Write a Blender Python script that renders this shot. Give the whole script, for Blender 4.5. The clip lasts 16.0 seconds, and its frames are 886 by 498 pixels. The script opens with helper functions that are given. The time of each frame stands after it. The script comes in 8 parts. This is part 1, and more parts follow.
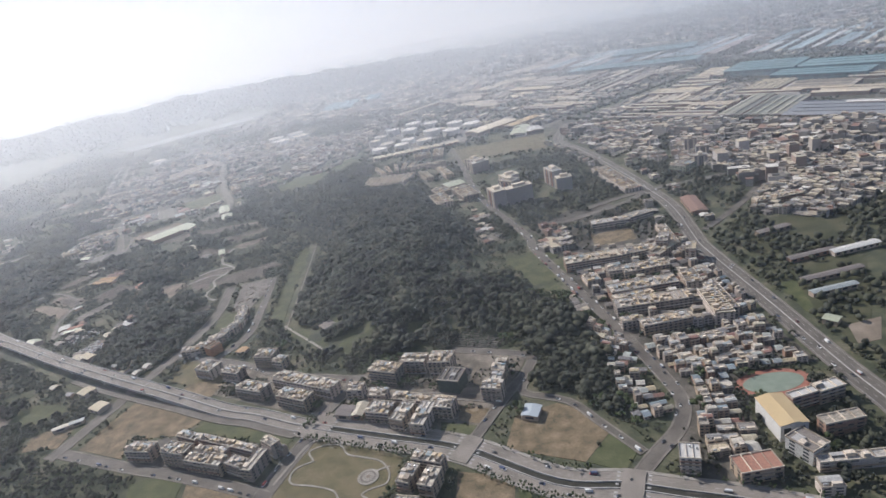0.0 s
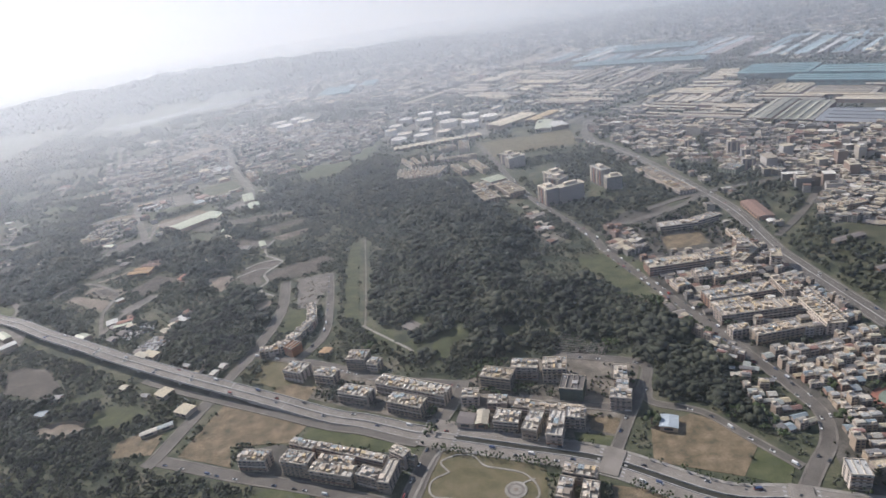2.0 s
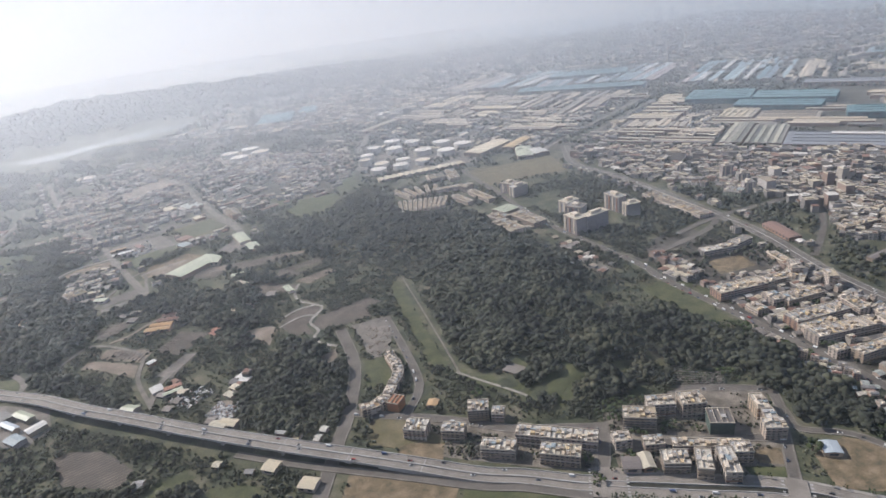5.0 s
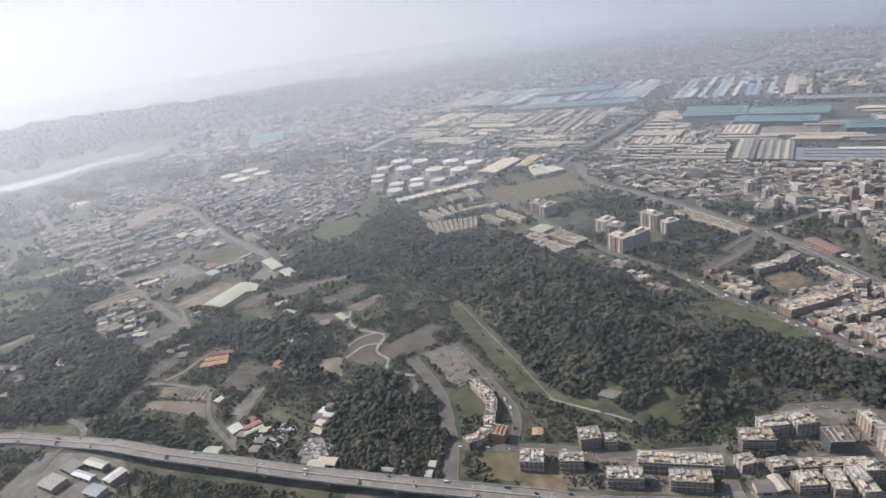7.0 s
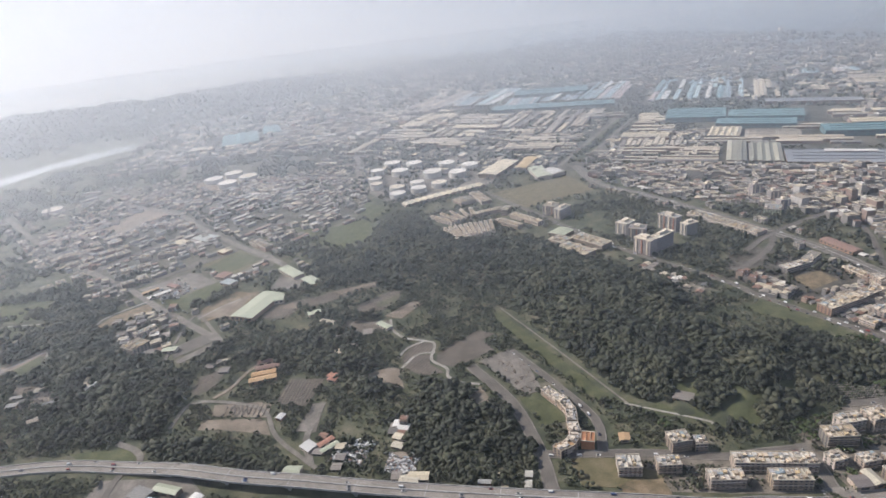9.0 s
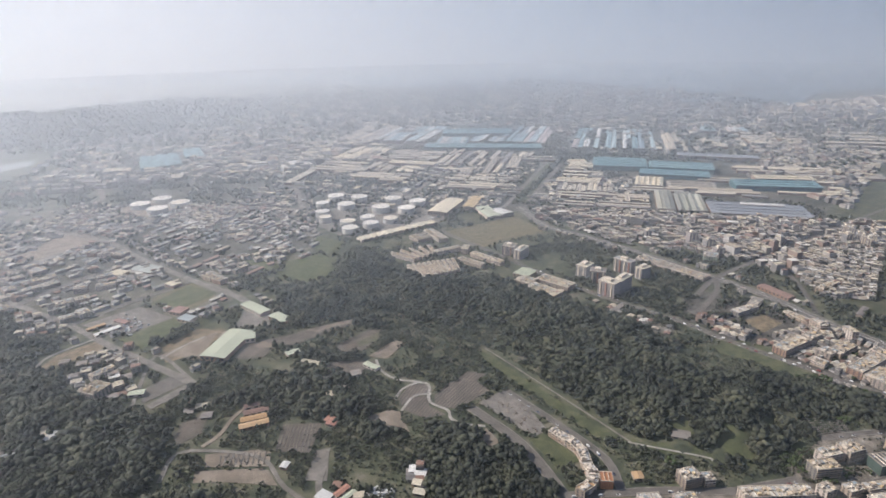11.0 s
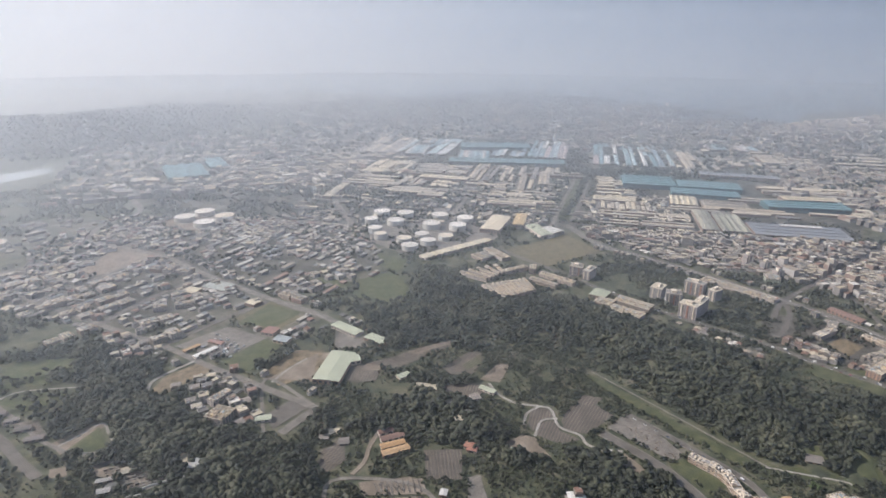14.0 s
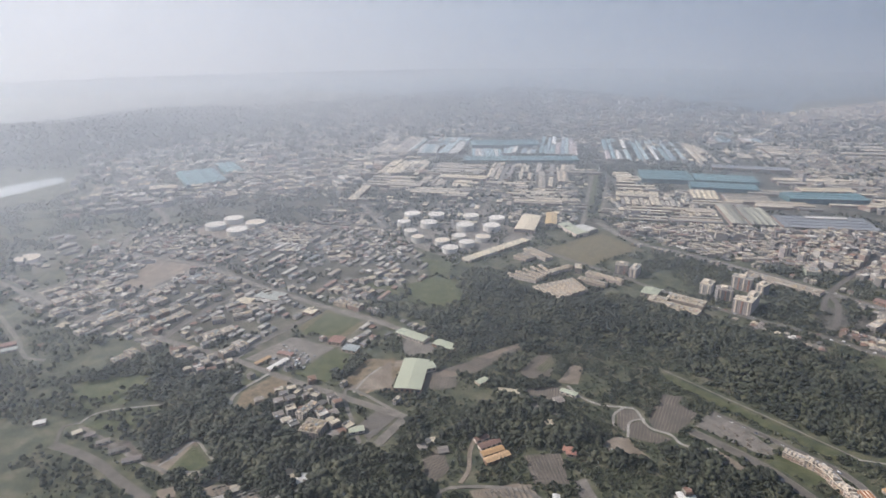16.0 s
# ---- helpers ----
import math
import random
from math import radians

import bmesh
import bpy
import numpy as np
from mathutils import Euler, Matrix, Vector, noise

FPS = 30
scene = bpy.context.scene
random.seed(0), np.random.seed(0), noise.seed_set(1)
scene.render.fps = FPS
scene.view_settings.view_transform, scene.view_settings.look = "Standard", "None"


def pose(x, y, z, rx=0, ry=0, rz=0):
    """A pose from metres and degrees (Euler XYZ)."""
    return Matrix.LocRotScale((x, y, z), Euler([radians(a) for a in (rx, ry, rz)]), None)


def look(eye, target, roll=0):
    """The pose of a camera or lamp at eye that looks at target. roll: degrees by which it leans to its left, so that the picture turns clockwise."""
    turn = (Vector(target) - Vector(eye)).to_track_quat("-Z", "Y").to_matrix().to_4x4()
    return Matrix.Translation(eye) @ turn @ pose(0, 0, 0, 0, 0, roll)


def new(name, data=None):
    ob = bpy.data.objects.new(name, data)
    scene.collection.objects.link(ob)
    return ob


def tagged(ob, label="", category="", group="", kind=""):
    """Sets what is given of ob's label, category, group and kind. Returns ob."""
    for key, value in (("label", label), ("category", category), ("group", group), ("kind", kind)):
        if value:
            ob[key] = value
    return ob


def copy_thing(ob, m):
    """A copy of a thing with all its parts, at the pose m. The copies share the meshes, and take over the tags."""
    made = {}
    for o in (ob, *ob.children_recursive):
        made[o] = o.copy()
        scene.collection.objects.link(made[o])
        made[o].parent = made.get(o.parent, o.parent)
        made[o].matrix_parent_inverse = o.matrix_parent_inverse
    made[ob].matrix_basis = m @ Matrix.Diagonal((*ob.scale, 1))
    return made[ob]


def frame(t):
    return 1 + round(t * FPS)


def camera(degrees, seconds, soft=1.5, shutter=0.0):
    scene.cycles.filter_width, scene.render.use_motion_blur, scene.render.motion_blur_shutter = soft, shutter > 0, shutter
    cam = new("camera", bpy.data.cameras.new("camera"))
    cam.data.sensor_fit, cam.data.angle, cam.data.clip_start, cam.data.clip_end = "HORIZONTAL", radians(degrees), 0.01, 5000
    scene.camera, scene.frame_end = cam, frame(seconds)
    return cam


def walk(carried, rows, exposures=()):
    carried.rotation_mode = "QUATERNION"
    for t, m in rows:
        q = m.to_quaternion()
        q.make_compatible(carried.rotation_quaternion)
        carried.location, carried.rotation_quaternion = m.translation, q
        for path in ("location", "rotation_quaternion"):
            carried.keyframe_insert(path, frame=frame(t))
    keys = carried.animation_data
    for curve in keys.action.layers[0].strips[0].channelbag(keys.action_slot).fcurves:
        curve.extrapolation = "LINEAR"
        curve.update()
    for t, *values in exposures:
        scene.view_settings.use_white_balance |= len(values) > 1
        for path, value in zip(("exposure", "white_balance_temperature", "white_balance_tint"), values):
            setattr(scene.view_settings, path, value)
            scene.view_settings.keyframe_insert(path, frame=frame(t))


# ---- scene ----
from collections import defaultdict

# ---- camera ----
cam = camera(72.6, 16.0, soft=1.5)
METRES, EYE, TILT, LEAN, TURN = 612.0, 164.08, -21.40, 10.455, 0.0
ROWS = [
    (0.0, 0.0, 0.0, 0.0, 0.0, 0.0, -0.0),
    (0.5, -0.0301, 0.0032, 0.0025, -0.63, -0.28, -0.29),
    (1.0, -0.0606, 0.0073, 0.0049, -1.66, -0.65, -1.03),
    (1.5, -0.091, 0.0116, 0.0079, -2.61, -0.89, -1.22),
    (2.0, -0.1214, 0.0166, 0.0111, -3.43, -1.15, -1.35),
    (2.5, -0.152, 0.0219, 0.0142, -5.13, -1.16, -1.59),
    (3.0, -0.1816, 0.0279, 0.0178, -7.77, -0.31, -1.44),
    (3.5, -0.2119, 0.0339, 0.0214, -9.35, -0.3, -1.31),
    (6.0, -0.3607, 0.0721, 0.041, -14.56, 1.4, 3.19),
    (6.5, -0.3899, 0.081, 0.0457, -15.38, 1.63, 3.15),
    (7.0, -0.4196, 0.0898, 0.0503, -16.29, 1.89, 3.1),
    (7.5, -0.449, 0.0986, 0.0552, -17.48, 1.87, 3.15),
    (8.0, -0.4776, 0.1089, 0.0598, -18.72, 1.48, 3.56),
    (8.5, -0.5066, 0.12, 0.0649, -19.97, 1.46, 3.88),
    (9.0, -0.5354, 0.1316, 0.07, -21.31, 1.31, 4.19),
    (9.5, -0.5635, 0.1428, 0.0749, -24.4, 2.68, 3.31),
    (12.0, -0.7046, 0.2068, 0.1017, -33.49, 3.16, 4.06),
    (12.5, -0.7314, 0.2222, 0.1077, -34.15, 3.16, 4.14),
    (13.0, -0.7598, 0.2364, 0.1133, -34.07, 3.57, 3.1),
    (13.5, -0.7875, 0.2511, 0.1185, -33.85, 3.87, 2.44),
    (14.0, -0.8146, 0.2668, 0.124, -34.21, 4.02, 2.65),
    (14.5, -0.8412, 0.2827, 0.1304, -34.86, 4.16, 2.86),
    (15.0, -0.8678, 0.2981, 0.1358, -35.51, 4.28, 2.31),
    (15.5, -0.8943, 0.315, 0.1416, -35.52, 4.02, 3.46),
    (16.0, -0.9208, 0.3325, 0.1477, -35.83, 3.41, 4.39),
]
walk(cam, [(t, pose(0, 0, EYE, TILT, LEAN, TURN) @ pose(METRES * x, METRES * y, METRES * z, 90 + pitch, roll, yaw)) for t, x, y, z, yaw, pitch, roll in ROWS], [(0.0, -0.03, 5980, 15), (2.0, -0.02, 5980, 15), (2.5, -0.05, 5980, 15), (3.0, 0.05, 6000, 15), (3.5, 0.05, 6000, 15), (6.0, 0.02, 6050, 15), (8.0, 0.12, 6100, 15), (9.5, 0.11, 6100, 15), (12.5, 0.09, 6100, 15), (16.0, 0.03, 6080, 15)])

# ---- light ----
scene.cycles.volume_bounces = 3      # light goes on from mote to mote in the haze
SUN_AZIMUTH, SUN_HEIGHT = -50.0, 40.0      # degrees clockwise from +y, and above the horizon
world = bpy.data.worlds.new("sky")
scene.world = world
world.use_nodes = True
wn = world.node_tree
wn.nodes.clear()
sky = wn.nodes.new("ShaderNodeTexSky")
sky.sky_type = "NISHITA"
sky.sun_disc = False
sky.sun_elevation = radians(SUN_HEIGHT)
sky.sun_rotation = radians(SUN_AZIMUTH)
sky.air_density, sky.dust_density, sky.ozone_density = 1.0, 0.7, 2.0
bg = wn.nodes.new("ShaderNodeBackground")
bg.inputs["Strength"].default_value = 0.085
veil = wn.nodes.new("ShaderNodeBackground")       # even light of the hazy sky
veil.inputs["Color"].default_value = (0.76, 0.85, 1.0, 1)
veil.inputs["Strength"].default_value = 0.06
both = wn.nodes.new("ShaderNodeAddShader")
wo = wn.nodes.new("ShaderNodeOutputWorld")
wn.links.new(sky.outputs[0], bg.inputs["Color"])
wn.links.new(bg.outputs[0], both.inputs[0])
wn.links.new(veil.outputs[0], both.inputs[1])
wn.links.new(both.outputs[0], wo.inputs["Surface"])

sun = new("sun", bpy.data.lights.new("sun", "SUN"))
sun.data.energy, sun.data.angle, sun.data.color = 5.0, radians(0.6), (1.0, 0.91, 0.775)
sd = Vector((math.sin(radians(SUN_AZIMUTH)) * math.cos(radians(SUN_HEIGHT)), math.cos(radians(SUN_AZIMUTH)) * math.cos(radians(SUN_HEIGHT)), math.sin(radians(SUN_HEIGHT))))
sun.matrix_basis = look((-300, 300, 900), Vector((-300, 300, 900)) - sd)

# ---- materials ----
def material(name, colors, scale=0.5, fine=6.0, rough=0.9, metal=0.0, bump=0.0, vary=0.0, stops=None, islands=False):
    """Colours mixed by noise at a broad and a fine scale; vary: value change from object to object or island to island."""
    m = bpy.data.materials.new(name)
    m.use_nodes = True
    nt = m.node_tree
    nd, lk = nt.nodes, nt.links
    b = nd["Principled BSDF"]
    b.inputs["Roughness"].default_value = rough
    b.inputs["Metallic"].default_value = metal
    b.inputs["Specular IOR Level"].default_value = 0.25
    tc = nd.new("ShaderNodeNewGeometry")
    n1 = nd.new("ShaderNodeTexNoise")
    n1.inputs["Scale"].default_value, n1.inputs["Detail"].default_value, n1.inputs["Roughness"].default_value = scale, 5.0, 0.6
    lk.new(tc.outputs["Position"], n1.inputs["Vector"])
    n2 = nd.new("ShaderNodeTexNoise")
    n2.inputs["Scale"].default_value, n2.inputs["Detail"].default_value = fine, 3.0
    lk.new(tc.outputs["Position"], n2.inputs["Vector"])
    mx = nd.new("ShaderNodeMath")
    mx.operation = "MULTIPLY_ADD"
    lk.new(n2.outputs["Fac"], mx.inputs[0])
    mx.inputs[1].default_value = 0.35
    sub = nd.new("ShaderNodeMath")
    sub.operation = "ADD"
    lk.new(n1.outputs["Fac"], sub.inputs[0])
    sub.inputs[1].default_value = -0.175
    lk.new(sub.outputs[0], mx.inputs[2])
    ramp = nd.new("ShaderNodeValToRGB")
    lk.new(mx.outputs[0], ramp.inputs["Fac"])
    n = len(colors)
    places = stops or [0.33 + 0.34 * i / max(1, n - 1) for i in range(n)]
    el = ramp.color_ramp.elements
    while len(el) < n:
        el.new(0.5)
    for i, c in enumerate(colors):
        el[i].position = places[i]
        el[i].color = (*c, 1)
    out = ramp.outputs["Color"]
    if vary:
        if islands:
            rnd = tc.outputs["Random Per Island"]
        else:
            rnd = nd.new("ShaderNodeObjectInfo").outputs["Random"]
        hsv = nd.new("ShaderNodeHueSaturation")
        mr = nd.new("ShaderNodeMapRange")
        mr.inputs["To Min"].default_value, mr.inputs["To Max"].default_value = 1 - vary, 1 + vary
        lk.new(rnd, mr.inputs["Value"])
        lk.new(mr.outputs[0], hsv.inputs["Value"])
        lk.new(out, hsv.inputs["Color"])
        out = hsv.outputs["Color"]
    lk.new(out, b.inputs["Base Color"])
    if bump:
        bp = nd.new("ShaderNodeBump")
        bp.inputs["Strength"].default_value = bump
        bp.inputs["Distance"].default_value = 0.3
        lk.new(n2.outputs["Fac"], bp.inputs["Height"])
        lk.new(bp.outputs[0], b.inputs["Normal"])
    return m


def palette(name, colors, rough=0.85, islands=False, grain=0.12, scale=1.2, metal=0.0):
    """One of several paints for each object (or island), with streaks and dirt."""
    m = bpy.data.materials.new(name)
    m.use_nodes = True
    nt = m.node_tree
    nd, lk = nt.nodes, nt.links
    b = nd["Principled BSDF"]
    b.inputs["Roughness"].default_value, b.inputs["Metallic"].default_value = rough, metal
    b.inputs["Specular IOR Level"].default_value = 0.3
    geo = nd.new("ShaderNodeNewGeometry")
    rnd = geo.outputs["Random Per Island"] if islands else nd.new("ShaderNodeObjectInfo").outputs["Random"]
    ramp = nd.new("ShaderNodeValToRGB")
    ramp.color_ramp.interpolation = "CONSTANT"
    el = ramp.color_ramp.elements
    while len(el) < len(colors):
        el.new(0.5)
    for i, c in enumerate(colors):
        el[i].position = i / len(colors)
        el[i].color = (*c, 1)
    lk.new(rnd, ramp.inputs["Fac"])
    nz = nd.new("ShaderNodeTexNoise")
    nz.inputs["Scale"].default_value, nz.inputs["Detail"].default_value, nz.inputs["Roughness"].default_value = scale, 6.0, 0.65
    lk.new(geo.outputs["Position"], nz.inputs["Vector"])
    mr = nd.new("ShaderNodeMapRange")
    mr.inputs["From Min"].default_value, mr.inputs["From Max"].default_value = 0.3, 0.7
    mr.inputs["To Min"].default_value, mr.inputs["To Max"].default_value = 1 - 2.2 * grain, 1 + grain
    lk.new(nz.outputs["Fac"], mr.inputs["Value"])
    hsv = nd.new("ShaderNodeHueSaturation")
    lk.new(mr.outputs[0], hsv.inputs["Value"])
    lk.new(ramp.outputs["Color"], hsv.inputs["Color"])
    lk.new(hsv.outputs["Color"], b.inputs["Base Color"])
    return m


M_GROUND = material("rough_ground", [(0.034, 0.041, 0.026), (0.060, 0.067, 0.039), (0.094, 0.094, 0.056), (0.150, 0.135, 0.10)], scale=0.06, fine=0.9, stops=[0.36, 0.47, 0.57, 0.70])
M_DRY = material("dry_grass", [(0.075, 0.068, 0.040), (0.130, 0.102, 0.062), (0.178, 0.138, 0.086), (0.230, 0.182, 0.120)], scale=0.16, fine=1.1)
M_GRASS = material("grass", [(0.046, 0.058, 0.025), (0.072, 0.082, 0.036), (0.112, 0.112, 0.058)], scale=0.10, fine=1.0)
M_MEADOW = material("green_meadow", [(0.046, 0.054, 0.026), (0.070, 0.078, 0.037), (0.105, 0.106, 0.054)], scale=0.12, fine=1.2)
M_LAWN = material("park_lawn", [(0.085, 0.080, 0.040), (0.125, 0.110, 0.060), (0.165, 0.138, 0.084)], scale=0.13, fine=1.0)
M_CROP = material("dark_crop", [(0.085, 0.075, 0.062), (0.105, 0.092, 0.077), (0.13, 0.115, 0.095)], scale=0.08, fine=1.3)
M_EARTH = material("bare_earth", [(0.14, 0.115, 0.088), (0.19, 0.158, 0.122), (0.26, 0.22, 0.175)], scale=0.08, fine=1.0)
M_PAVED = material("pale_paving", [(0.20, 0.185, 0.16), (0.26, 0.245, 0.215), (0.34, 0.32, 0.29)], scale=0.15, fine=2.0)
M_YARD = material("worn_concrete_yard", [(0.112, 0.102, 0.088), (0.160, 0.146, 0.127), (0.225, 0.205, 0.178)], scale=0.12, fine=1.5)
M_ASPHALT = material("asphalt", [(0.089, 0.080, 0.069), (0.117, 0.106, 0.092), (0.151, 0.137, 0.118)], scale=0.1, fine=2.0, rough=0.8)
M_CONCRETE = material("concrete", [(0.26, 0.25, 0.23), (0.34, 0.33, 0.31), (0.41, 0.40, 0.38)], scale=0.3, fine=3.0)
M_OLDROAD = material("bleached_asphalt", [(0.168, 0.152, 0.131), (0.212, 0.192, 0.167), (0.255, 0.231, 0.202)], scale=0.1, fine=2.0, rough=0.85)
M_CHANNEL = material("dark_channel", [(0.025, 0.026, 0.02), (0.045, 0.044, 0.034)], scale=0.3, fine=3.0)
M_MARK = material("worn_road_paint", [(0.30, 0.295, 0.28), (0.42, 0.41, 0.39)], scale=2.0, fine=8.0)
M_LEAF = material("broad_leaves", [(0.019, 0.022, 0.016), (0.032, 0.036, 0.024), (0.053, 0.056, 0.035), (0.082, 0.080, 0.050)], scale=0.045, fine=1.1, rough=0.8, vary=0.32, islands=True, bump=0.6, stops=[0.36, 0.47, 0.58, 0.70])
M_LEAF2 = material("tree_leaves", [(0.03, 0.045, 0.016), (0.055, 0.07, 0.026)], scale=0.9, fine=4.0, rough=0.75, vary=0.35, bump=0.6)
M_BARK = material("bark", [(0.08, 0.06, 0.045), (0.14, 0.11, 0.085)], scale=3.0, fine=14.0)
M_WATER = material("water", [(0.25, 0.29, 0.30), (0.30, 0.33, 0.34)], scale=0.01, fine=0.1, rough=0.12)
M_SEA = material("sea_water", [(0.055, 0.09, 0.115), (0.075, 0.11, 0.135)], scale=0.01, fine=0.1, rough=0.5)
M_WALL = palette("plaster_wall", [(0.314, 0.248, 0.186), (0.355, 0.285, 0.23), (0.251, 0.2, 0.16), (0.397, 0.314, 0.23), (0.283, 0.18, 0.133), (0.314, 0.266, 0.23), (0.439, 0.361, 0.292), (0.522, 0.455, 0.398), (0.46, 0.399, 0.345)], islands=False)
M_ROOF = palette("flat_roof", [(0.43, 0.36, 0.25), (0.48, 0.41, 0.29), (0.33, 0.30, 0.25), (0.50, 0.45, 0.36), (0.36, 0.33, 0.29), (0.25, 0.23, 0.21), (0.42, 0.40, 0.36), (0.30, 0.30, 0.29)], grain=0.28)
M_NEWROOF = palette("new_concrete_roof", [(0.54, 0.50, 0.42), (0.48, 0.44, 0.37), (0.58, 0.55, 0.48), (0.44, 0.40, 0.33), (0.50, 0.47, 0.42)], grain=0.3)
M_SHED = palette("sheet_metal_roof", [(0.43, 0.39, 0.29), (0.46, 0.44, 0.38), (0.34, 0.36, 0.33), (0.45, 0.38, 0.25), (0.26, 0.15, 0.12), (0.38, 0.38, 0.36), (0.30, 0.33, 0.33), (0.52, 0.48, 0.40), (0.33, 0.31, 0.27), (0.26, 0.31, 0.33), (0.24, 0.23, 0.22)], rough=0.6, grain=0.18)
M_LEANTO = palette("lean_to_sheet", [(0.43, 0.387, 0.31), (0.482, 0.447, 0.387), (0.31, 0.318, 0.284), (0.473, 0.387, 0.232), (0.275, 0.146, 0.112), (0.387, 0.378, 0.361), (0.499, 0.43, 0.31), (0.43, 0.396, 0.327), (0.516, 0.49, 0.447), (0.258, 0.31, 0.327)], islands=True, rough=0.6, grain=0.15)
M_GLASS = material("window_glass", [(0.03, 0.035, 0.04), (0.06, 0.065, 0.07)], scale=1.0, fine=4.0, rough=0.15)
M_FARWALL = palette("far_walls", [(0.22, 0.20, 0.18), (0.30, 0.28, 0.26), (0.17, 0.16, 0.15), (0.34, 0.31, 0.27), (0.24, 0.18, 0.15), (0.40, 0.38, 0.36), (0.15, 0.14, 0.13)], islands=True)
M_FARROOF = palette("far_roofs", [(0.447, 0.396, 0.292), (0.275, 0.249, 0.215), (0.146, 0.138, 0.129), (0.55, 0.525, 0.473), (0.189, 0.172, 0.155), (0.344, 0.31, 0.249), (0.224, 0.138, 0.103), (0.396, 0.353, 0.275), (0.112, 0.112, 0.107), (0.464, 0.404, 0.301), (0.31, 0.267, 0.206), (0.241, 0.215, 0.189)], islands=True)
M_INDROOF = palette("factory_roofs", [(0.46, 0.40, 0.30), (0.32, 0.29, 0.24), (0.56, 0.50, 0.39), (0.22, 0.20, 0.18), (0.42, 0.37, 0.29), (0.29, 0.25, 0.20), (0.17, 0.16, 0.15), (0.54, 0.47, 0.33), (0.26, 0.28, 0.28), (0.36, 0.32, 0.26), (0.64, 0.57, 0.43), (0.13, 0.125, 0.12)], islands=True)
M_BLUEROOF = palette("blue_sheet_roof", [(0.10, 0.19, 0.21), (0.125, 0.22, 0.24), (0.15, 0.245, 0.265), (0.11, 0.20, 0.225)], rough=0.5, grain=0.08, scale=0.05)
M_HALLWALL = palette("teal_cladding", [(0.07, 0.13, 0.145), (0.09, 0.155, 0.17)], grain=0.15)
M_STRIPE = palette("pale_blue_works_roofs", [(0.26, 0.36, 0.39), (0.46, 0.47, 0.46), (0.16, 0.25, 0.28), (0.34, 0.43, 0.45), (0.38, 0.33, 0.32), (0.22, 0.31, 0.34), (0.52, 0.52, 0.50), (0.20, 0.26, 0.30)], islands=False, grain=0.1)
M_TANK = palette("white_tank_paint", [(0.44, 0.43, 0.40), (0.50, 0.48, 0.44)], rough=0.6, grain=0.06)

# ---- mesh helpers ----
class Build:
    """Gathers faces for one mesh."""
    def __init__(self):
        self.v, self.f = [], []

    def box(self, x0, x1, y0, y1, z0, z1, m=None):
        n = len(self.v)
        c = [(x0, y0, z0), (x1, y0, z0), (x1, y1, z0), (x0, y1, z0), (x0, y0, z1), (x1, y0, z1), (x1, y1, z1), (x0, y1, z1)]
        self.v += [tuple(m @ Vector(p)) for p in c] if m else c
        self.f += [(n + 3, n + 2, n + 1, n), (n + 4, n + 5, n + 6, n + 7), (n, n + 1, n + 5, n + 4), (n + 1, n + 2, n + 6, n + 5), (n + 2, n + 3, n + 7, n + 6), (n + 3, n, n + 4, n + 7)]
        return self

    def prism(self, ring, z0, z1):
        n, k = len(self.v), len(ring)
        self.v += [(x, y, z0) for x, y in ring] + [(x, y, z1) for x, y in ring]
        self.f += [tuple(range(n + k, n + 2 * k)), tuple(range(n + k - 1, n - 1, -1))]
        self.f += [(n + i, n + (i + 1) % k, n + k + (i + 1) % k, n + k + i) for i in range(k)]
        return self

    def gable(self, x0, x1, y0, y1, z0, rise, over=0.3, thick=0.15):
        """A pitched roof with its ridge along x."""
        n, ym = len(self.v), (y0 + y1) / 2
        a = [(y0 - over, z0), (ym, z0 + rise), (y1 + over, z0), (y1 + over, z0 + thick), (ym, z0 + rise + thick), (y0 - over, z0 + thick)]
        self.v += [(x0 - over, y, z) for y, z in a] + [(x1 + over, y, z) for y, z in a]
        self.f += [(n + i, n + (i + 1) % 6, n + 6 + (i + 1) % 6, n + 6 + i) for i in range(6)]
        self.f += [(n + 1, n + 0, n + 5, n + 4), (n + 1, n + 4, n + 3, n + 2), (n + 7, n + 10, n + 11, n + 6), (n + 7, n + 8, n + 9, n + 10)]
        return self

    def tube(self, x, y, z0, z1, r, k=16, r1=None, cone=0.0):
        r1 = r if r1 is None else r1
        n = len(self.v)
        self.v += [(x + r * math.cos(6.28319 * i / k), y + r * math.sin(6.28319 * i / k), z0) for i in range(k)]
        self.v += [(x + r1 * math.cos(6.28319 * i / k), y + r1 * math.sin(6.28319 * i / k), z1) for i in range(k)]
        self.v += [(x, y, z1 + cone)]
        self.f += [(n + i, n + (i + 1) % k, n + k + (i + 1) % k, n + k + i) for i in range(k)]
        self.f += [(n + k + i, n + k + (i + 1) % k, n + 2 * k) for i in range(k)]
        return self

    def mesh(self, name, mat):
        me = bpy.data.meshes.new(name)
        me.from_pydata(self.v, [], self.f)
        me.materials.append(mat)
        me.update()
        return me


def part(name, build, mat, parent, label=""):
    ob = new(name, build.mesh(name, mat))
    ob.parent = parent
    return tagged(ob, label=label)


def thing(name, at, turn=0.0, label="", category="", group="", kind=""):
    ob = new(name)
    ob.empty_display_size = 0.5
    ob.matrix_basis = pose(at[0], at[1], at[2] if len(at) > 2 else 0.0, 0, 0, turn)
    return tagged(ob, label, category, group, kind)


def solid(name, build, mat, label="", category="", group="", kind=""):
    return tagged(new(name, build.mesh(name, mat)), label, category, group, kind)


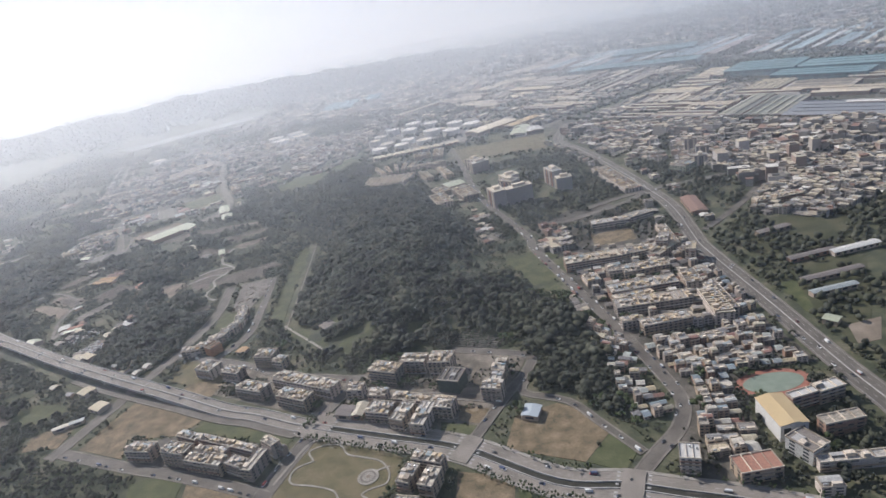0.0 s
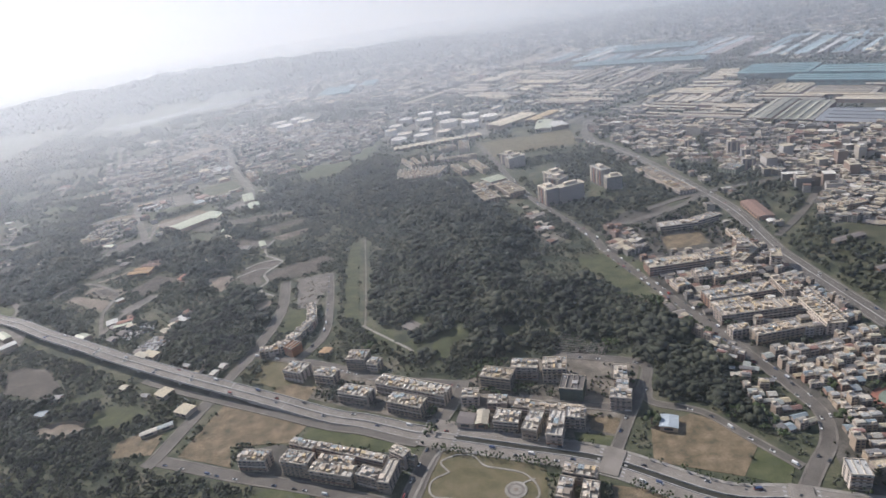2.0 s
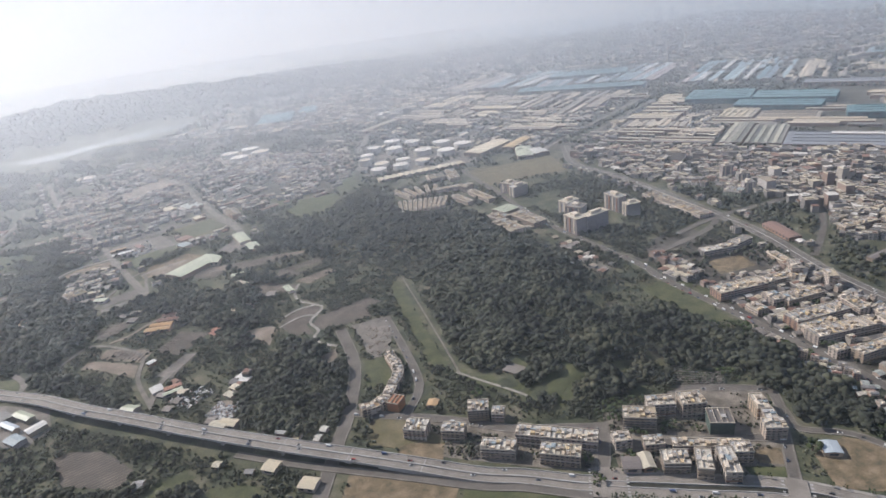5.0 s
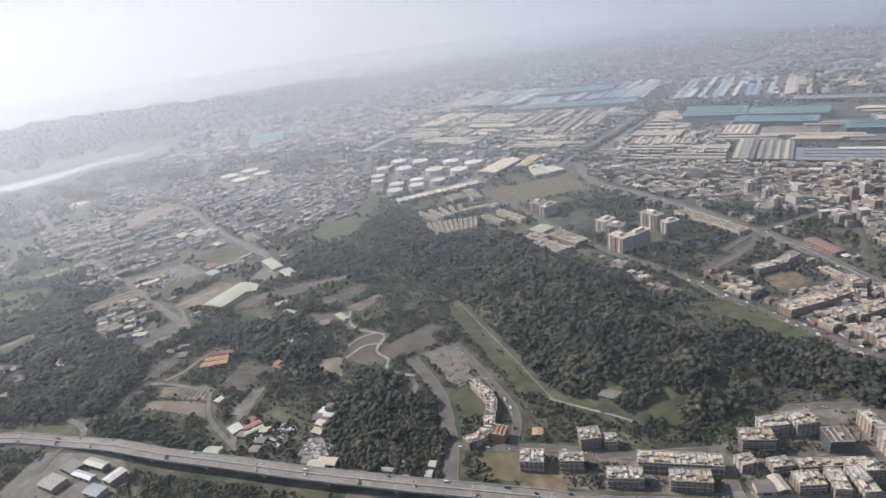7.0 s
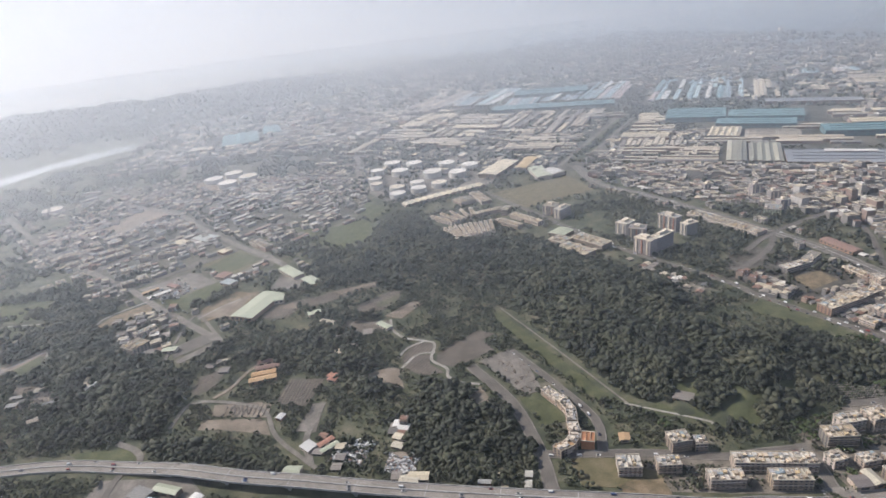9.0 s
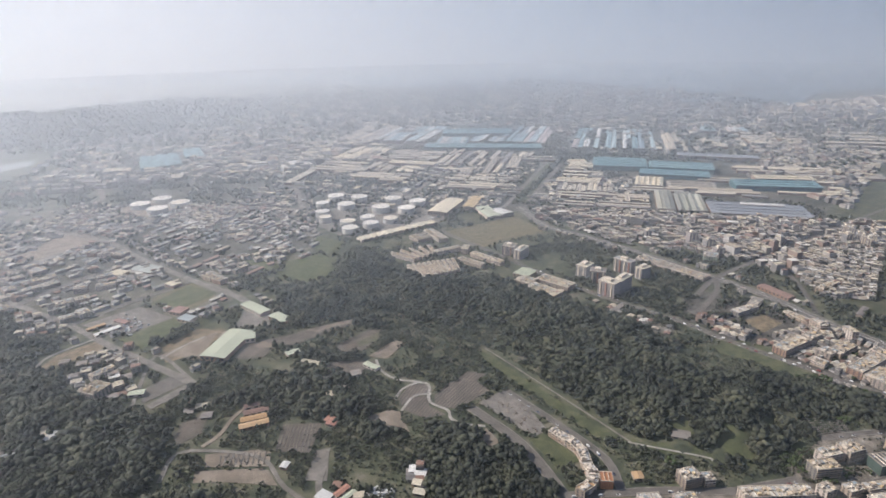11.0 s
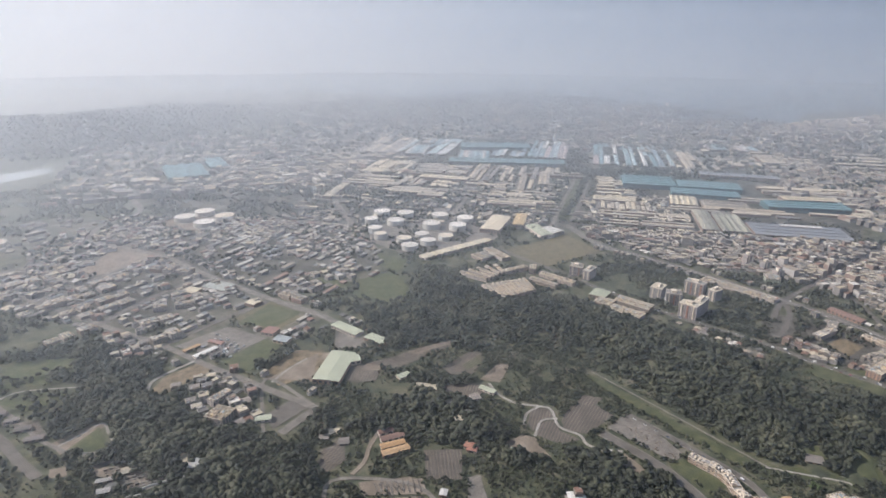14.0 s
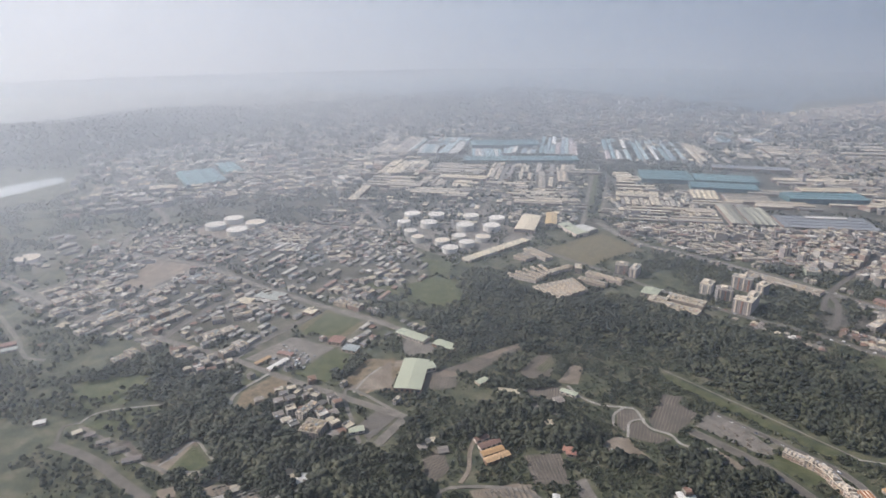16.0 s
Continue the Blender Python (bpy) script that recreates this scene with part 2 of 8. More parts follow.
def inside(p, poly):
    x, y = p
    hit = False
    j = len(poly) - 1
    for i in range(len(poly)):
        (xi, yi), (xj, yj) = poly[i], poly[j]
        if (yi > y) != (yj > y) and x < (xj - xi) * (y - yi) / (yj - yi) + xi:
            hit = not hit
        j = i
    return hit


def smooth(line, n=4):
    """A rounded line through the given places (Catmull-Rom)."""
    p = [Vector(q).to_2d() for q in line]
    if len(p) < 3:
        return p
    p = [2 * p[0] - p[1]] + p + [2 * p[-1] - p[-2]]
    out = []
    for i in range(1, len(p) - 2):
        a, b, c, d = p[i - 1:i + 3]
        for k in range(n):
            t = k / n
            out.append(0.5 * (2 * b + (c - a) * t + (2 * a - 5 * b + 4 * c - d) * t * t + (3 * b - a - 3 * c + d) * t ** 3))
    return out + [p[-2]]


def offsets(line, d):
    """The line moved d to its left."""
    out = []
    for i, p in enumerate(line):
        a, b = line[max(0, i - 1)], line[min(len(line) - 1, i + 1)]
        t = (b - a).normalized()
        out.append(p + Vector((-t.y, t.x)) * d)
    return out


def ribbon(build, line, width, z=0.1, thick=0.6, shift=0.0, zs=None):
    """A slab of that width along the line, with sides."""
    l, r = offsets(line, shift + width / 2), offsets(line, shift - width / 2)
    n = len(build.v)
    for i in range(len(line)):
        zz = zs[i] if zs else z
        build.v += [(l[i].x, l[i].y, zz), (r[i].x, r[i].y, zz), (r[i].x, r[i].y, zz - thick), (l[i].x, l[i].y, zz - thick)]
    for i in range(len(line) - 1):
        a, b = n + 4 * i, n + 4 * i + 4
        build.f += [(a, a + 1, b + 1, b), (a + 1, a + 2, b + 2, b + 1), (a + 2, a + 3, b + 3, b + 2), (a + 3, a, b, b + 3)]
    e = n + 4 * (len(line) - 1)
    build.f += [(n + 3, n + 2, n + 1, n), (e, e + 1, e + 2, e + 3)]
    return build


def along(line, step, start=0.0):
    """Places and directions every step metres along a line."""
    out, need = [], start
    for a, b in zip(line, line[1:]):
        d = (b - a).length
        t = (b - a).normalized() if d > 1e-6 else Vector((1, 0))
        while need <= d:
            out.append((a + t * need, t))
            need += step
        need -= d
    return out

# ---- ground, roads, fields ----
def bell(x, y, cx, cy, rx, ry, turn):
    c, s = math.cos(radians(turn)), math.sin(radians(turn))
    dx, dy = x - cx, y - cy
    u, v = (dx * c + dy * s) / rx, (-dx * s + dy * c) / ry
    return math.exp(-(u * u + v * v))


FOREST = [(-111.8, 639.3), (-49.0, 605.4), (-30.8, 516.6), (-8.4, 436.5), (-30.0, 396.3), (-24.2, 366.0), (11.3, 355.0), (44.4, 278.5), (31.0, 267.2), (-20.9, 299.1), (-70.7, 279.0), (-91.2, 283.7), (-104.6, 316.7), (-128.8, 346.8), (-124.6, 494.0), (-190.9, 603.8), (-181.5, 730.9), (-132.7, 769.1)]
LAKE = [(-838.7, 1328.6), (-854.9, 1527.3), (-776.4, 1554.6), (-684.8, 1652.1), (-603.8, 1726.1), (-474.6, 1718.3), (-477.0, 1502.5), (-574.3, 1459.4), (-634.4, 1432.8), (-688.1, 1360.5), (-741.1, 1313.8)]
RIDGE = [(-1300, 1750, 40), (-1080, 1900, 50), (-880, 2010, 52), (-700, 2060, 50), (-440, 2090, 44), (-225, 2260, 28), (-40, 2480, 14)]


def depth_in(p, poly):
    """How far inside an outline a place lies; 0 outside."""
    if not inside(p, poly):
        return 0.0
    q, best = Vector(p), 1e9
    for a, b in zip(poly, poly[1:] + poly[:1]):
        a, b = Vector(a), Vector(b)
        t = max(0.0, min(1.0, (q - a).dot(b - a) / max(1e-6, (b - a).length_squared)))
        best = min(best, (q - a - (b - a) * t).length)
    return best


def land(x, y):
    """Height of the ground: the wooded hill, and the long ridge far off."""
    h = 0.0
    if -260 < x < 120 and 200 < y < 820:
        h = min(1.0, max(0.0, depth_in((x, y), FOREST) / 28)) * (4 + 9 * bell(x, y, -45, 400, 70, 110, 18) + 5 * bell(x, y, -110, 560, 60, 90, 30))
    if y > 1100:
        for (ax, ay, ah), (bx, by, bh) in zip(RIDGE, RIDGE[1:]):
            for k in (0.0, 0.5):
                h = max(h, (ah + (bh - ah) * k) * bell(x, y, ax + (bx - ax) * k, ay + (by - ay) * k, 230, 230, 0) * (0.95 + 0.3 * noise.noise((x / 160, y / 160, 0))))
    if y > 1000 and depth_in((x, y), LAKE) > 0:
        h = 0.0
    return h - 0.05


def ground_sheet():
    """One sheet that reaches the horizon, finer near the flight."""
    def steps(lo, hi, a, b, fine, coarse):
        out, p = [], lo
        while p < hi:
            out.append(p)
            p += fine if a <= p < b else coarse
        return out + [hi]
    xs = steps(-4900, 4900, -700, 500, 15, 100)
    ys = steps(-4900, 4900, 100, 900, 15, 100)
    b = Build()
    b.v = [(x, y, land(x, y)) for y in ys for x in xs]
    n = len(xs)
    b.f = [(j * n + i, j * n + i + 1, j * n + n + i + 1, j * n + n + i) for j in range(len(ys) - 1) for i in range(n - 1)]
    g = solid("ground", b, M_GROUND, "flat rough ground of scrub, grass and bare soil", "ground", kind="structure")
    g.data.shade_smooth()


ground_sheet()

ROADS = []          # every road's line and half width, to keep things off it


def road(name, pts, width, label, mat=None, z=0.14, kerb=True, round_=True):
    line = smooth(pts) if round_ else [Vector(p) for p in pts]
    ROADS.append((line, width / 2))
    z += 0.005 * len(ROADS)
    r = solid(name, ribbon(Build(), line, width, thick=0.5, zs=[z + max(0.0, land(p.x, p.y)) for p in line]), mat or M_ASPHALT, label, "road", kind="structure")
    if kerb:
        k = Build()
        for s in (-1, 1):
            ribbon(k, line, 0.8, z=z + 0.09, thick=0.5, shift=s * (width / 2 + 0.4))
        k = part("pavement", k, M_YARD, r, "pale concrete pavement with a raised kerb")
    return line, r


CROSS = [(-89.0, 229.3)][0]
EXPRESS = [(-508.4, 469.1), (-456.5, 450.4), (-410.4, 423.8)] + [(-356.6, 383.8), (-321.5, 360.8), (-279.8, 332.9), (-229.4, 301.5)] + [(-200.1, 285.1)] + [(-168.9, 268.2), (-140.7, 252.4)] + [(-122.4, 244.9), (-102.8, 234.1), (-95.9, 230.9)]
BOULEVARD = [(-90.4, 228.8), (-55.4, 213.8), (-22.1, 198.9)] + [(12.0, 173.6), (35.1, 167.2), (53.4, 159.6), (69.5, 153.2), (103.8, 137.0)]
STREET_B = [(36.7, 163.6), (37.7, 167.1), (49.9, 180.1), (62.8, 192.5), (69.9, 207.9), (69.0, 223.3), (65.0, 248.2), (58.1, 285.1), (48.8, 329.6), (35.1, 395.5)] + [(32.9, 426.8), (5.1, 540.7), (-9.6, 687.4), (-18.4, 772.4)]
ROAD_C = [(141.5, 168.1), (140.5, 192.4), (139.0, 214.0), (138.5, 241.0), (138.0, 274.0), (135.6, 348.9)] + [(137.7, 374.4), (144.5, 431.9), (141.4, 488.5), (133.8, 571.8), (121.3, 656.3), (108.9, 713.1), (134.7, 805.4)]
ESTATE = [(-225.2, 234.8), (-221.5, 243.4), (-210.1, 280.5), (-204.6, 300.5), (-196.8, 325.9), (-190.0, 372.4), (-196.1, 421.3)]
R_1 = [(-645.1, 1143.0), (-596.9, 1029.9), (-546.6, 916.4), (-505.4, 841.4), (-481.5, 796.7), (-437.7, 719.9), (-409.7, 659.4), (-385.3, 612.4), (-356.9, 556.7)]
R_2 = [(-477.1, 1085.9), (-401.7, 978.0), (-365.0, 874.1), (-325.2, 773.8), (-291.9, 699.8)] + [(-279.4, 639.8)]
road("street", STREET_B, 4.8, "grey asphalt town street between rows of houses")
road("avenue", ROAD_C, 10.5, "wide grey asphalt avenue with two carriageways")
road("street", ESTATE, 6.2, "grey asphalt estate road past the building plots")
road("country_road", R_1, 5, "pale grey two-lane road between roadside houses", M_YARD)
road("country_road", R_2, 6, "pale grey two-lane road between roadside houses", M_YARD)
road("country_road", [(-477.1, 1085.9), (-452.8, 1150.5), (-394.6, 1204.3), (-396.1, 1319.7)], 8, "pale grey winding road far off", M_YARD)
road("lane", [(-219.3, 237.9), (-177.8, 220.1), (-145.1, 207.5), (-113.2, 193.5), (-101.7, 187.2)], 5, "narrow grey asphalt lane beside the terraces")
road("street", [(-90.4, 222.8), (-97.2, 206.9), (-103.7, 188.5), (-107.5, 175.7)], 7, "grey asphalt street beside the park")
road("street", [(-163.1, 425.8), (-157.1, 374.7), (-155.2, 334.3), (-166.3, 310.6)], 4, "narrow asphalt street behind the new terrace")
road("street", [(-194.5, 322.0), (-166.2, 307.4)] + [(-157.3, 303.3), (-139.8, 293.2), (-116.8, 278.1), (-94.2, 270.2), (-77.1, 263.8)], 4.4, "asphalt street along the foot of the hill")
road("street", [(-74.7, 266.9), (-79.9, 252.8), (-88.9, 235.5)], 5, "short asphalt street to the crossroads")
road("street", [(-25.8, 277.3), (-4.4, 268.9), (13.2, 259.9), (11.0, 248.1), (1.0, 233.1), (-18.3, 202.1)], 3.8, "asphalt street round the new apartment blocks")
road("lane", [(11.0, 248.1), (9.4, 240.7)] + [(7.3, 230.1), (25.1, 219.3), (35.5, 201.3), (46.3, 181.9)], 2.8, "curved asphalt lane under the wooded slope")
road("street", [(-78.4, 252.4), (-55.2, 243.6), (-23.6, 235.1), (-3.7, 227.4)], 4, "asphalt street between apartment blocks")
road("lane", [(-437.7, 719.9), (-405.3, 736.9), (-328.6, 766.3)], 5, "pale straight lane between fields")
road("lane", [(-481.5, 796.7), (-439.1, 834.0), (-363.3, 875.5)], 5, "pale straight lane between houses")
road("lane", [(-356.9, 556.7), (-389.8, 541.0)], 6, "wide concrete road end", M_YARD)
road("lane", [(-560.6, 687.7), (-542.7, 648.6), (-533.8, 624.7), (-523.6, 606.5), (-517.9, 596.2)], 3.2, "pale cemetery drive", M_YARD, kerb=False)
road("lane", [(-579.1, 675.1), (-565.9, 655.5), (-554.8, 634.2), (-544.7, 604.5), (-533.9, 577.5)], 7, "wide worn asphalt cemetery drive", None, kerb=False)
road("lane", [(-579.0, 669.7), (-575.9, 679.3), (-571.0, 694.1), (-560.5, 693.6)], 2.5, "narrow grey lane beside the cemetery", kerb=False)
road("lane", [(-613.8, 960.9), (-608.9, 949.2), (-595.7, 879.9), (-590.3, 834.2), (-575.9, 816.6)], 4, "pale country lane past greenhouses", M_YARD, kerb=False)
road("footpath", [(-373.9, 609.8), (-353.7, 623.5), (-335.9, 630.9)], 2.2, "pale track to the green-roofed hall", M_PAVED, kerb=False)
road("footpath", [(-521.9, 606.8), (-505.6, 614.3), (-494.0, 619.9), (-491.5, 605.5), (-490.0, 583.5), (-500.8, 585.5), (-516.4, 595.2)], 2, "pale concrete footpath loop", M_PAVED, kerb=False)
road("footpath", [(-560.5, 691.9), (-551.4, 698.4), (-536.7, 696.6), (-503.2, 681.5)], 1.8, "pale concrete footpath", M_PAVED, kerb=False)
road("footpath", [(-462.6, 645.1), (-452.2, 663.6), (-420.2, 677.3)], 3, "pale gravel track", M_PAVED, kerb=False)
road("lane", [(-399.6, 549.1), (-376.5, 618.2), (-357.0, 561.8)], 3, "narrow lane behind houses", M_YARD, kerb=False)
road("footpath", [(-225.4, 516.1), (-228.8, 498.6), (-224.4, 481.9), (-212.2, 469.5), (-207.7, 461.4), (-217.0, 443.0), (-211.5, 427.7), (-214.4, 418.2), (-210.4, 408.4), (-199.4, 399.2)], 2.2, "winding pale cycle path", M_PAVED, kerb=False)
road("footpath", [(-212.2, 469.5), (-226.4, 467.3), (-237.0, 458.2)], 2, "pale path round a ploughed field", M_PAVED, kerb=False)
road("footpath", [(-211.3, 450.8), (-223.5, 454.5), (-239.0, 443.8)], 2, "pale path between ploughed fields", M_PAVED, kerb=False)
road("footpath", [(-364.9, 475.7), (-353.0, 482.4), (-341.7, 496.1), (-329.0, 506.8)], 3, "pale dirt lane by the barns", M_EARTH, kerb=False)
road("lane", [(-478.0, 531.1), (-465.5, 532.1), (-446.5, 529.2)], 2.5, "pale cemetery path", M_PAVED, kerb=False)
road("lane", [(-426.1, 404.0), (-420.6, 420.1), (-415.9, 424.7)], 4, "grey lane to the workshops", kerb=False)
road("lane", [(-423.3, 456.1), (-413.3, 444.9), (-408.7, 435.7), (-408.8, 428.2)], 4, "pale lane down to the expressway", M_YARD, kerb=False)
road("lane", [(-314.9, 377.9), (-313.6, 400.9), (-305.4, 416.0), (-297.2, 432.3)], 4, "pale paved lane between scrap yards", M_YARD, kerb=False)
road("track", [(-141.5, 485.9), (-136.6, 426.9), (-132.8, 375.3), (-130.6, 339.8), (-130.3, 332.2)], 1.2, "pale dirt track along the green slope", M_YARD, kerb=False)
road("lane", [(-392.6, 455.0), (-378.9, 477.1), (-350.1, 460.8), (-333.5, 441.3), (-329.8, 411.5), (-312.6, 372.7)], 2.8, "pale lane through the scrub", M_YARD, kerb=False)
road("lane", [(100.7, 803.8), (369.7, 1026.9)], 6, "pale works road beside the canal", M_YARD, kerb=False)
road("lane", [(145.0, 806.0), (385.4, 1002.8)], 6, "pale works road beside the canal", M_YARD, kerb=False)
road("lane", [(-537.5, 890.0), (-470.7, 935.3), (-404.1, 978.2)], 5, "pale village lane", M_YARD, kerb=False)
road("lane", [(-598.5, 993.3), (-505.5, 1028.3), (-425.0, 1038.3)], 5, "pale village lane", M_YARD, kerb=False)
road("lane", [(-216.3, 1042.2), (-126.9, 960.0), (-10.6, 891.9)], 8, "pale works road", M_YARD, kerb=False)
road("lane", [(-32.5, 891.0), (110.3, 1026.9), (306.7, 1209.5)], 8, "pale works road", M_YARD, kerb=False)
road("lane", [(-139.1, 966.6), (-115.5, 1067.7), (-105.1, 1110.5)], 9, "pale straight works road", M_YARD, kerb=False)
road("footpath", [(-132.0, 338.1), (-122.6, 326.7), (-102.7, 303.3), (-102.0, 299.0)], 1.6, "pale path into the wood", M_PAVED, kerb=False)
road("lane", [(134.5, 527.2), (131.9, 470.8), (77.7, 442.2), (52.7, 437.5)], 6, "grey side street", kerb=False)
road("street", [(86.3, 459.9), (145.7, 479.6), (279.0, 491.4), (448.5, 506.5), (579.5, 513.8)], 6, "straight street through the town", kerb=False)
road("street", [(147.3, 379.0), (169.4, 398.2), (192.9, 420.8), (221.3, 453.6), (242.8, 477.7)], 5, "grey street from the avenue into the town", kerb=False)
road("railway", [(140.9, 825.9), (183.7, 752.7), (295.5, 648.2), (424.7, 526.1)], 6, "dark track bed with a line of trees", M_CROP, kerb=False)

FIELDS = []


def furrows(plot, pts, z, gap=2.3):
    """Low earth ridges along a field's first side."""
    a, e = Vector(pts[0]), Vector(pts[1]) - Vector(pts[0])
    e.normalize()
    n = Vector((-e.y, e.x))
    us = [(Vector(p) - a).dot(e) for p in pts]
    vs = [(Vector(p) - a).dot(n) for p in pts]
    b = Build()
    v = min(vs) + 0.6 * gap
    m = pose(a.x, a.y, 0, 0, 0, math.degrees(math.atan2(e.y, e.x)))
    while v < max(vs):
        u, start = min(us), None
        while u < max(us) + 1.5:
            hit = inside(tuple(a + e * u + n * v), pts)
            if hit and start is None:
                start = u
            if not hit and start is not None:
                if u - start > 3:
                    b.box(start + 0.7, u - 1.2, v - 0.17, v + 0.17, z - 0.2, z + 0.14, m)
                start = None
            u += 1.0
        v += gap
    if b.v:
        tagged(part("furrow", b, M_EARTH, plot, "low pale ridges of earth"), kind="stuff")


def field(mat, pts, label, z=0.05, clear=True):
    FIELDS.append(pts if clear else pts[:1])
    z += 0.0015 * len(FIELDS)
    area = sum(a[0] * b[1] - b[0] * a[1] for a, b in zip(pts, pts[1:] + pts[:1]))
    plot = solid("field", Build().prism(pts if area > 0 else pts[::-1], -0.4, z), mat, label, "field", kind="structure")
    if clear and (mat is M_CROP or "ploughed" in label):
        furrows(plot, pts, z)
    return plot


M_PASTURE = material("rough_pasture", [(0.036, 0.042, 0.022), (0.056, 0.060, 0.032), (0.085, 0.080, 0.046)], scale=0.07, fine=1.0)
M_LOT = material("paved_lots", [(0.087, 0.077, 0.060), (0.152, 0.134, 0.109), (0.233, 0.207, 0.171)], scale=0.12, fine=1.2)
M_PLOTS = material("village_plots", [(0.050, 0.054, 0.034), (0.082, 0.080, 0.054), (0.125, 0.116, 0.088), (0.18, 0.165, 0.135)], scale=0.05, fine=0.5, stops=[0.36, 0.46, 0.56, 0.68])
M_TOWN = material("town_ground", [(0.042, 0.040, 0.032), (0.078, 0.072, 0.060), (0.14, 0.128, 0.11)], scale=0.1, fine=0.9)
M_WORKS = material("works_ground", [(0.034, 0.037, 0.025), (0.068, 0.066, 0.048), (0.13, 0.12, 0.098)], scale=0.03, fine=0.3)
field(M_EARTH, [(-491.0, 547.0), (-483.5, 549.9), (-477.0, 550.0), (-477.0, 533.3), (-489.6, 534.2)], "tan clearing in the old cemetery")
field(M_YARD, [(-506.1, 573.7), (-494.0, 572.0), (-490.3, 562.9), (-505.9, 564.6)], "pale paved terrace in the old cemetery")
field(M_YARD, [(-454.6, 536.6), (-443.0, 538.6), (-442.5, 528.4), (-449.0, 528.3)], "small paved court by a white house")
field(M_PASTURE, [(164.3, 374.1), (214.2, 386.2), (249.3, 374.1), (210.4, 316.3), (186.0, 270.0), (152.3, 222.2), (148.0, 300.0)], "dark rough pasture beyond the avenue", clear=False)
field(M_PLOTS, [(-10.2, 488.4), (10.0, 491.9), (19.1, 426.3), (-2.6, 415.3)], "vegetable plots and yards below the wood", clear=False)
VILLAGES = [[(-574.0, 998.1), (-486.4, 1043.3), (-398.5, 1009.3), (-328.8, 789.1), (-285.4, 709.2), (-320.2, 676.5), (-375.9, 662.1), (-424.9, 742.5), (-481.3, 788.8), (-543.4, 856.2), (-572.3, 924.3)],
            [(-393.6, 998.5), (-284.8, 1077.9), (-155.7, 999.1), (-153.0, 844.9), (-188.9, 779.0), (-268.2, 747.7), (-314.4, 794.5)],
            [(-483.7, 1080.1), (-423.2, 1129.9), (-371.0, 1082.4), (-370.4, 1010.3), (-405.9, 1006.1), (-460.3, 1047.4)], [(-538.3, 1232.7), (-438.7, 1188.8), (-481.8, 1106.4), (-546.5, 1068.3), (-575.5, 1062.8), (-577.2, 1137.7)]]
for poly in VILLAGES:
    field(M_PLOTS, poly, "patchwork of gardens, yards and lanes in the village", z=0.02, clear=False)
field(M_TOWN, [(39.4, 442.8), (115.0, 380.4), (133.4, 350.9), (127.5, 271.7), (131.7, 220.3), (102.9, 224.1), (90.3, 192.0), (83.3, 153.9), (53.5, 159.6), (64.5, 198.2), (68.7, 216.4), (63.7, 266.4), (48.4, 351.0)], "worn paved ground of the old town", clear=False)
field(M_TOWN, [(238.0, 665.3), (475.9, 471.3), (227.2, 369.1), (194.7, 400.3), (252.9, 464.4), (189.3, 543.5)], "worn paved ground of the far town", clear=False)
field(M_WORKS, [(-240.8, 1026.6), (-10.8, 865.3), (120.8, 789.1), (406.4, 523.4), (1788.1, 1042.4), (864.5, 1858.5), (396.2, 2438.5), (-143.3, 1666.7), (-249.5, 1704.6), (-477.2, 1412.9)], "grey ground of the industrial plain", clear=False)
field(M_WORKS, [(1190, 1530), (1461, 1515), (1599, 1256), (2416, 1301), (4000, 600), (1700, 700), (1100, 900)], "grey ground of the harbour town", clear=False)
field(M_WORKS, [(-556.4, 981.6), (-375.8, 1158.8), (-188.7, 1022.0), (-168.2, 807.4), (-324.3, 795.8), (-411.8, 791.8), (-462.5, 784.5)], "grey-green ground of the village", clear=False)
field(M_LOT, [(-186.2, 308.5), (-139.7, 295.2), (-103.7, 274.5), (-77.1, 263.8), (-88.9, 235.5), (-121.6, 252.0), (-154.1, 270.4), (-170.8, 282.8)], "worn yards between the blocks", clear=False)
field(M_LOT, [(-71.1, 272.8), (-25.8, 277.3), (-4.4, 268.9), (12.4, 260.1), (-2.6, 229.4), (-18.9, 202.2), (-35.5, 209.3), (-82.0, 231.5)], "worn yards between the new blocks", clear=False)
field(M_TOWN, [(35.3, 433.3), (71.2, 462.8), (105.0, 462.2), (126.7, 408.6), (118.9, 369.1), (87.3, 371.2), (56.8, 392.4)], "worn yards beside the avenue", clear=False)
field(M_TOWN, [(-183.8, 236.1), (-164.7, 238.0), (-121.2, 226.3), (-102.1, 214.4), (-112.9, 199.4), (-144.0, 209.0), (-175.1, 224.4)], "worn yards between the terraces", clear=False)
field(M_CROP, [(-358.2, 344.4), (-350.5, 347.5), (-330.3, 340.8), (-310.2, 318.4), (-313.3, 305.3), (-345.1, 318.4)], "bare grey field among trees")
field(M_EARTH, [(-303.2, 275.9), (-295.1, 281.6), (-276.5, 281.6), (-270.9, 265.9), (-278.3, 265.2), (-291.7, 267.1)], "bare tan field among trees")
field(M_GRASS, [(-301.9, 294.9), (-281.9, 305.0), (-276.0, 301.1), (-289.4, 287.4)], "strip of grass among trees")
field(M_DRY, [(-248.1, 256.3), (-234.5, 265.2), (-224.8, 264.0), (-226.2, 243.6), (-246.0, 245.0)], "rough brown plot beside the road")
field(M_DRY, [(-199.0, 280.0), (-149.6, 254.0), (-158.1, 238.2), (-187.7, 241.3), (-183.1, 226.7), (-211.9, 239.6)], "bare plot of dry brown grass")
field(M_GRASS, [(-147.9, 252.0), (-96.7, 226.9), (-101.6, 217.6), (-128.2, 228.7), (-153.3, 240.5)], "plot of patchy green and brown grass")
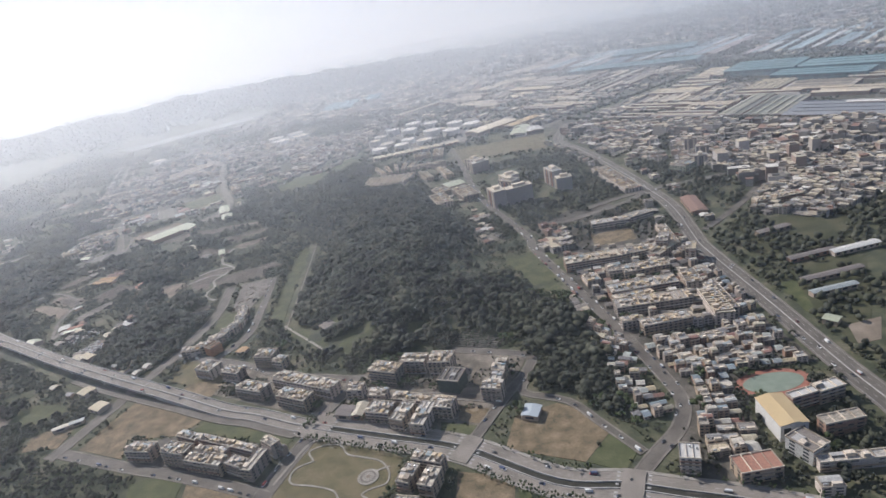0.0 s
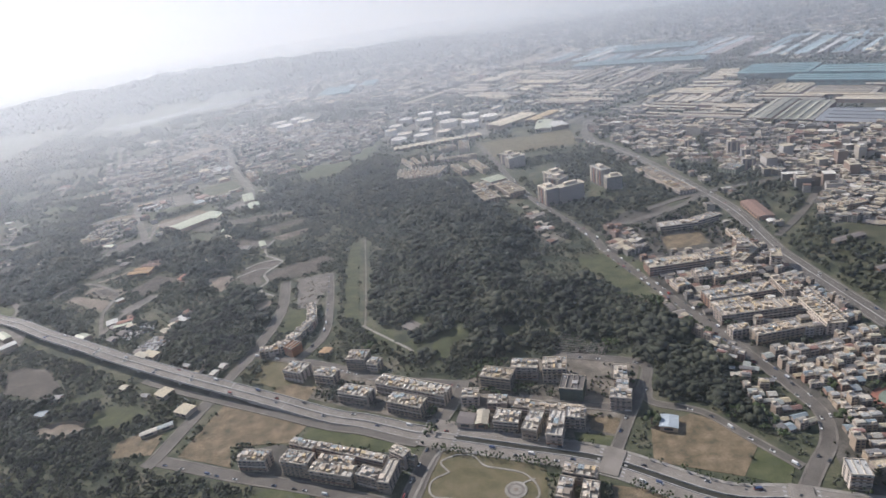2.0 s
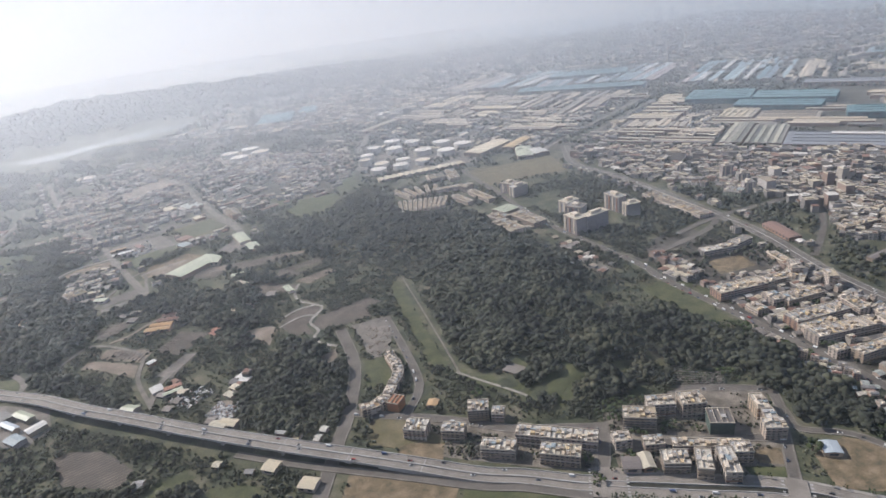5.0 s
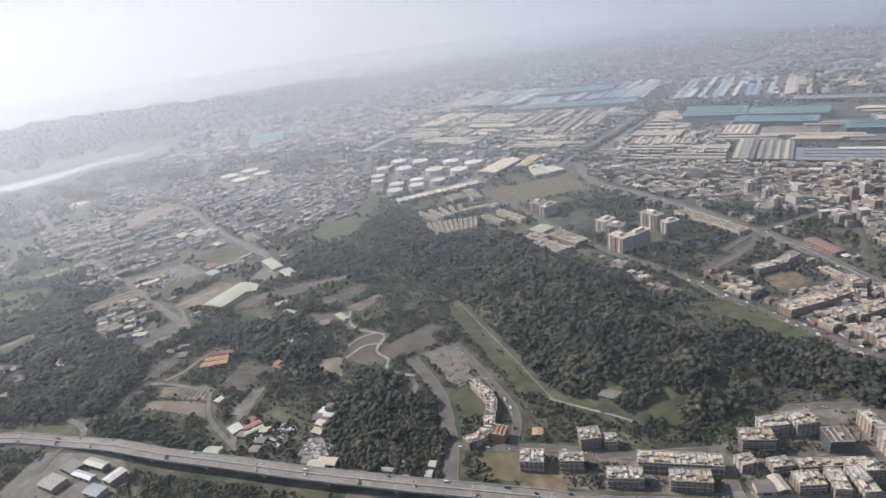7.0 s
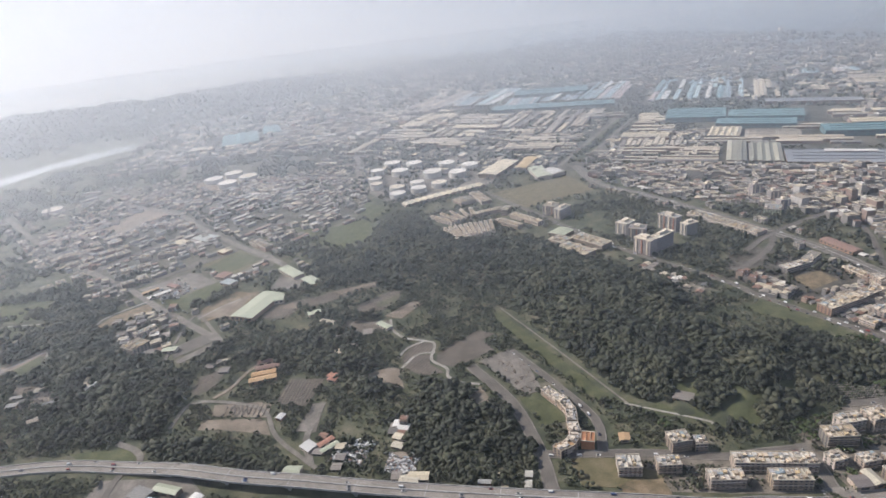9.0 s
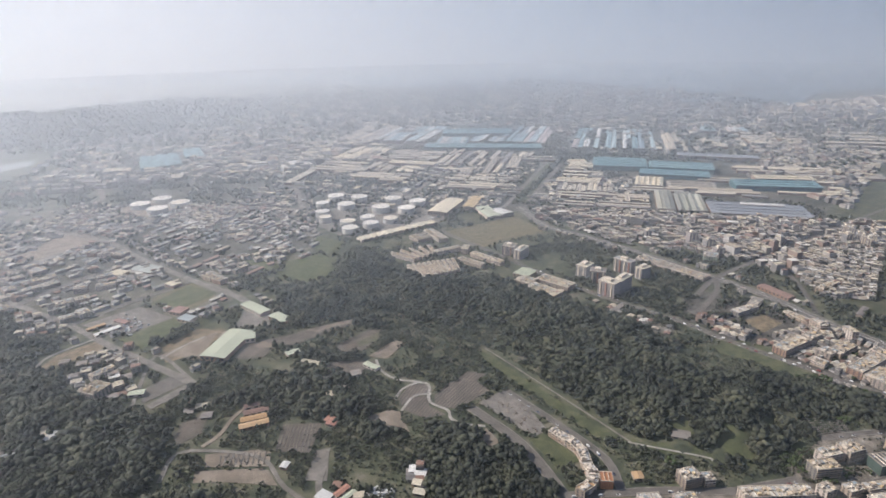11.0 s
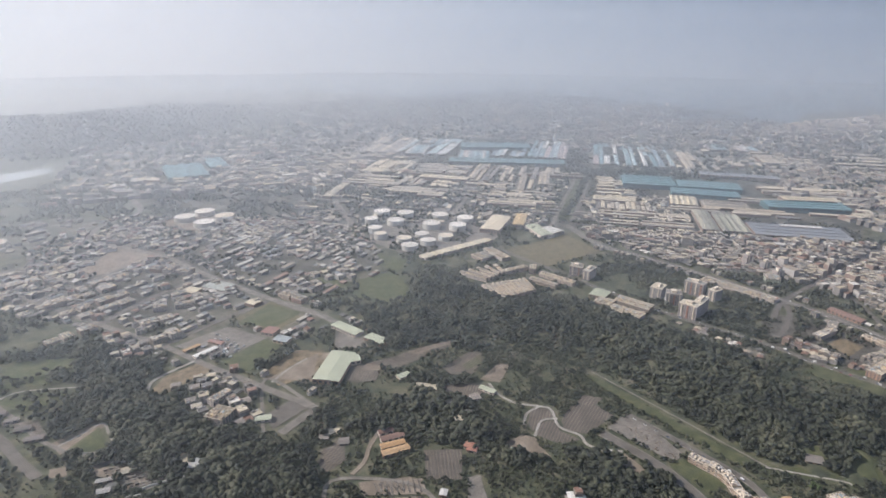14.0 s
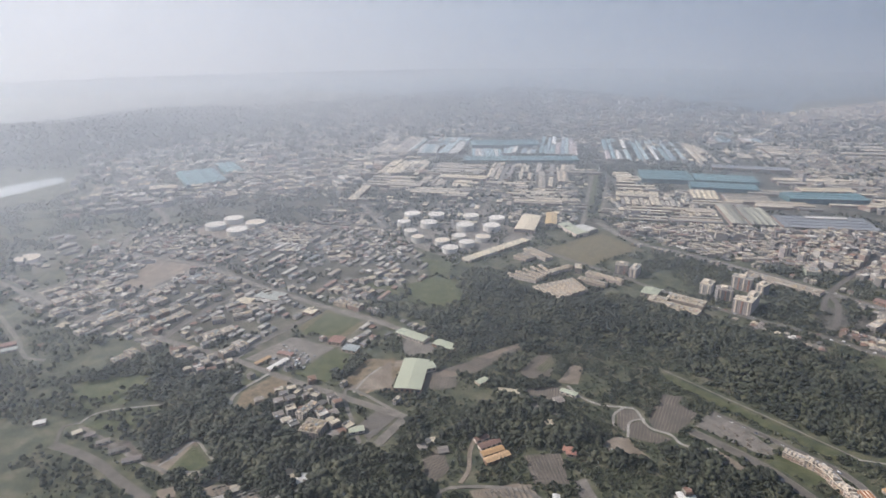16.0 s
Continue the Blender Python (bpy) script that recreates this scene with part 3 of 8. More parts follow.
field(M_LAWN, [(-92.4, 215.6), (-79.5, 220.9), (-46.8, 199.1), (-49.6, 183.2), (-59.6, 172.6), (-101.3, 180.2), (-101.1, 196.4)], "park lawn with curving paths")
field(M_DRY, [(1.2, 214.5), (20.1, 219.2), (34.2, 209.1), (36.2, 195.2), (24.2, 181.5), (-4.8, 195.2)], "large plot of dry brown grass")
field(M_GRASS, [(36.6, 195.1), (43.6, 182.5), (36.9, 173.8), (24.8, 181.3)], "green grass plot beside the street")
field(M_DRY, [(-22.4, 228.5), (-8.1, 222.1), (-12.9, 212.7), (-23.5, 217.8)], "small brown earth plot")
field(M_GRASS, [(-31.1, 218.3), (-13.0, 211.4), (-16.0, 201.1), (-31.1, 208.1)], "small green grass plot")
field(M_LAWN, [(-190.7, 294.0), (-185.6, 314.9), (-167.7, 305.5), (-150.6, 283.1), (-155.5, 272.6)], "plot of grass and bare earth")
field(M_DRY, [(-177.7, 271.2), (-174.3, 285.8), (-162.7, 285.8), (-152.5, 279.8), (-155.5, 268.6), (-162.3, 263.7)], "strip of bare brown earth")
field(M_YARD, [(-443.0, 395.7), (-429.5, 424.0), (-379.9, 400.7), (-370.1, 375.0), (-378.3, 361.8), (-439.3, 385.0)], "paved yard of the workshops")
field(M_DRY, [(-24.3, 186.3), (-2.8, 178.9), (-5.2, 157.6), (-26.2, 161.4)], "dry brown plot beside the boulevard")
field(M_GRASS, [(-1.6, 176.7), (27.9, 165.3), (24.7, 152.4), (-3.9, 157.4)], "green plot beside the boulevard")
field(M_GRASS, [(-169.6, 207.7), (-157.2, 211.1), (-143.6, 203.7), (-142.4, 185.7), (-163.6, 189.5)], "green plot beside the lane")
field(M_DRY, [(-141.2, 202.2), (-114.5, 192.7), (-113.7, 180.5), (-138.9, 185.1)], "brown plot beside the lane")
field(M_MEADOW, [(13.1, 391.1), (32.0, 382.6), (43.1, 323.8), (28.1, 329.5), (20.3, 361.4)], "green vegetable plots")
field(M_GRASS, [(150.8, 292.0), (160.3, 293.1), (155.6, 271.9), (150.3, 249.7), (148.3, 262.0)], "rough brown pasture strip")
field(M_EARTH, [(157.7, 243.9), (174.3, 246.4), (163.2, 229.4), (152.7, 227.8)], "bare earth yard")
field(M_LAWN, [(-16.9, 764.8), (101.7, 771.0), (92.5, 695.6), (-7.7, 688.5)], "flat green playing field")
field(M_LAWN, [(-370.3, 741.8), (-325.3, 764.1), (-310.7, 712.2), (-342.6, 695.2)], "fallow grass field")
field(M_GRASS, [(-401.3, 664.7), (-354.4, 685.4), (-347.1, 659.6), (-385.4, 636.1)], "green grass field")
field(M_EARTH, [(-371.0, 630.0), (-337.2, 649.0), (-313.5, 629.2), (-351.1, 592.8)], "bare brown field")
field(M_YARD, [(-429.2, 714.3), (-378.8, 728.5), (-354.4, 685.4), (-399.1, 670.8)], "grey gravel yard with parked lorries")
PL = "dark ploughed field with furrows"
for q in ([(-268.0, 516.2), (-255.7, 527.4), (-226.4, 514.7), (-227.1, 505.2), (-247.6, 506.0)], [(-233.0, 458.9), (-218.5, 470.9), (-208.6, 463.7), (-212.1, 453.0), (-224.6, 454.4), (-236.6, 448.4)], [(-237.6, 444.4), (-224.0, 453.1), (-213.3, 449.6), (-219.9, 439.3), (-214.8, 423.7), (-229.6, 427.2)], [(-210.9, 447.3), (-192.3, 456.8), (-174.6, 454.5), (-173.0, 431.4), (-205.6, 425.4), (-216.5, 437.1)], [(-240.9, 547.0), (-203.8, 563.6), (-207.7, 548.2), (-228.2, 533.5)], [(-379.5, 499.3), (-359.5, 513.4), (-356.3, 505.4), (-363.9, 489.3), (-377.9, 486.5)], [(-186.2, 457.4), (-173.0, 462.9), (-162.7, 451.6), (-177.9, 447.6)]):
    field(M_CROP, q, PL)
field(M_EARTH, [(-504.4, 570.6), (-484.9, 559.4), (-486.2, 549.1), (-505.5, 560.4)], "bare plot among trees")
field(M_EARTH, [(-527.4, 583.2), (-517.5, 579.9), (-518.4, 569.5), (-528.2, 574.0)], "bare plot among trees")
field(M_ASPHALT, [(-392.8, 548.6), (-362.1, 560.7), (-366.3, 578.8), (-392.8, 568.3)], "dark asphalt yard round a hut")
field(M_CROP, [(-312.8, 594.3), (-294.5, 595.6), (-296.6, 578.4), (-316.6, 571.9)], "grey ploughed plot beside the hall")
field(M_CROP, [(-373.6, 509.1), (-359.2, 509.7), (-362.1, 490.6), (-376.8, 490.5)], "dark grey plot among trees")
field(M_DRY, [(-379.6, 618.9), (-348.2, 633.9), (-319.9, 619.4), (-343.4, 603.3), (-367.2, 608.0)], "brown fallow fields")
field(M_EARTH, [(-498.8, 963.5), (-460.0, 995.4), (-413.3, 996.9), (-429.4, 955.4), (-476.0, 939.1)], "brown field beside the village")
field(M_CROP, [(-560.2, 659.9), (-532.8, 648.1), (-526.9, 617.9), (-541.4, 639.1)], "dark ground between the cemetery sheds")
field(M_DRY, [(77.0, 404.0), (104.9, 403.4), (103.2, 383.4), (74.4, 381.8)], "dirt playground beside the school")
field(M_MEADOW, [(12.2, 379.9), (36.9, 394.8), (49.7, 377.5), (21.4, 359.1)], "green vegetable plots")
field(M_MEADOW, [(23.2, 354.4), (49.9, 373.7), (60.1, 358.3), (33.0, 335.2)], "green vegetable plots")
field(M_GRASS, [(-226.7, 255.8), (-223.1, 263.0), (-217.0, 258.4), (-217.7, 246.4)], "green strip beside the road")
field(M_PASTURE, [(-558.8, 749.7), (-528.1, 743.8), (-497.0, 694.5), (-505.1, 675.2), (-545.3, 694.3)], "rough green pasture among trees", clear=False)
field(M_EARTH, [(-366.6, 454.6), (-364.4, 466.9), (-334.0, 453.8), (-333.8, 438.2)], "brown cemetery terrace")
field(M_EARTH, [(-375.5, 444.3), (-372.6, 454.0), (-336.9, 435.5), (-336.0, 423.8)], "brown cemetery terrace")
field(M_EARTH, [(-525.5, 612.6), (-503.4, 622.3), (-494.4, 630.1), (-493.6, 614.5), (-511.0, 601.3), (-521.4, 595.8)], "pale bare clearing among trees")
field(M_EARTH, [(-262.9, 449.1), (-246.2, 449.7), (-238.4, 441.1), (-250.6, 435.0), (-263.4, 439.4)], "strip of rust-brown soil beside the plough land")
field(M_EARTH, [(-278.2, 354.4), (-271.4, 365.9), (-261.3, 360.4), (-261.9, 345.7), (-268.6, 343.5)], "pale scrap yard")
field(M_GRASS, [(-452.0, 460.7), (-415.3, 446.5), (-411.1, 433.1), (-440.3, 445.0)], "rough green verge")
field(M_MEADOW, [(-145.5, 482.9), (-141.2, 427.0), (-137.6, 374.4), (-134.3, 343.2), (-144.2, 346.3), (-148.0, 378.3), (-151.4, 425.2), (-152.7, 476.5)], "green grass strip along the dirt track")
field(M_GRASS, [(138.9, 832.3), (160.0, 816.9), (414.1, 1032.1), (404.6, 1052.3)], "green canal strip between the works roads")
field(M_EARTH, [(-210.0, 390.8), (-200.0, 397.4), (-200.8, 375.0), (-213.7, 378.2)], "small bare plot")
field(M_EARTH, [(-264.3, 445.1), (-241.8, 443.3), (-244.9, 419.9), (-261.2, 436.0)], "bare orange-brown soil among trees")
field(M_EARTH, [(-373.7, 446.2), (-365.4, 449.7), (-334.4, 432.2), (-333.2, 415.9)], "brown cemetery terrace")
field(M_EARTH, [(-361.1, 451.5), (-354.8, 463.0), (-328.4, 448.6), (-332.9, 435.2)], "brown cemetery terrace")
field(M_CROP, [(-326.3, 447.2), (-313.3, 472.1), (-290.8, 459.2), (-307.9, 434.2)], "walled cemetery yard")
field(M_YARD, [(-318.4, 411.9), (-303.6, 434.5), (-295.8, 431.4), (-307.2, 404.6)], "pale scrap yard")
field(M_YARD, [(-491.2, 535.5), (-488.6, 550.0), (-476.7, 551.8), (-478.0, 531.1)], "pale paved yard")
field(M_PASTURE, [(-507.2, 566.9), (-488.6, 569.2), (-488.1, 564.9), (-505.7, 562.1)], "grass strip between the cemetery paths", clear=False)
field(M_CROP, [(-322.6, 581.9), (-311.6, 597.6), (-298.7, 598.3), (-302.8, 588.0), (-317.2, 574.6)], "dark ploughed plot beside the hall")
field(M_EARTH, [(-301.5, 591.4), (-293.7, 597.4), (-286.3, 590.7), (-290.7, 580.6), (-303.3, 587.3)], "small rust-brown plot")
field(M_CROP, [(-315.2, 573.4), (-302.9, 586.0), (-291.1, 579.8), (-301.9, 567.2)], "dark ploughed plot beside the hall")
field(M_CROP, [(-296.6, 597.1), (-269.9, 594.1), (-244.0, 597.0), (-204.6, 585.3), (-249.8, 579.5), (-275.8, 575.7), (-286.6, 585.5)], "long grey ploughed field")
field(M_EARTH, [(-257.1, 595.5), (-226.6, 594.9), (-208.7, 592.8), (-207.2, 584.4), (-230.8, 589.0), (-251.3, 586.2)], "tan strip of bare soil")
field(M_CROP, [(-242.9, 555.6), (-209.6, 566.5), (-202.2, 559.7), (-208.2, 548.5), (-237.2, 539.5), (-246.3, 543.1)], "grey ploughed field among trees")
field(M_GRASS, [(-228.8, 550.2), (-204.1, 557.4), (-211.3, 544.9), (-228.7, 542.6)], "olive grass plot")
field(M_EARTH, [(-228.6, 524.1), (-198.6, 537.1), (-193.4, 528.5), (-217.4, 512.3)], "brown ploughed plot")
field(M_CROP, [(-269.8, 519.2), (-257.5, 532.1), (-234.4, 520.8), (-232.7, 512.1), (-254.7, 509.9)], "dark ploughed field with pale rows")
field(M_YARD, [(-294.7, 665.7), (-278.8, 639.2), (-281.3, 622.1), (-309.7, 633.4)], "pale yard of the workshops")
field(M_EARTH, [(-506.7, 566.4), (-498.4, 567.3), (-486.0, 561.4), (-488.6, 556.2), (-504.2, 561.2)], "pale bare plot among trees")
field(M_EARTH, [(-487.6, 543.6), (-474.1, 544.6), (-474.0, 532.8), (-488.9, 536.5)], "pale bare plot among trees")
field(M_DRY, [(-460.3, 645.8), (-446.1, 662.7), (-418.9, 671.8), (-410.0, 653.7), (-435.8, 641.8), (-451.8, 637.0)], "brown fallow field beside the lane")
field(M_GRASS, [(-556.6, 711.6), (-554.1, 746.0), (-542.0, 750.2), (-517.8, 742.0), (-498.4, 723.6), (-505.8, 694.5), (-536.3, 703.7)], "rough olive pasture", clear=False)
field(M_GRASS, [(-558.1, 687.0), (-549.7, 694.7), (-504.3, 679.3), (-508.6, 668.4), (-541.8, 666.2)], "rough grass between the paths", clear=False)
field(M_GRASS, [(-517.7, 598.7), (-496.4, 616.0), (-493.2, 585.4), (-502.1, 588.3)], "grass inside the path loop")
field(M_DRY, [(-370.8, 630.1), (-339.0, 650.1), (-317.9, 636.6), (-343.8, 602.2), (-371.3, 601.4)], "bare brown field beside the hall")
field(M_YARD, [(-188.0, 423.4), (-163.9, 427.4), (-161.1, 407.4), (-167.3, 373.9), (-179.4, 374.1)], "pale stripped building land")
field(M_MEADOW, [(-183.8, 373.3), (-170.3, 372.3), (-169.7, 340.6), (-185.1, 343.3)], "green plot beside the estate road")
field(M_EARTH, [(-374.1, 616.7), (-323.5, 635.4), (-346.3, 593.3)], "bare brown field")
field(M_EARTH, [(-486.6, 967.5), (-444.5, 1034.8), (-408.0, 979.1), (-472.2, 935.8)], "bare brown field")
field(M_MEADOW, [(-244.9, 742.0), (-179.6, 757.0), (-182.4, 730.8), (-243.7, 722.5)], "green field among trees")
field(M_GRASS, [(-371.2, 729.7), (-328.8, 758.7), (-308.0, 721.8), (-341.9, 704.3)], "fallow field")
field(M_EARTH, [(-382.1, 1121.8), (-325.6, 1154.0), (-267.0, 1111.2), (-342.0, 1048.7)], "bare bund round the tanks")

# ---- occupied ground, to keep trees and houses apart ----
OX, OY, OS = -900.0, 100.0, 2.0
OCC = np.zeros((800, 800), dtype=bool)          # 1600 m x 1600 m


def mark(poly, value=True):
    xs, ys = [p[0] for p in poly], [p[1] for p in poly]
    for j in range(max(0, int((min(ys) - OY) / OS)), min(799, int((max(ys) - OY) / OS)) + 1):
        for i in range(max(0, int((min(xs) - OX) / OS)), min(799, int((max(xs) - OX) / OS)) + 1):
            if inside((OX + (i + 0.5) * OS, OY + (j + 0.5) * OS), poly):
                OCC[j, i] = value


def mark_line(line, half):
    for p, t in along(line, 1.5):
        n = Vector((-t.y, t.x))
        k = -half
        while k <= half:
            q = p + n * k
            i, j = int((q.x - OX) / OS), int((q.y - OY) / OS)
            if 0 <= i < 800 and 0 <= j < 800:
                OCC[j, i] = True
            k += 1.5


def taken(x, y):
    i, j = int((x - OX) / OS), int((y - OY) / OS)
    return 0 <= i < 800 and 0 <= j < 800 and bool(OCC[j, i])


# ---- expressway: two decks on piers that come down to the crossroads ----
def expressway():
    line = smooth(EXPRESS, 6)
    run = [0.0]
    for a, b in zip(line, line[1:]):
        run.append(run[-1] + (b - a).length)
    total = run[-1]

    def height(s):
        k = max(0.0, min(1.0, (total - 15 - s) / 150))
        j = max(0.0, min(1.0, (s - 95) / 60))
        return 0.2 + 5.0 * k * k * (3 - 2 * k) * (0.12 + 0.88 * j * j * (3 - 2 * j))
    zs = [height(s) for s in run]
    ROADS.append((line, 6.5))
    ex = thing("expressway", (0, 0), label="long grey concrete expressway viaduct with four lanes", category="viaduct", kind="structure")
    for s in (-1, 1):
        part("deck", ribbon(Build(), line, 4.3, thick=0.8, shift=s * 2.4, zs=zs), M_OLDROAD, ex, "grey asphalt carriageway")
        for e in (0.2, 4.6):
            part("parapet", ribbon(Build(), line, 0.35, thick=1.2, shift=s * e, zs=[z + 0.55 for z in zs]), M_CONCRETE, ex, "low pale concrete parapet")
        part("edge_line", ribbon(Build(), line, 0.16, thick=0.02, shift=s * 4.25, zs=[z + 0.03 for z in zs]), M_MARK, ex)
        dash = Build()
        for k in range(0, len(line) - 1):
            a, b = line[k], line[k + 1]
            n = max(1, int((b - a).length / 5))
            for i in range(n):
                p, q = a.lerp(b, i / n), a.lerp(b, (i + 0.4) / n)
                z0, z1 = zs[k] + (zs[k + 1] - zs[k]) * i / n, zs[k] + (zs[k + 1] - zs[k]) * (i + 0.4) / n
                ribbon(dash, [p, q], 0.14, thick=0.02, shift=s * 2.4, zs=[z0 + 0.04, z1 + 0.04])
        part("lane_line", dash, M_MARK, ex)
    for k, (p, t) in enumerate(along(line, 38, 20)):
        s = 20 + 38 * k
        z = height(s)
        a = math.degrees(math.atan2(t.y, t.x))
        m = pose(p.x, p.y, 0, 0, 0, a)
        if z > 1.6:
            part("expansion_joint", Build().box(-0.2, 0.2, -4.5, 4.5, z + 0.01, z + 0.05, m), M_MARK, ex, "pale joint across the deck")
            part("pier", Build().box(-0.8, 0.8, -2.2, 2.2, -0.3, z - 1.7, m).box(-0.9, 0.9, -4.2, 4.2, z - 1.8, z - 0.8, m), M_CONCRETE, ex, "concrete pier with a broad head")
    spots, rr = [], random.Random(8)
    for s, off in ((-1, -1.4), (-1, -3.4), (1, 1.4), (1, 3.4)):
        for k, (p, t) in enumerate(along(line, 30, rr.uniform(0, 20))):
            if rr.random() < 0.5:
                n = Vector((-t.y, t.x))
                i = min(range(len(line)), key=lambda j: (line[j] - p).length)
                j = min(len(line) - 1, max(1, i))
                spots.append((p + n * off, t * s, min(zs[i], zs[j]) + 0.06))
    # side walls where the ramp stands on fill
    lo = [i for i, s in enumerate(run) if s > total - 105]
    seg = [line[i] for i in lo]
    part("retaining_wall", ribbon(Build(), seg, 9.0, thick=1.0, zs=[max(0.05, zs[i] - 0.92) for i in lo]), M_CONCRETE, ex, "grey concrete ramp walls")
    # service roads at grade
    for s in (-1,):
        side = offsets(line, s * 6.8)
        cut = [p for p, r in zip(side, run) if r > (total - 185 if s < 0 else total - 95)]
        road("service_road", [tuple(p) for p in cut], 3.0, "narrow asphalt service road beside the viaduct", round_=False)
    return spots


EXPRESS_SPOTS = expressway()


# ---- boulevard with a sunken channel between its carriageways ----
def boulevard():
    line = smooth(BOULEVARD, 5)
    ROADS.append((line, 8))
    bv = thing("boulevard", (0, 0), label="wide grey boulevard with a sunken channel along its middle", category="road", kind="structure")
    for s in (-1, 1):
        part("carriageway", ribbon(Build(), line, 4.9, z=0.18, thick=0.6, shift=s * 4.25), M_OLDROAD, bv, "grey asphalt carriageway")
        part("pavement", ribbon(Build(), line, 1.5, z=0.30, thick=0.6, shift=s * 7.45), M_PAVED, bv, "pale pavement with a raised kerb")
        part("edge_line", ribbon(Build(), line, 0.15, z=0.21, thick=0.02, shift=s * 2.0), M_MARK, bv)
        dash = Build()
        for p, t in along(line, 5):
            ribbon(dash, [p, p + t * 2], 0.14, z=0.22, thick=0.02, shift=s * 4.25)
        part("lane_line", dash, M_MARK, bv)
        part("channel_wall", ribbon(Build(), line, 0.4, z=0.6, thick=0.9, shift=s * 1.6), M_CONCRETE, bv, "low pale concrete channel wall")
    part("channel_bed", ribbon(Build(), line, 2.9, z=0.02, thick=0.3), M_CHANNEL, bv, "dark channel bed with shrubs")
    for at in BRIDGES:
        p = Vector(at)
        k = min(range(len(line)), key=lambda i: (line[i] - p).length)
        t = (line[min(len(line) - 1, k + 1)] - line[max(0, k - 1)]).normalized()
        m = pose(p.x, p.y, 0, 0, 0, math.degrees(math.atan2(t.y, t.x)))
        part("bridge", Build().box(-4, 4, -7.6, 7.6, -0.2, 0.64, m), M_OLDROAD, bv, "short paved bridge over the channel")
        z = Build()
        for i in range(7):
            for e in (-6.0, 4.8):
                z.box(e, e + 1.2, -6.8 + 2.0 * i, -5.9 + 2.0 * i, 0.24, 0.27, m)
        part("crossing", z, M_MARK, bv, "white striped pedestrian crossing")
    return line


BRIDGES = [(-20.5, 198.0)] + [(37.6, 166.7)]
BV_LINE = boulevard()
a0 = Vector(BOULEVARD[1]) - Vector(BOULEVARD[0])
m0 = pose(CROSS[0], CROSS[1], 0, 0, 0, math.degrees(math.atan2(a0.y, a0.x)))
solid("crossroads", Build().box(-7.5, 7.5, -9, 9, -0.3, 0.36, m0), M_OLDROAD, "broad grey asphalt crossroads", "road", kind="structure")
for e in (-8.6, 7.6):
    z = Build()
    for i in range(9):
        z.box(e, e + 1.0, -7.6 + 1.8 * i, -6.8 + 1.8 * i, 0.37, 0.40, m0)
    solid("crossing", z, M_MARK, "white striped pedestrian crossing", "crossing", kind="structure")


# ---- park ----
def park():
    c = Vector([(-60.5, 190.5)][0])
    pk = thing("park_plaza", c, label="round pale paved plaza with rings in the park lawn", category="plaza", kind="structure")
    ring = lambda r, k=36: [(r * math.cos(6.28319 * i / k), r * math.sin(6.28319 * i / k)) for i in range(k)]
    part("paving", Build().prism(ring(4.4), -0.2, 0.32), M_PAVED, pk)
    part("ring", Build().prism(ring(3.3), -0.1, 0.38), M_YARD, pk)
    part("ring", Build().prism(ring(2.4), -0.1, 0.44), M_PAVED, pk)
    part("ring", Build().prism(ring(0.9), -0.1, 0.52), M_EARTH, pk)
    for pts in ([(-82.4, 214.5), (-75.4, 212.7), (-71.2, 206.0), (-64.1, 202.7), (-56.2, 198.7), (-52.1, 191.6), (-52.7, 185.6), (-58.6, 183.7), (-62.1, 181.4), (-59.6, 178.9)], [(-86.0, 205.0), (-92.7, 201.9), (-94.4, 197.0), (-92.2, 192.7), (-83.6, 190.1), (-74.3, 185.8), (-71.4, 181.2)], [(-86.0, 205.0), (-89.1, 211.6), (-82.4, 214.5)], [(-58.5, 192.9), (-55.8, 194.0), (-52.1, 194.9)]):
        road("footpath", pts, 0.8, "curving pale footpath in the park", M_PAVED, z=0.03, kerb=False)
    road("footpath", [(-100.6, 193.7), (-91.4, 215.1), (-84.6, 219.6)], 1.2, "broad paved park walk", M_PAVED, z=0.02, kerb=False)


park()
c0 = (108.0, 211.0)
oval = lambda a, b, k=40: [(a * math.cos(6.28319 * i / k), b * math.sin(6.28319 * i / k)) for i in range(k)]
tr = thing("running_track", c0, 4, "red running track round a grey-green school court", "sports ground", kind="structure")
M_TRACK = material("red_track", [(0.24, 0.10, 0.07), (0.32, 0.15, 0.11)], scale=0.4, fine=4)
M_COURT = material("green_court", [(0.16, 0.20, 0.16), (0.22, 0.26, 0.21)], scale=0.3, fine=4)
part("track", Build().prism(oval(15.5, 9.0), -0.2, 0.25), M_TRACK, tr)
part("court", Build().prism(oval(12.3, 6.4), -0.1, 0.32), M_COURT, tr)
mark([(c0[0] + 15 * math.cos(a / 2), c0[1] + 9 * math.sin(a / 2)) for a in range(13)])
for line, half in ROADS:
    mark_line(line, half + 2.5)
for f in FIELDS:
    mark(f)

# ---- buildings ----
STOREY = 1.55
M_ROOFTRIM = palette("parapet_paint", [(0.484, 0.391, 0.277), (0.558, 0.46, 0.334), (0.4, 0.33, 0.248), (0.609, 0.531, 0.429), (0.547, 0.421, 0.248), (0.295, 0.251, 0.199)], grain=0.15, islands=True)
M_TANKSTEEL = material("stainless_tank", [(0.50, 0.51, 0.52), (0.62, 0.63, 0.64)], scale=2, fine=9, rough=0.35, metal=0.6)
M_DARKWALL = palette("dark_cladding", [(0.13, 0.12, 0.11), (0.17, 0.15, 0.14), (0.20, 0.18, 0.16)])
M_NET = palette("scaffold_net", [(0.07, 0.10, 0.085), (0.09, 0.12, 0.10)], grain=0.25)
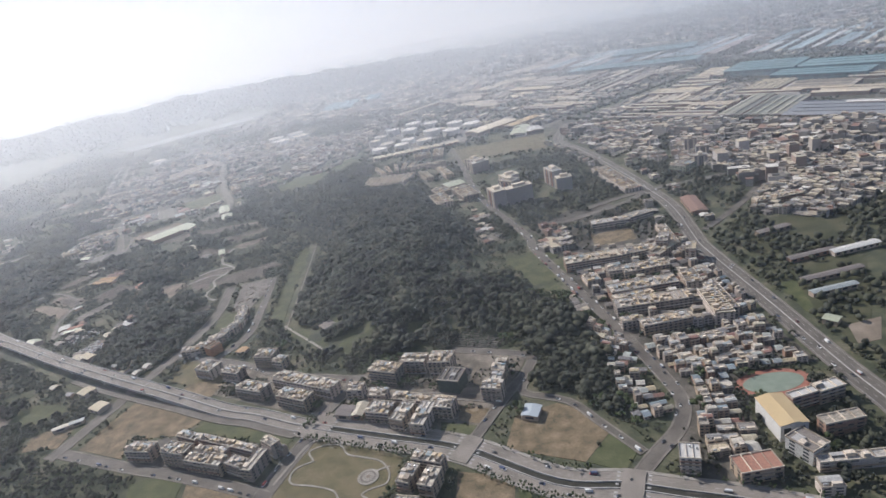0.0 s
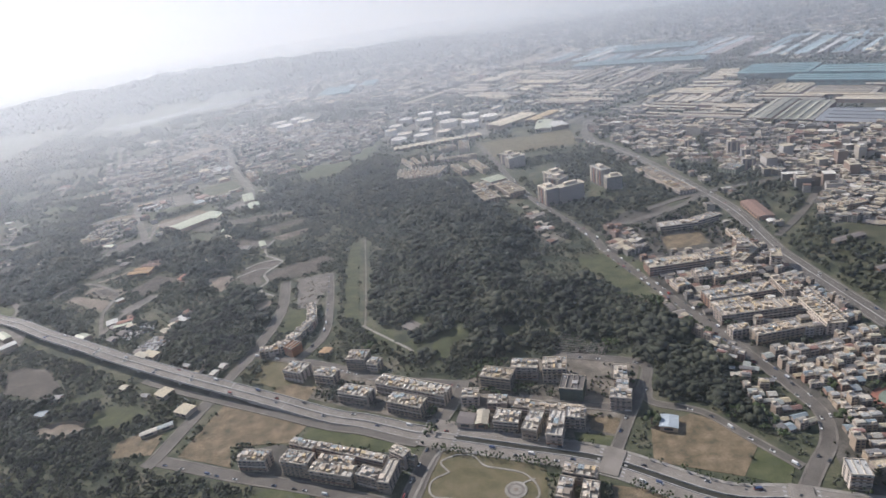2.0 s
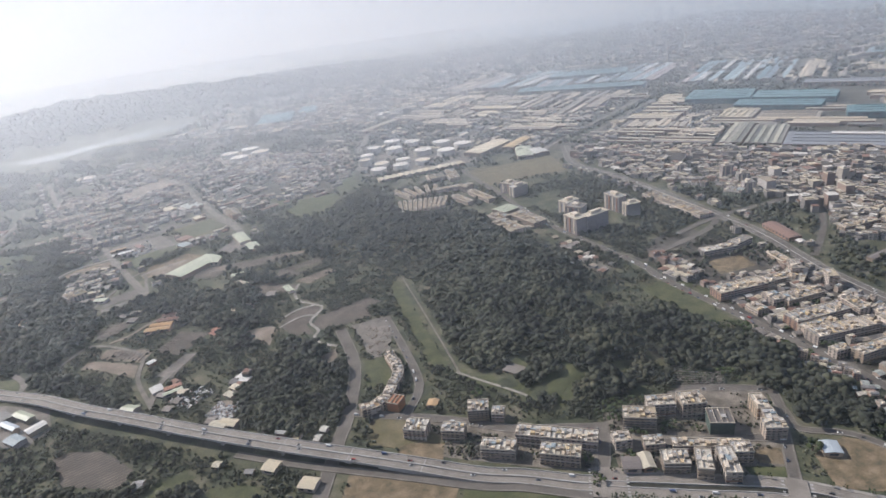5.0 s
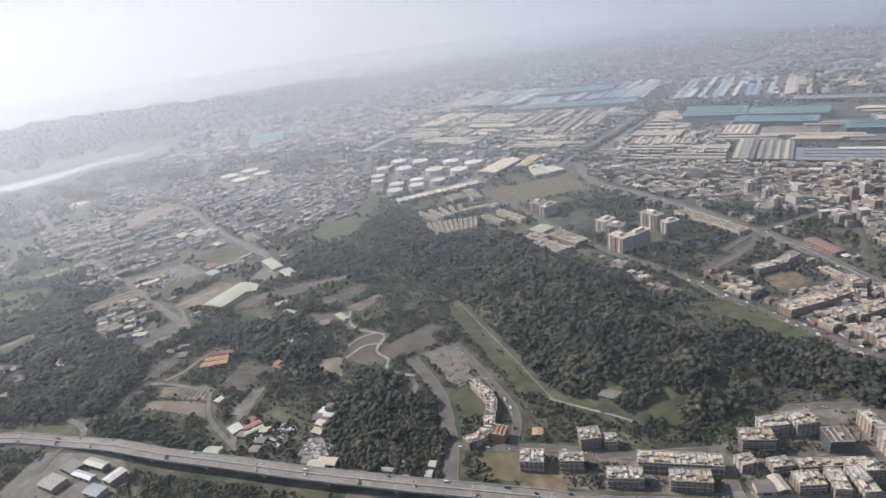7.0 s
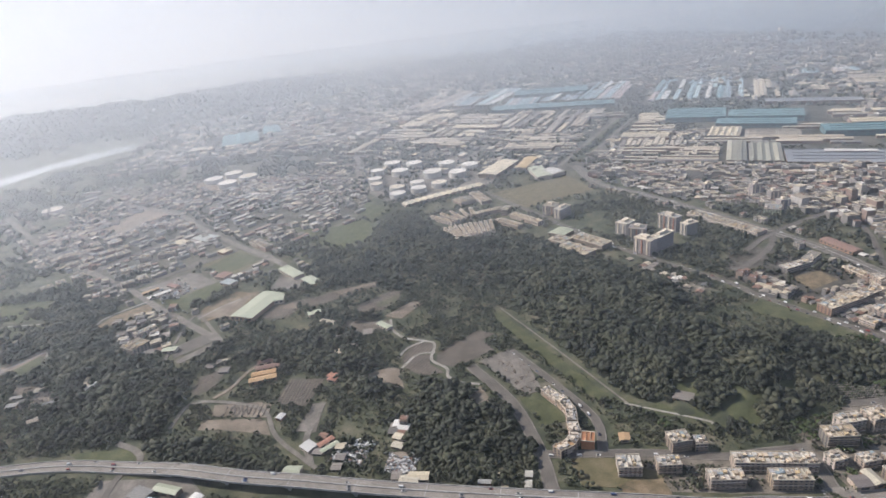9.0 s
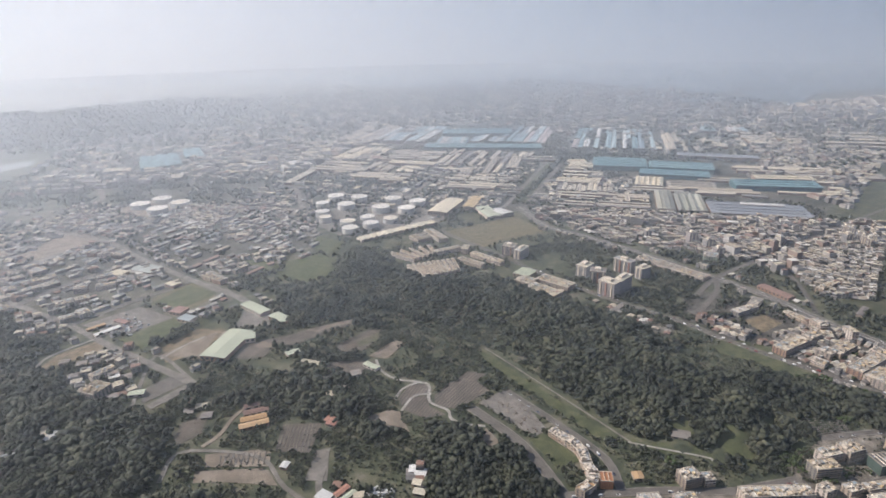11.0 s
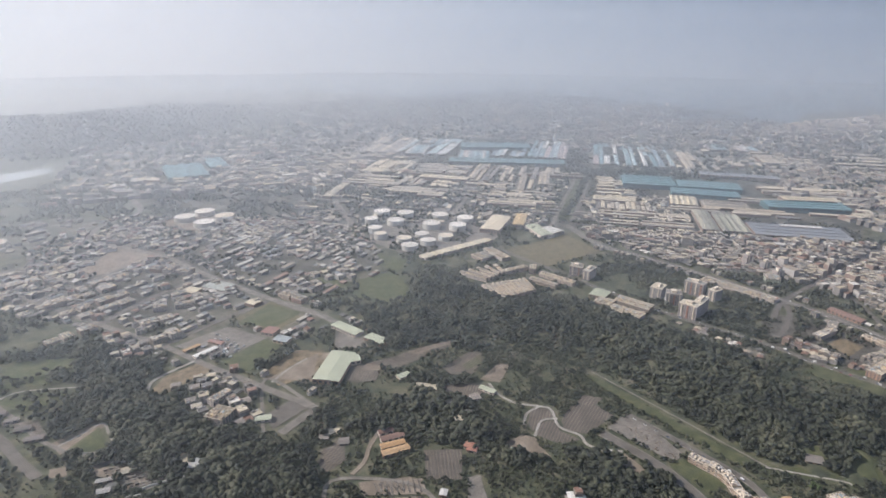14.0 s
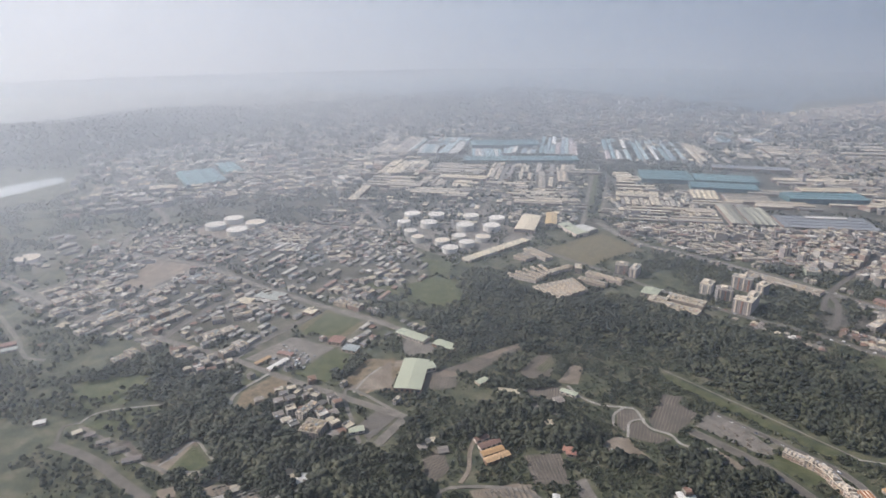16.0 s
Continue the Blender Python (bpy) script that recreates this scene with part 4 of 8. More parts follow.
M_TERRA = palette("terracotta_roof", [(0.30, 0.15, 0.11), (0.34, 0.18, 0.13)], grain=0.15)
M_ORANGE = palette("orange_roof", [(0.38, 0.24, 0.12), (0.40, 0.27, 0.15)], grain=0.1)
M_OCHRE = palette("ochre_sheet_roof", [(0.44, 0.33, 0.17), (0.47, 0.36, 0.20)], rough=0.5, grain=0.07)
M_PALEBLUE = palette("pale_blue_sheet", [(0.34, 0.40, 0.43), (0.38, 0.43, 0.46)], rough=0.5, grain=0.1)
M_WHITE = palette("white_roof", [(0.48, 0.475, 0.45), (0.56, 0.55, 0.52)], grain=0.08)
M_PALEGREEN = palette("pale_green_sheet", [(0.33, 0.35, 0.255), (0.37, 0.39, 0.29)], rough=0.5, grain=0.06)
M_CREAM = palette("cream_paint", [(0.50, 0.44, 0.32), (0.56, 0.50, 0.38), (0.46, 0.42, 0.33)], grain=0.16)
M_GREYROOF = palette("grey_village_roof", [(0.30, 0.29, 0.27), (0.24, 0.235, 0.22), (0.38, 0.36, 0.33), (0.33, 0.32, 0.31), (0.45, 0.43, 0.40)], grain=0.25)


def rect(pts):
    """Origin, heading, width and depth of a rectangle from its front corners and a back corner."""
    a, b, c = Vector(pts[0]), Vector(pts[1]), Vector(pts[2])
    u = (b - a)
    w = u.length
    u = u / w
    n = Vector((-u.y, u.x))
    d = max(2.0, abs((c - b).dot(n)))
    if (c - b).dot(n) < 0:
        a, u, n = a + u * w, -u, -n
    return a, math.degrees(math.atan2(u.y, u.x)), w, d


def footprint(a, turn, w, d, grow=1.0):
    m = pose(a.x, a.y, 0, 0, 0, turn)
    return [tuple((m @ Vector(p)).to_2d()) for p in ((-grow, -grow, 0), (w + grow, -grow, 0), (w + grow, d + grow, 0), (-grow, d + grow, 0))]


def window_rows(th, w, d, h, n, unit, rng, faces=(0, 1), glass=None):
    for s in range(n):
        z0 = s * h / n + 0.5
        z1 = z0 + 0.62 * h / n - 0.1
        b = Build()
        for f in faces:
            if f < 2:
                k = max(1, round(w / unit))
                for i in range(k):
                    if rng.random() < 0.14:
                        continue
                    x0 = (i + rng.uniform(0.12, 0.3)) * w / k
                    x1 = (i + rng.uniform(0.6, 0.9)) * w / k
                    if f == 0:
                        b.box(x0, x1, -0.06, 0.1, z0, z1)
                    else:
                        b.box(x0, x1, d - 0.1, d + 0.06, z0, z1)
            else:
                k = max(1, round(d / (unit * 1.3)))
                for i in range(k):
                    y0, y1 = (i + 0.3) * d / k, (i + 0.7) * d / k
                    if f == 2:
                        b.box(-0.06, 0.1, y0, y1, z0, z1)
                    else:
                        b.box(w - 0.1, w + 0.06, y0, y1, z0, z1)
        tagged(part("glazing", b, glass or M_GLASS, th), kind="stuff")


def block(pts, h, label, seed, name="apartment_block", wall=None, roof=None, unit=2.4, clutter=1.0, group="", z=None, rows=True, kind_=("building")):
    """A flat-roofed terrace or block: walls, window rows, balconies, parapets, and on its roof stair houses, sheds and tanks."""
    rng = random.Random(seed)
    a, turn, w, d = rect(pts)
    mark(footprint(a, turn, w, d))
    th = thing(name, (a.x, a.y, 0), turn, label, kind_, group)
    n = max(1, round(h / STOREY))
    part("wall", Build().box(0, w, 0, d, -0.4, h - 0.25), wall or M_WALL, th)
    part("roof", Build().box(-0.15, w + 0.15, -0.15, d + 0.15, h - 0.25, h), roof or M_ROOF, th)
    p = Build()
    p.box(-0.15, w + 0.15, -0.15, 0.08, h, h + 0.5).box(-0.15, w + 0.15, d - 0.08, d + 0.15, h, h + 0.5)
    p.box(-0.15, 0.08, 0.08, d - 0.08, h, h + 0.5).box(w - 0.08, w + 0.15, 0.08, d - 0.08, h, h + 0.5)
    k = max(1, round(w / unit))
    pw = Build()
    for i in range(1, k):
        pw.box(i * w / k - 0.07, i * w / k + 0.07, 0.1, d - 0.1, h, h + rng.choice([0.35, 0.45, 0.7]))
    part("parapet", p, M_ROOFTRIM, th)
    if pw.v:
        tagged(part("party_wall", pw, M_ROOFTRIM, th), kind="stuff")
    if rows:
        window_rows(th, w, d, h, n, unit, rng, faces=(0, 1, 2, 3) if d > 4 else (0, 1))
        for s in range(1, n if a.y < 430 else 1):
            part("balcony", Build().box(0.05, w - 0.05, -0.45, 0.02, s * h / n - 0.1, s * h / n + 0.3), M_WALL, th)
    if clutter:
        sh, tk, pipe, yard = Build(), Build(), Build(), Build()
        for i in range(k):
            x0 = i * w / k
            uw = w / k
            if rng.random() < 0.75 * clutter:
                y0 = rng.uniform(0.25, 0.55) * d
                sh.box(x0 + 0.15, x0 + uw * rng.uniform(0.55, 0.9), y0, min(d - 0.2, y0 + rng.uniform(1.2, 2.4)), h - 0.02, h + rng.uniform(0.9, 1.5))
            if rng.random() < 0.5 * clutter:
                y0 = rng.uniform(0.02, 0.12) * d
                sh.box(x0 + uw * rng.uniform(0.05, 0.3), x0 + uw * rng.uniform(0.6, 0.95), y0, y0 + rng.uniform(0.7, 0.22 * d + 0.8), h - 0.02, h + rng.uniform(0.5, 1.9))
            if rng.random() < 0.6 * clutter:
                y0 = rng.uniform(0.3, 0.6) * d
                yard.box(x0 + 0.1, x0 + uw - 0.1, y0, y0 + rng.uniform(0.9, 0.28 * d + 1.0), h + 0.62, h + 0.74)
                for ex in (x0 + 0.2, x0 + uw - 0.3):
                    yard.box(ex, ex + 0.1, y0 + 0.1, y0 + 0.2, h - 0.02, h + 0.62)
            if rng.random() < 0.6 * clutter:
                tk.tube(x0 + uw * 0.6, d * rng.uniform(0.6, 0.9), h + 0.2, h + 1.0, 0.38, k=8, cone=0.15)
                pipe.box(x0 + uw * 0.6 - 0.3, x0 + uw * 0.6 + 0.3, d * 0.75 - 0.3, d * 0.75 + 0.3, h, h + 0.22)
        if sh.v:
            tagged(part("stair_house", sh, M_ROOFTRIM, th, "small stair houses on the roof"), kind="stuff")
        if yard.v:
            tagged(part("lean_to_roof", yard, M_LEANTO, th, "sheet-metal lean-to roofs"), kind="stuff")
        if tk.v:
            tagged(part("water_tank", tk, M_TANKSTEEL, th, "steel water tanks"), kind="stuff")
    return th


def shed(pts, h, label, roof, name="shed", rise=1.0, wall=None, category="shed", turned=False, group=""):
    """A hall under a pitched sheet-metal roof, with ribs on the roof and openings in the walls."""
    a, turn, w, d = rect(pts)
    mark(footprint(a, turn, w, d))
    th = thing(name, (a.x, a.y, max(0.0, land(a.x, a.y))), turn, label, category, group)
    part("wall", Build().box(0, w, 0, d, -0.4, h), wall or M_WALL, th)
    b = Build()
    if w >= d:
        b.gable(0, w, 0, d, h, rise)
        g = Build()
        n = len(g.v)
        for x in (0.05, w - 0.05):
            g.box(x - 0.04, x + 0.04, d * 0.25, d * 0.75, h - 0.1, h + rise * 0.48)
    else:
        b.gable(0, d, -w, 0, h, rise)
        b.v = [(-y, x, z) for x, y, z in b.v]
        g = Build()
        for y in (0.05, d - 0.05):
            g.box(w * 0.25, w * 0.75, y - 0.04, y + 0.04, h - 0.1, h + rise * 0.48)
    part("roof", b, roof, th)
    part("gable", g, wall or M_WALL, th)
    k = max(1, int(w / 4))
    o = Build()
    for i in range(k):
        o.box((i + 0.25) * w / k, (i + 0.75) * w / k, -0.05, 0.1, h * 0.35, h * 0.8)
    tagged(part("glazing", o, M_GLASS, th), kind="stuff")
    return th


def near_blocks():
    T = "new concrete terrace block with cluttered flat roofs"
    A = "pale concrete apartment block with balconies and roof sheds"
    g = "terraces by the crossroads"
    lst = [
        ([(-178.0, 223.8), (-165.0, 220.6), (-162.5, 227.0)], 6), ([(-157.4, 217.6), (-145.0, 212.7), (-144.1, 220.0)], 7.5), ([(-144.1, 211.0), (-125.8, 203.7), (-125.6, 210.3)], 6),
        ([(-140.8, 215.8), (-125.9, 211.1), (-126.6, 215.3)], 6), ([(-143.0, 224.6), (-112.7, 209.7), (-112.1, 213.6)], 6), ([(-156.5, 231.3), (-145.1, 225.5), (-145.7, 230.4)], 5),
        ([(-114.6, 199.1), (-109.9, 197.5), (-105.6, 209.6)], 6), ([(-123.7, 205.0), (-115.3, 200.5), (-113.5, 205.6)], 6), ([(-110.1, 214.9), (-103.9, 209.8), (-102.9, 214.8)], 7), ([(-105.8, 213.5), (-99.9, 210.3), (-99.9, 213.6)], 4)]
    for i, (q, h) in enumerate(lst):
        block(q, h, T, 10 + i, "terrace_block", roof=M_NEWROOF, group=g)
    lst = [
        ([(-171.1, 290.7), (-160.5, 285.3), (-154.7, 293.0)], 6), ([(-153.0, 282.7), (-142.2, 277.8), (-136.8, 282.9)], 6), ([(-137.9, 263.2), (-122.8, 256.1), (-120.5, 263.6)], 6),
        ([(-119.3, 266.8), (-85.2, 247.9), (-82.0, 255.6)], 6), ([(-136.7, 291.4), (-126.2, 288.4), (-124.8, 297.4)], 7), ([(-125.4, 287.0), (-119.5, 284.3), (-118.1, 291.0)], 5)]
    for i, (q, h) in enumerate(lst):
        block(q, h, A, 40 + i, "apartment_block", roof=M_NEWROOF, group="blocks along the expressway")
    block([(-113.0, 249.9), (-96.8, 241.2), (-93.5, 248.3)], 6.5, "cream flat-roofed block of flats beside the expressway", 50, roof=M_CREAM, group="blocks along the expressway")
    lst = [
        ([(-51.3, 262.0), (-38.7, 258.3), (-36.9, 265.8)], 7), ([(-36.7, 255.6), (-25.4, 252.9), (-22.5, 262.5)], 8), ([(-12.0, 228.9), (-3.1, 225.7), (-1.2, 232.3)], 7),
        ([(-7.5, 234.4), (-2.4, 232.6), (0.8, 239.1)], 7), ([(-6.1, 242.0), (-0.2, 240.3), (4.6, 250.3)], 7), ([(-77.1, 246.3), (-69.1, 245.1), (-67.1, 251.7)], 5), ([(-65.7, 239.6), (-57.0, 237.4), (-55.1, 243.3)], 5),
        ([(-54.1, 235.8), (-25.5, 224.3), (-24.9, 230.0)], 4), ([(-64.8, 225.6), (-54.1, 221.7), (-53.8, 230.8)], 6), ([(-53.3, 218.3), (-47.3, 215.3), (-43.9, 227.9)], 6), ([(-44.1, 212.3), (-37.7, 210.0), (-32.5, 225.4)], 6), ([(-33.7, 221.6), (-25.7, 218.8), (-24.6, 225.9)], 6),
        ([(-42.0, 190.5), (-30.1, 185.1), (-27.2, 189.2)], 6), ([(-47.3, 179.3), (-42.4, 177.1), (-37.8, 186.1)], 6), ([(-38.9, 175.9), (-33.4, 173.6), (-30.5, 183.0)], 6), ([(-48.3, 164.8), (-40.0, 162.5), (-37.9, 169.5)], 6)]
    for i, (q, h) in enumerate(lst):
        block(q, h, A, 60 + i, "apartment_block", roof=M_NEWROOF, group="new apartment blocks")
    block([(-67.0, 257.9), (-53.0, 251.5), (-46.6, 258.2)], 7.5, "long apartment block with a dark recessed front", 80, wall=M_DARKWALL, group="new apartment blocks")
    block([(-31.9, 240.6), (-22.1, 236.6), (-17.0, 246.0)], 7, "unfinished block wrapped in dark green scaffold netting", 81, wall=M_NET, roof=M_DARKWALL, clutter=0.4, rows=False)
    shed([(-80.7, 231.7), (-73.4, 229.1), (-73.1, 236.7)], 3, "low workshop under a rusty sheet-metal roof", M_DARKWALL, "workshop", 0.6)
    shed([(-72.5, 228.9), (-67.3, 227.7), (-65.6, 237.0)], 3, "hall under a cream sheet-metal roof", M_CREAM, "workshop", 0.9)
    shed([(3.7, 211.5), (10.2, 208.8), (13.0, 215.9)], 2.5, "open shed with a pale grey-blue sheet-metal roof", M_PALEBLUE, "shed", 0.5)
    shed([(-155.2, 311.0), (-150.2, 308.4), (-148.5, 314.0)], 2, "small site office with a bright orange roof", M_ORANGE, "site_office", 0.5)
    # school
    shed([(93.6, 177.3), (103.7, 177.7), (103.5, 195.0)], 7, "school gymnasium under a broad ochre metal roof", M_OCHRE, "gymnasium", 1.0, M_WHITE, "building")
    S = "long white-roofed school wing with galleries"
    block([(105.7, 192.2), (117.7, 194.5), (118.6, 198.4)], 6, S, 90, "school_wing", roof=M_WHITE, clutter=0.1, unit=4, group="school wings")
    block([(116.8, 193.6), (127.4, 195.7), (127.4, 201.0)], 6, S, 91, "school_wing", roof=M_WHITE, clutter=0.1, unit=4, group="school wings")
    block([(108.7, 176.0), (123.4, 177.2), (125.6, 182.3)], 6, S, 92, "school_wing", clutter=0.2, unit=4, group="school wings")
    block([(97.6, 163.9), (105.0, 167.4), (103.9, 178.4)], 6, "school wing with a dark flat roof and white parapets", 93, "school_wing", M_WHITE, M_DARKWALL, clutter=0.2, unit=4)
    block([(72.1, 160.0), (86.3, 160.6), (87.4, 169.0)], 5, "office block with a terracotta roof terrace", 94, "office_block", roof=M_TERRA, clutter=0.1, unit=4)
    block([(98.2, 160.9), (124.0, 159.2), (124.7, 162.9)], 4, "long low grey school wing", 95, "school_wing", clutter=0.2, unit=4)
    block([(54.9, 169.1), (61.5, 167.1), (63.5, 174.6)], 7, "brown brick block with a white roof", 96, "apartment_block", roof=M_WHITE, clutter=0.3)
    # rows between the street and the avenue
    R = "long row of narrow terraced houses with sheet-metal roof sheds"
    lst = [
        ([(49.2, 347.7), (83.6, 347.4), (84.5, 358.5)], 6), ([(84.5, 347.9), (105.1, 349.0), (106.6, 358.1)], 6), ([(78.4, 322.4), (105.0, 323.7), (107.0, 334.2)], 6), ([(70.5, 326.2), (79.1, 326.0), (80.1, 336.8)], 6.5),
        ([(65.3, 300.0), (102.3, 301.0), (104.0, 311.8)], 6), ([(65.2, 291.6), (86.8, 293.2), (87.7, 300.7)], 5), ([(63.4, 282.3), (102.4, 281.2), (103.0, 291.3)], 6), ([(70.7, 260.3), (94.8, 262.0), (95.7, 269.5)], 6), ([(62.4, 268.4), (71.8, 268.8), (77.9, 274.6)], 5),
        ([(106.9, 354.2), (113.3, 351.1), (118.7, 363.9)], 9), ([(117.9, 334.5), (123.3, 332.1), (128.1, 342.0)], 9), ([(112.9, 297.9), (112.2, 266.0), (119.2, 265.8)], 5), ([(119.1, 393.7), (116.5, 358.6), (123.5, 358.0)], 3),
        ([(106.9, 315.4), (105.3, 297.5), (113.9, 303.1)], 6), ([(107.4, 289.6), (105.4, 261.3), (114.9, 263.9)], 6), ([(55.5, 332.2), (56.7, 321.9), (63.2, 335.8)], 4)]
    for i, (q, h) in enumerate(lst):
        block(q, h, R, 100 + i, "terrace_row", group="terraced rows by the avenue")
    # curved new terrace
    line = smooth([(-168.0, 369.6), (-165.0, 347.7), (-171.3, 333.0), (-176.6, 322.2), (-189.0, 318.5)], 5)
    for i, (p, t) in enumerate(along(line, 2.6)):
        n = Vector((-t.y, t.x))
        q = [tuple(p - n * 3), tuple(p + t * 2.55 - n * 3), tuple(p + t * 2.55 + n * 3)]
        block(q, random.Random(i).choice([4.2, 4.6, 5.2]), "narrow new terraced house on the estate street", 200 + i, "terraced_house", roof=M_ORANGE if 0.68 < i / 30 < 0.82 else None, group="curved terrace")


near_blocks()

# ---- small houses in the town and villages ----
def house_kind(i):
    """A small house as a thing: walls, roof, windows and roof extras. Returns its half sizes too."""
    rng = random.Random(300 + i)
    w, d = rng.uniform(3.2, 6.5), rng.uniform(4.5, 8.0)
    flat = i % 3 != 0
    h = rng.choice([3.1, 3.1, 4.6, 4.6, 6.2]) if flat else rng.choice([1.8, 2.6, 3.1])
    th = thing("house", (0, 0), 0, "small flat-roofed concrete town house with a roof shed" if flat else "low house under a pitched sheet-metal roof", "house")
    part("wall", Build().box(-w / 2, w / 2, -d / 2, d / 2, -0.4, h), M_WALL, th)
    if flat:
        part("roof", Build().box(-w / 2 - 0.1, w / 2 + 0.1, -d / 2 - 0.1, d / 2 + 0.1, h, h + 0.2), M_ROOF, th)
        p = Build()
        for x0, x1, y0, y1 in ((-w / 2 - 0.1, w / 2 + 0.1, -d / 2 - 0.1, -d / 2 + 0.1), (-w / 2 - 0.1, w / 2 + 0.1, d / 2 - 0.1, d / 2 + 0.1), (-w / 2 - 0.1, -w / 2 + 0.1, -d / 2 + 0.1, d / 2 - 0.1), (w / 2 - 0.1, w / 2 + 0.1, -d / 2 + 0.1, d / 2 - 0.1)):
            p.box(x0, x1, y0, y1, h + 0.2, h + 0.65)
        part("parapet", p, M_ROOFTRIM, th)
        if i % 2:
            part("roof_shed", Build().gable(-w * 0.42, w * 0.42, -d * 0.4, d * 0.15, h + 1.25, 0.3, 0.2, 0.1).box(-w * 0.4, w * 0.4, -d * 0.38, d * 0.13, h + 0.2, h + 1.25), M_SHED, th, "sheet-metal roof shed")
        part("stair_house", Build().box(-w * 0.4, w * 0.05, d * 0.18, d * 0.42, h + 0.2, h + 1.5), M_ROOFTRIM, th)
        part("water_tank", Build().tube(w * 0.28, d * 0.3, h + 0.2, h + 1.15, 0.42, k=8, cone=0.15), M_TANKSTEEL, th, "steel water tank")
    else:
        part("roof", Build().gable(-w / 2, w / 2, -d / 2, d / 2, h, 0.9), M_SHED, th)
        part("gable", Build().box(-w / 2 + 0.02, -w / 2 + 0.1, -d * 0.24, d * 0.24, h, h + 0.45).box(w / 2 - 0.1, w / 2 - 0.02, -d * 0.24, d * 0.24, h, h + 0.45), M_WALL, th)
    for s in range(max(1, round(h / 1.55))):
        b = Build()
        for k in range(2):
            x0 = -w / 2 + (k + 0.2) * w / 2
            b.box(x0, x0 + w * 0.3, -d / 2 - 0.05, -d / 2 + 0.1, s * 1.55 + 0.45, s * 1.55 + 1.2)
            b.box(x0, x0 + w * 0.3, d / 2 - 0.1, d / 2 + 0.05, s * 1.55 + 0.45, s * 1.55 + 1.2)
        tagged(part("glazing", b, M_GLASS, th), kind="stuff")
    return th, w, d


KINDS = [house_kind(i) for i in range(9)]
USED = set()
FAR = defaultdict(lambda: defaultdict(Build))      # houses past counting, joined by quarter


def put_house(i, x, y, turn, group, scale=(1, 1, 1)):
    th, w, d = KINDS[i]
    ob = None
    m = pose(x, y, 0, 0, 0, turn) @ Matrix.Diagonal((*scale, 1))
    if (y > 330 or group.startswith("sheds")) and i in USED:
        for o in th.children:
            b = FAR[group][o.name.split(".")[0]]
            n = len(b.v)
            b.v += [tuple(m @ v.co) for v in o.data.vertices]
            b.f += [tuple(k + n for k in q.vertices) for q in o.data.polygons]
    elif i in USED:
        ob = copy_thing(th, m)
    else:
        ob = th
        ob.matrix_basis = m
        USED.add(i)
    if ob:
        tagged(ob, group=group)
    c = pose(x, y, 0, 0, 0, turn)
    mark([tuple((c @ Vector((a * w * scale[0] / 2, b * d * scale[1] / 2, 0))).to_2d()) for a, b in ((-1, -1), (1, -1), (1, 1), (-1, 1))])


def quad_at(q, u, v):
    a, b, c, d = (Vector(p) for p in q)
    return (a * (1 - u) + b * u) * (1 - v) + (d * (1 - u) + c * u) * v


def quarter(q, seed, group, gap=0.1, kinds=range(9), lot=(6.5, 7.5), jitter=0.08):
    """Houses in rows over a four-cornered quarter, with lanes between every second row."""
    rng = random.Random(seed)
    a, b, c, d = (Vector(p) for p in q)
    nu = max(1, round(((b - a).length + (c - d).length) / 2 / lot[0]))
    nv = max(1, round(((d - a).length + (c - b).length) / 2 / lot[1]))
    for j in range(nv):
        for i in range(nu):
            if rng.random() < gap:
                continue
            u, v = (i + 0.5 + rng.uniform(-jitter, jitter)) / nu, (j + 0.5 + rng.uniform(-jitter, jitter)) / nv
            p, e = quad_at(q, u, v), quad_at(q, min(1, u + 0.01), v) - quad_at(q, u - 0.01, v)
            if taken(p.x, p.y):
                continue
            k = rng.choice(list(kinds))
            w, d_ = KINDS[k][1], KINDS[k][2]
            put_house(k, p.x, p.y, math.degrees(math.atan2(e.y, e.x)) + rng.choice((0, 180)), group, (rng.uniform(0.85, 1.0) * lot[0] / w, rng.uniform(0.8, 0.98) * lot[1] / d_, rng.uniform(0.62, 1.0)))


def roadside(line, half, seed, group, chance=0.55, kinds=range(9), span=(0.0, 1.0), step=8.5):
    rng = random.Random(seed)
    pts = along(smooth(line), step)
    n = len(pts)
    for k, (p, t) in enumerate(pts):
        if not span[0] <= k / n <= span[1]:
            continue
        for s in (-1, 1):
            if rng.random() > chance:
                continue
            q = p + Vector((-t.y, t.x)) * s * (half + 8.5 + rng.uniform(0, 3.0))
            if taken(q.x, q.y):
                continue
            put_house(rng.choice(list(kinds)), q.x, q.y, math.degrees(math.atan2(t.y, t.x)) + rng.choice((0, 180)), group, (1, 1, 0.75))


G = "houses of the old town"
quarter([(62.9, 251.0), (114.9, 256.0), (128.3, 220.3), (70.9, 223.5)], 1, G, 0.02, lot=(4.4, 5.0))
quarter([(104.9, 262.9), (124.4, 265.0), (128.3, 238.6), (107.5, 245.3)], 2, G, 0.03, lot=(4.4, 5.0))
quarter([(71.5, 222.5), (94.4, 221.2), (84.3, 188.3), (71.2, 189.7)], 3, G, 0.03, lot=(4.4, 5.0))
quarter([(66.8, 191.0), (88.8, 186.8), (85.4, 173.3), (69.2, 172.4)], 4, G, 0.05, lot=(6, 6.5))
quarter([(46.8, 284.8), (57.8, 270.0), (63.7, 201.8), (47.0, 198.5)], 5, "houses below the woods", 0.1, kinds=(0, 1, 3, 6, 2), lot=(4.6, 5.2), jitter=0.25)
quarter([(76.4, 158.5), (100.9, 156.7), (99.8, 148.9), (69.8, 152.2)], 6, G, 0.3)
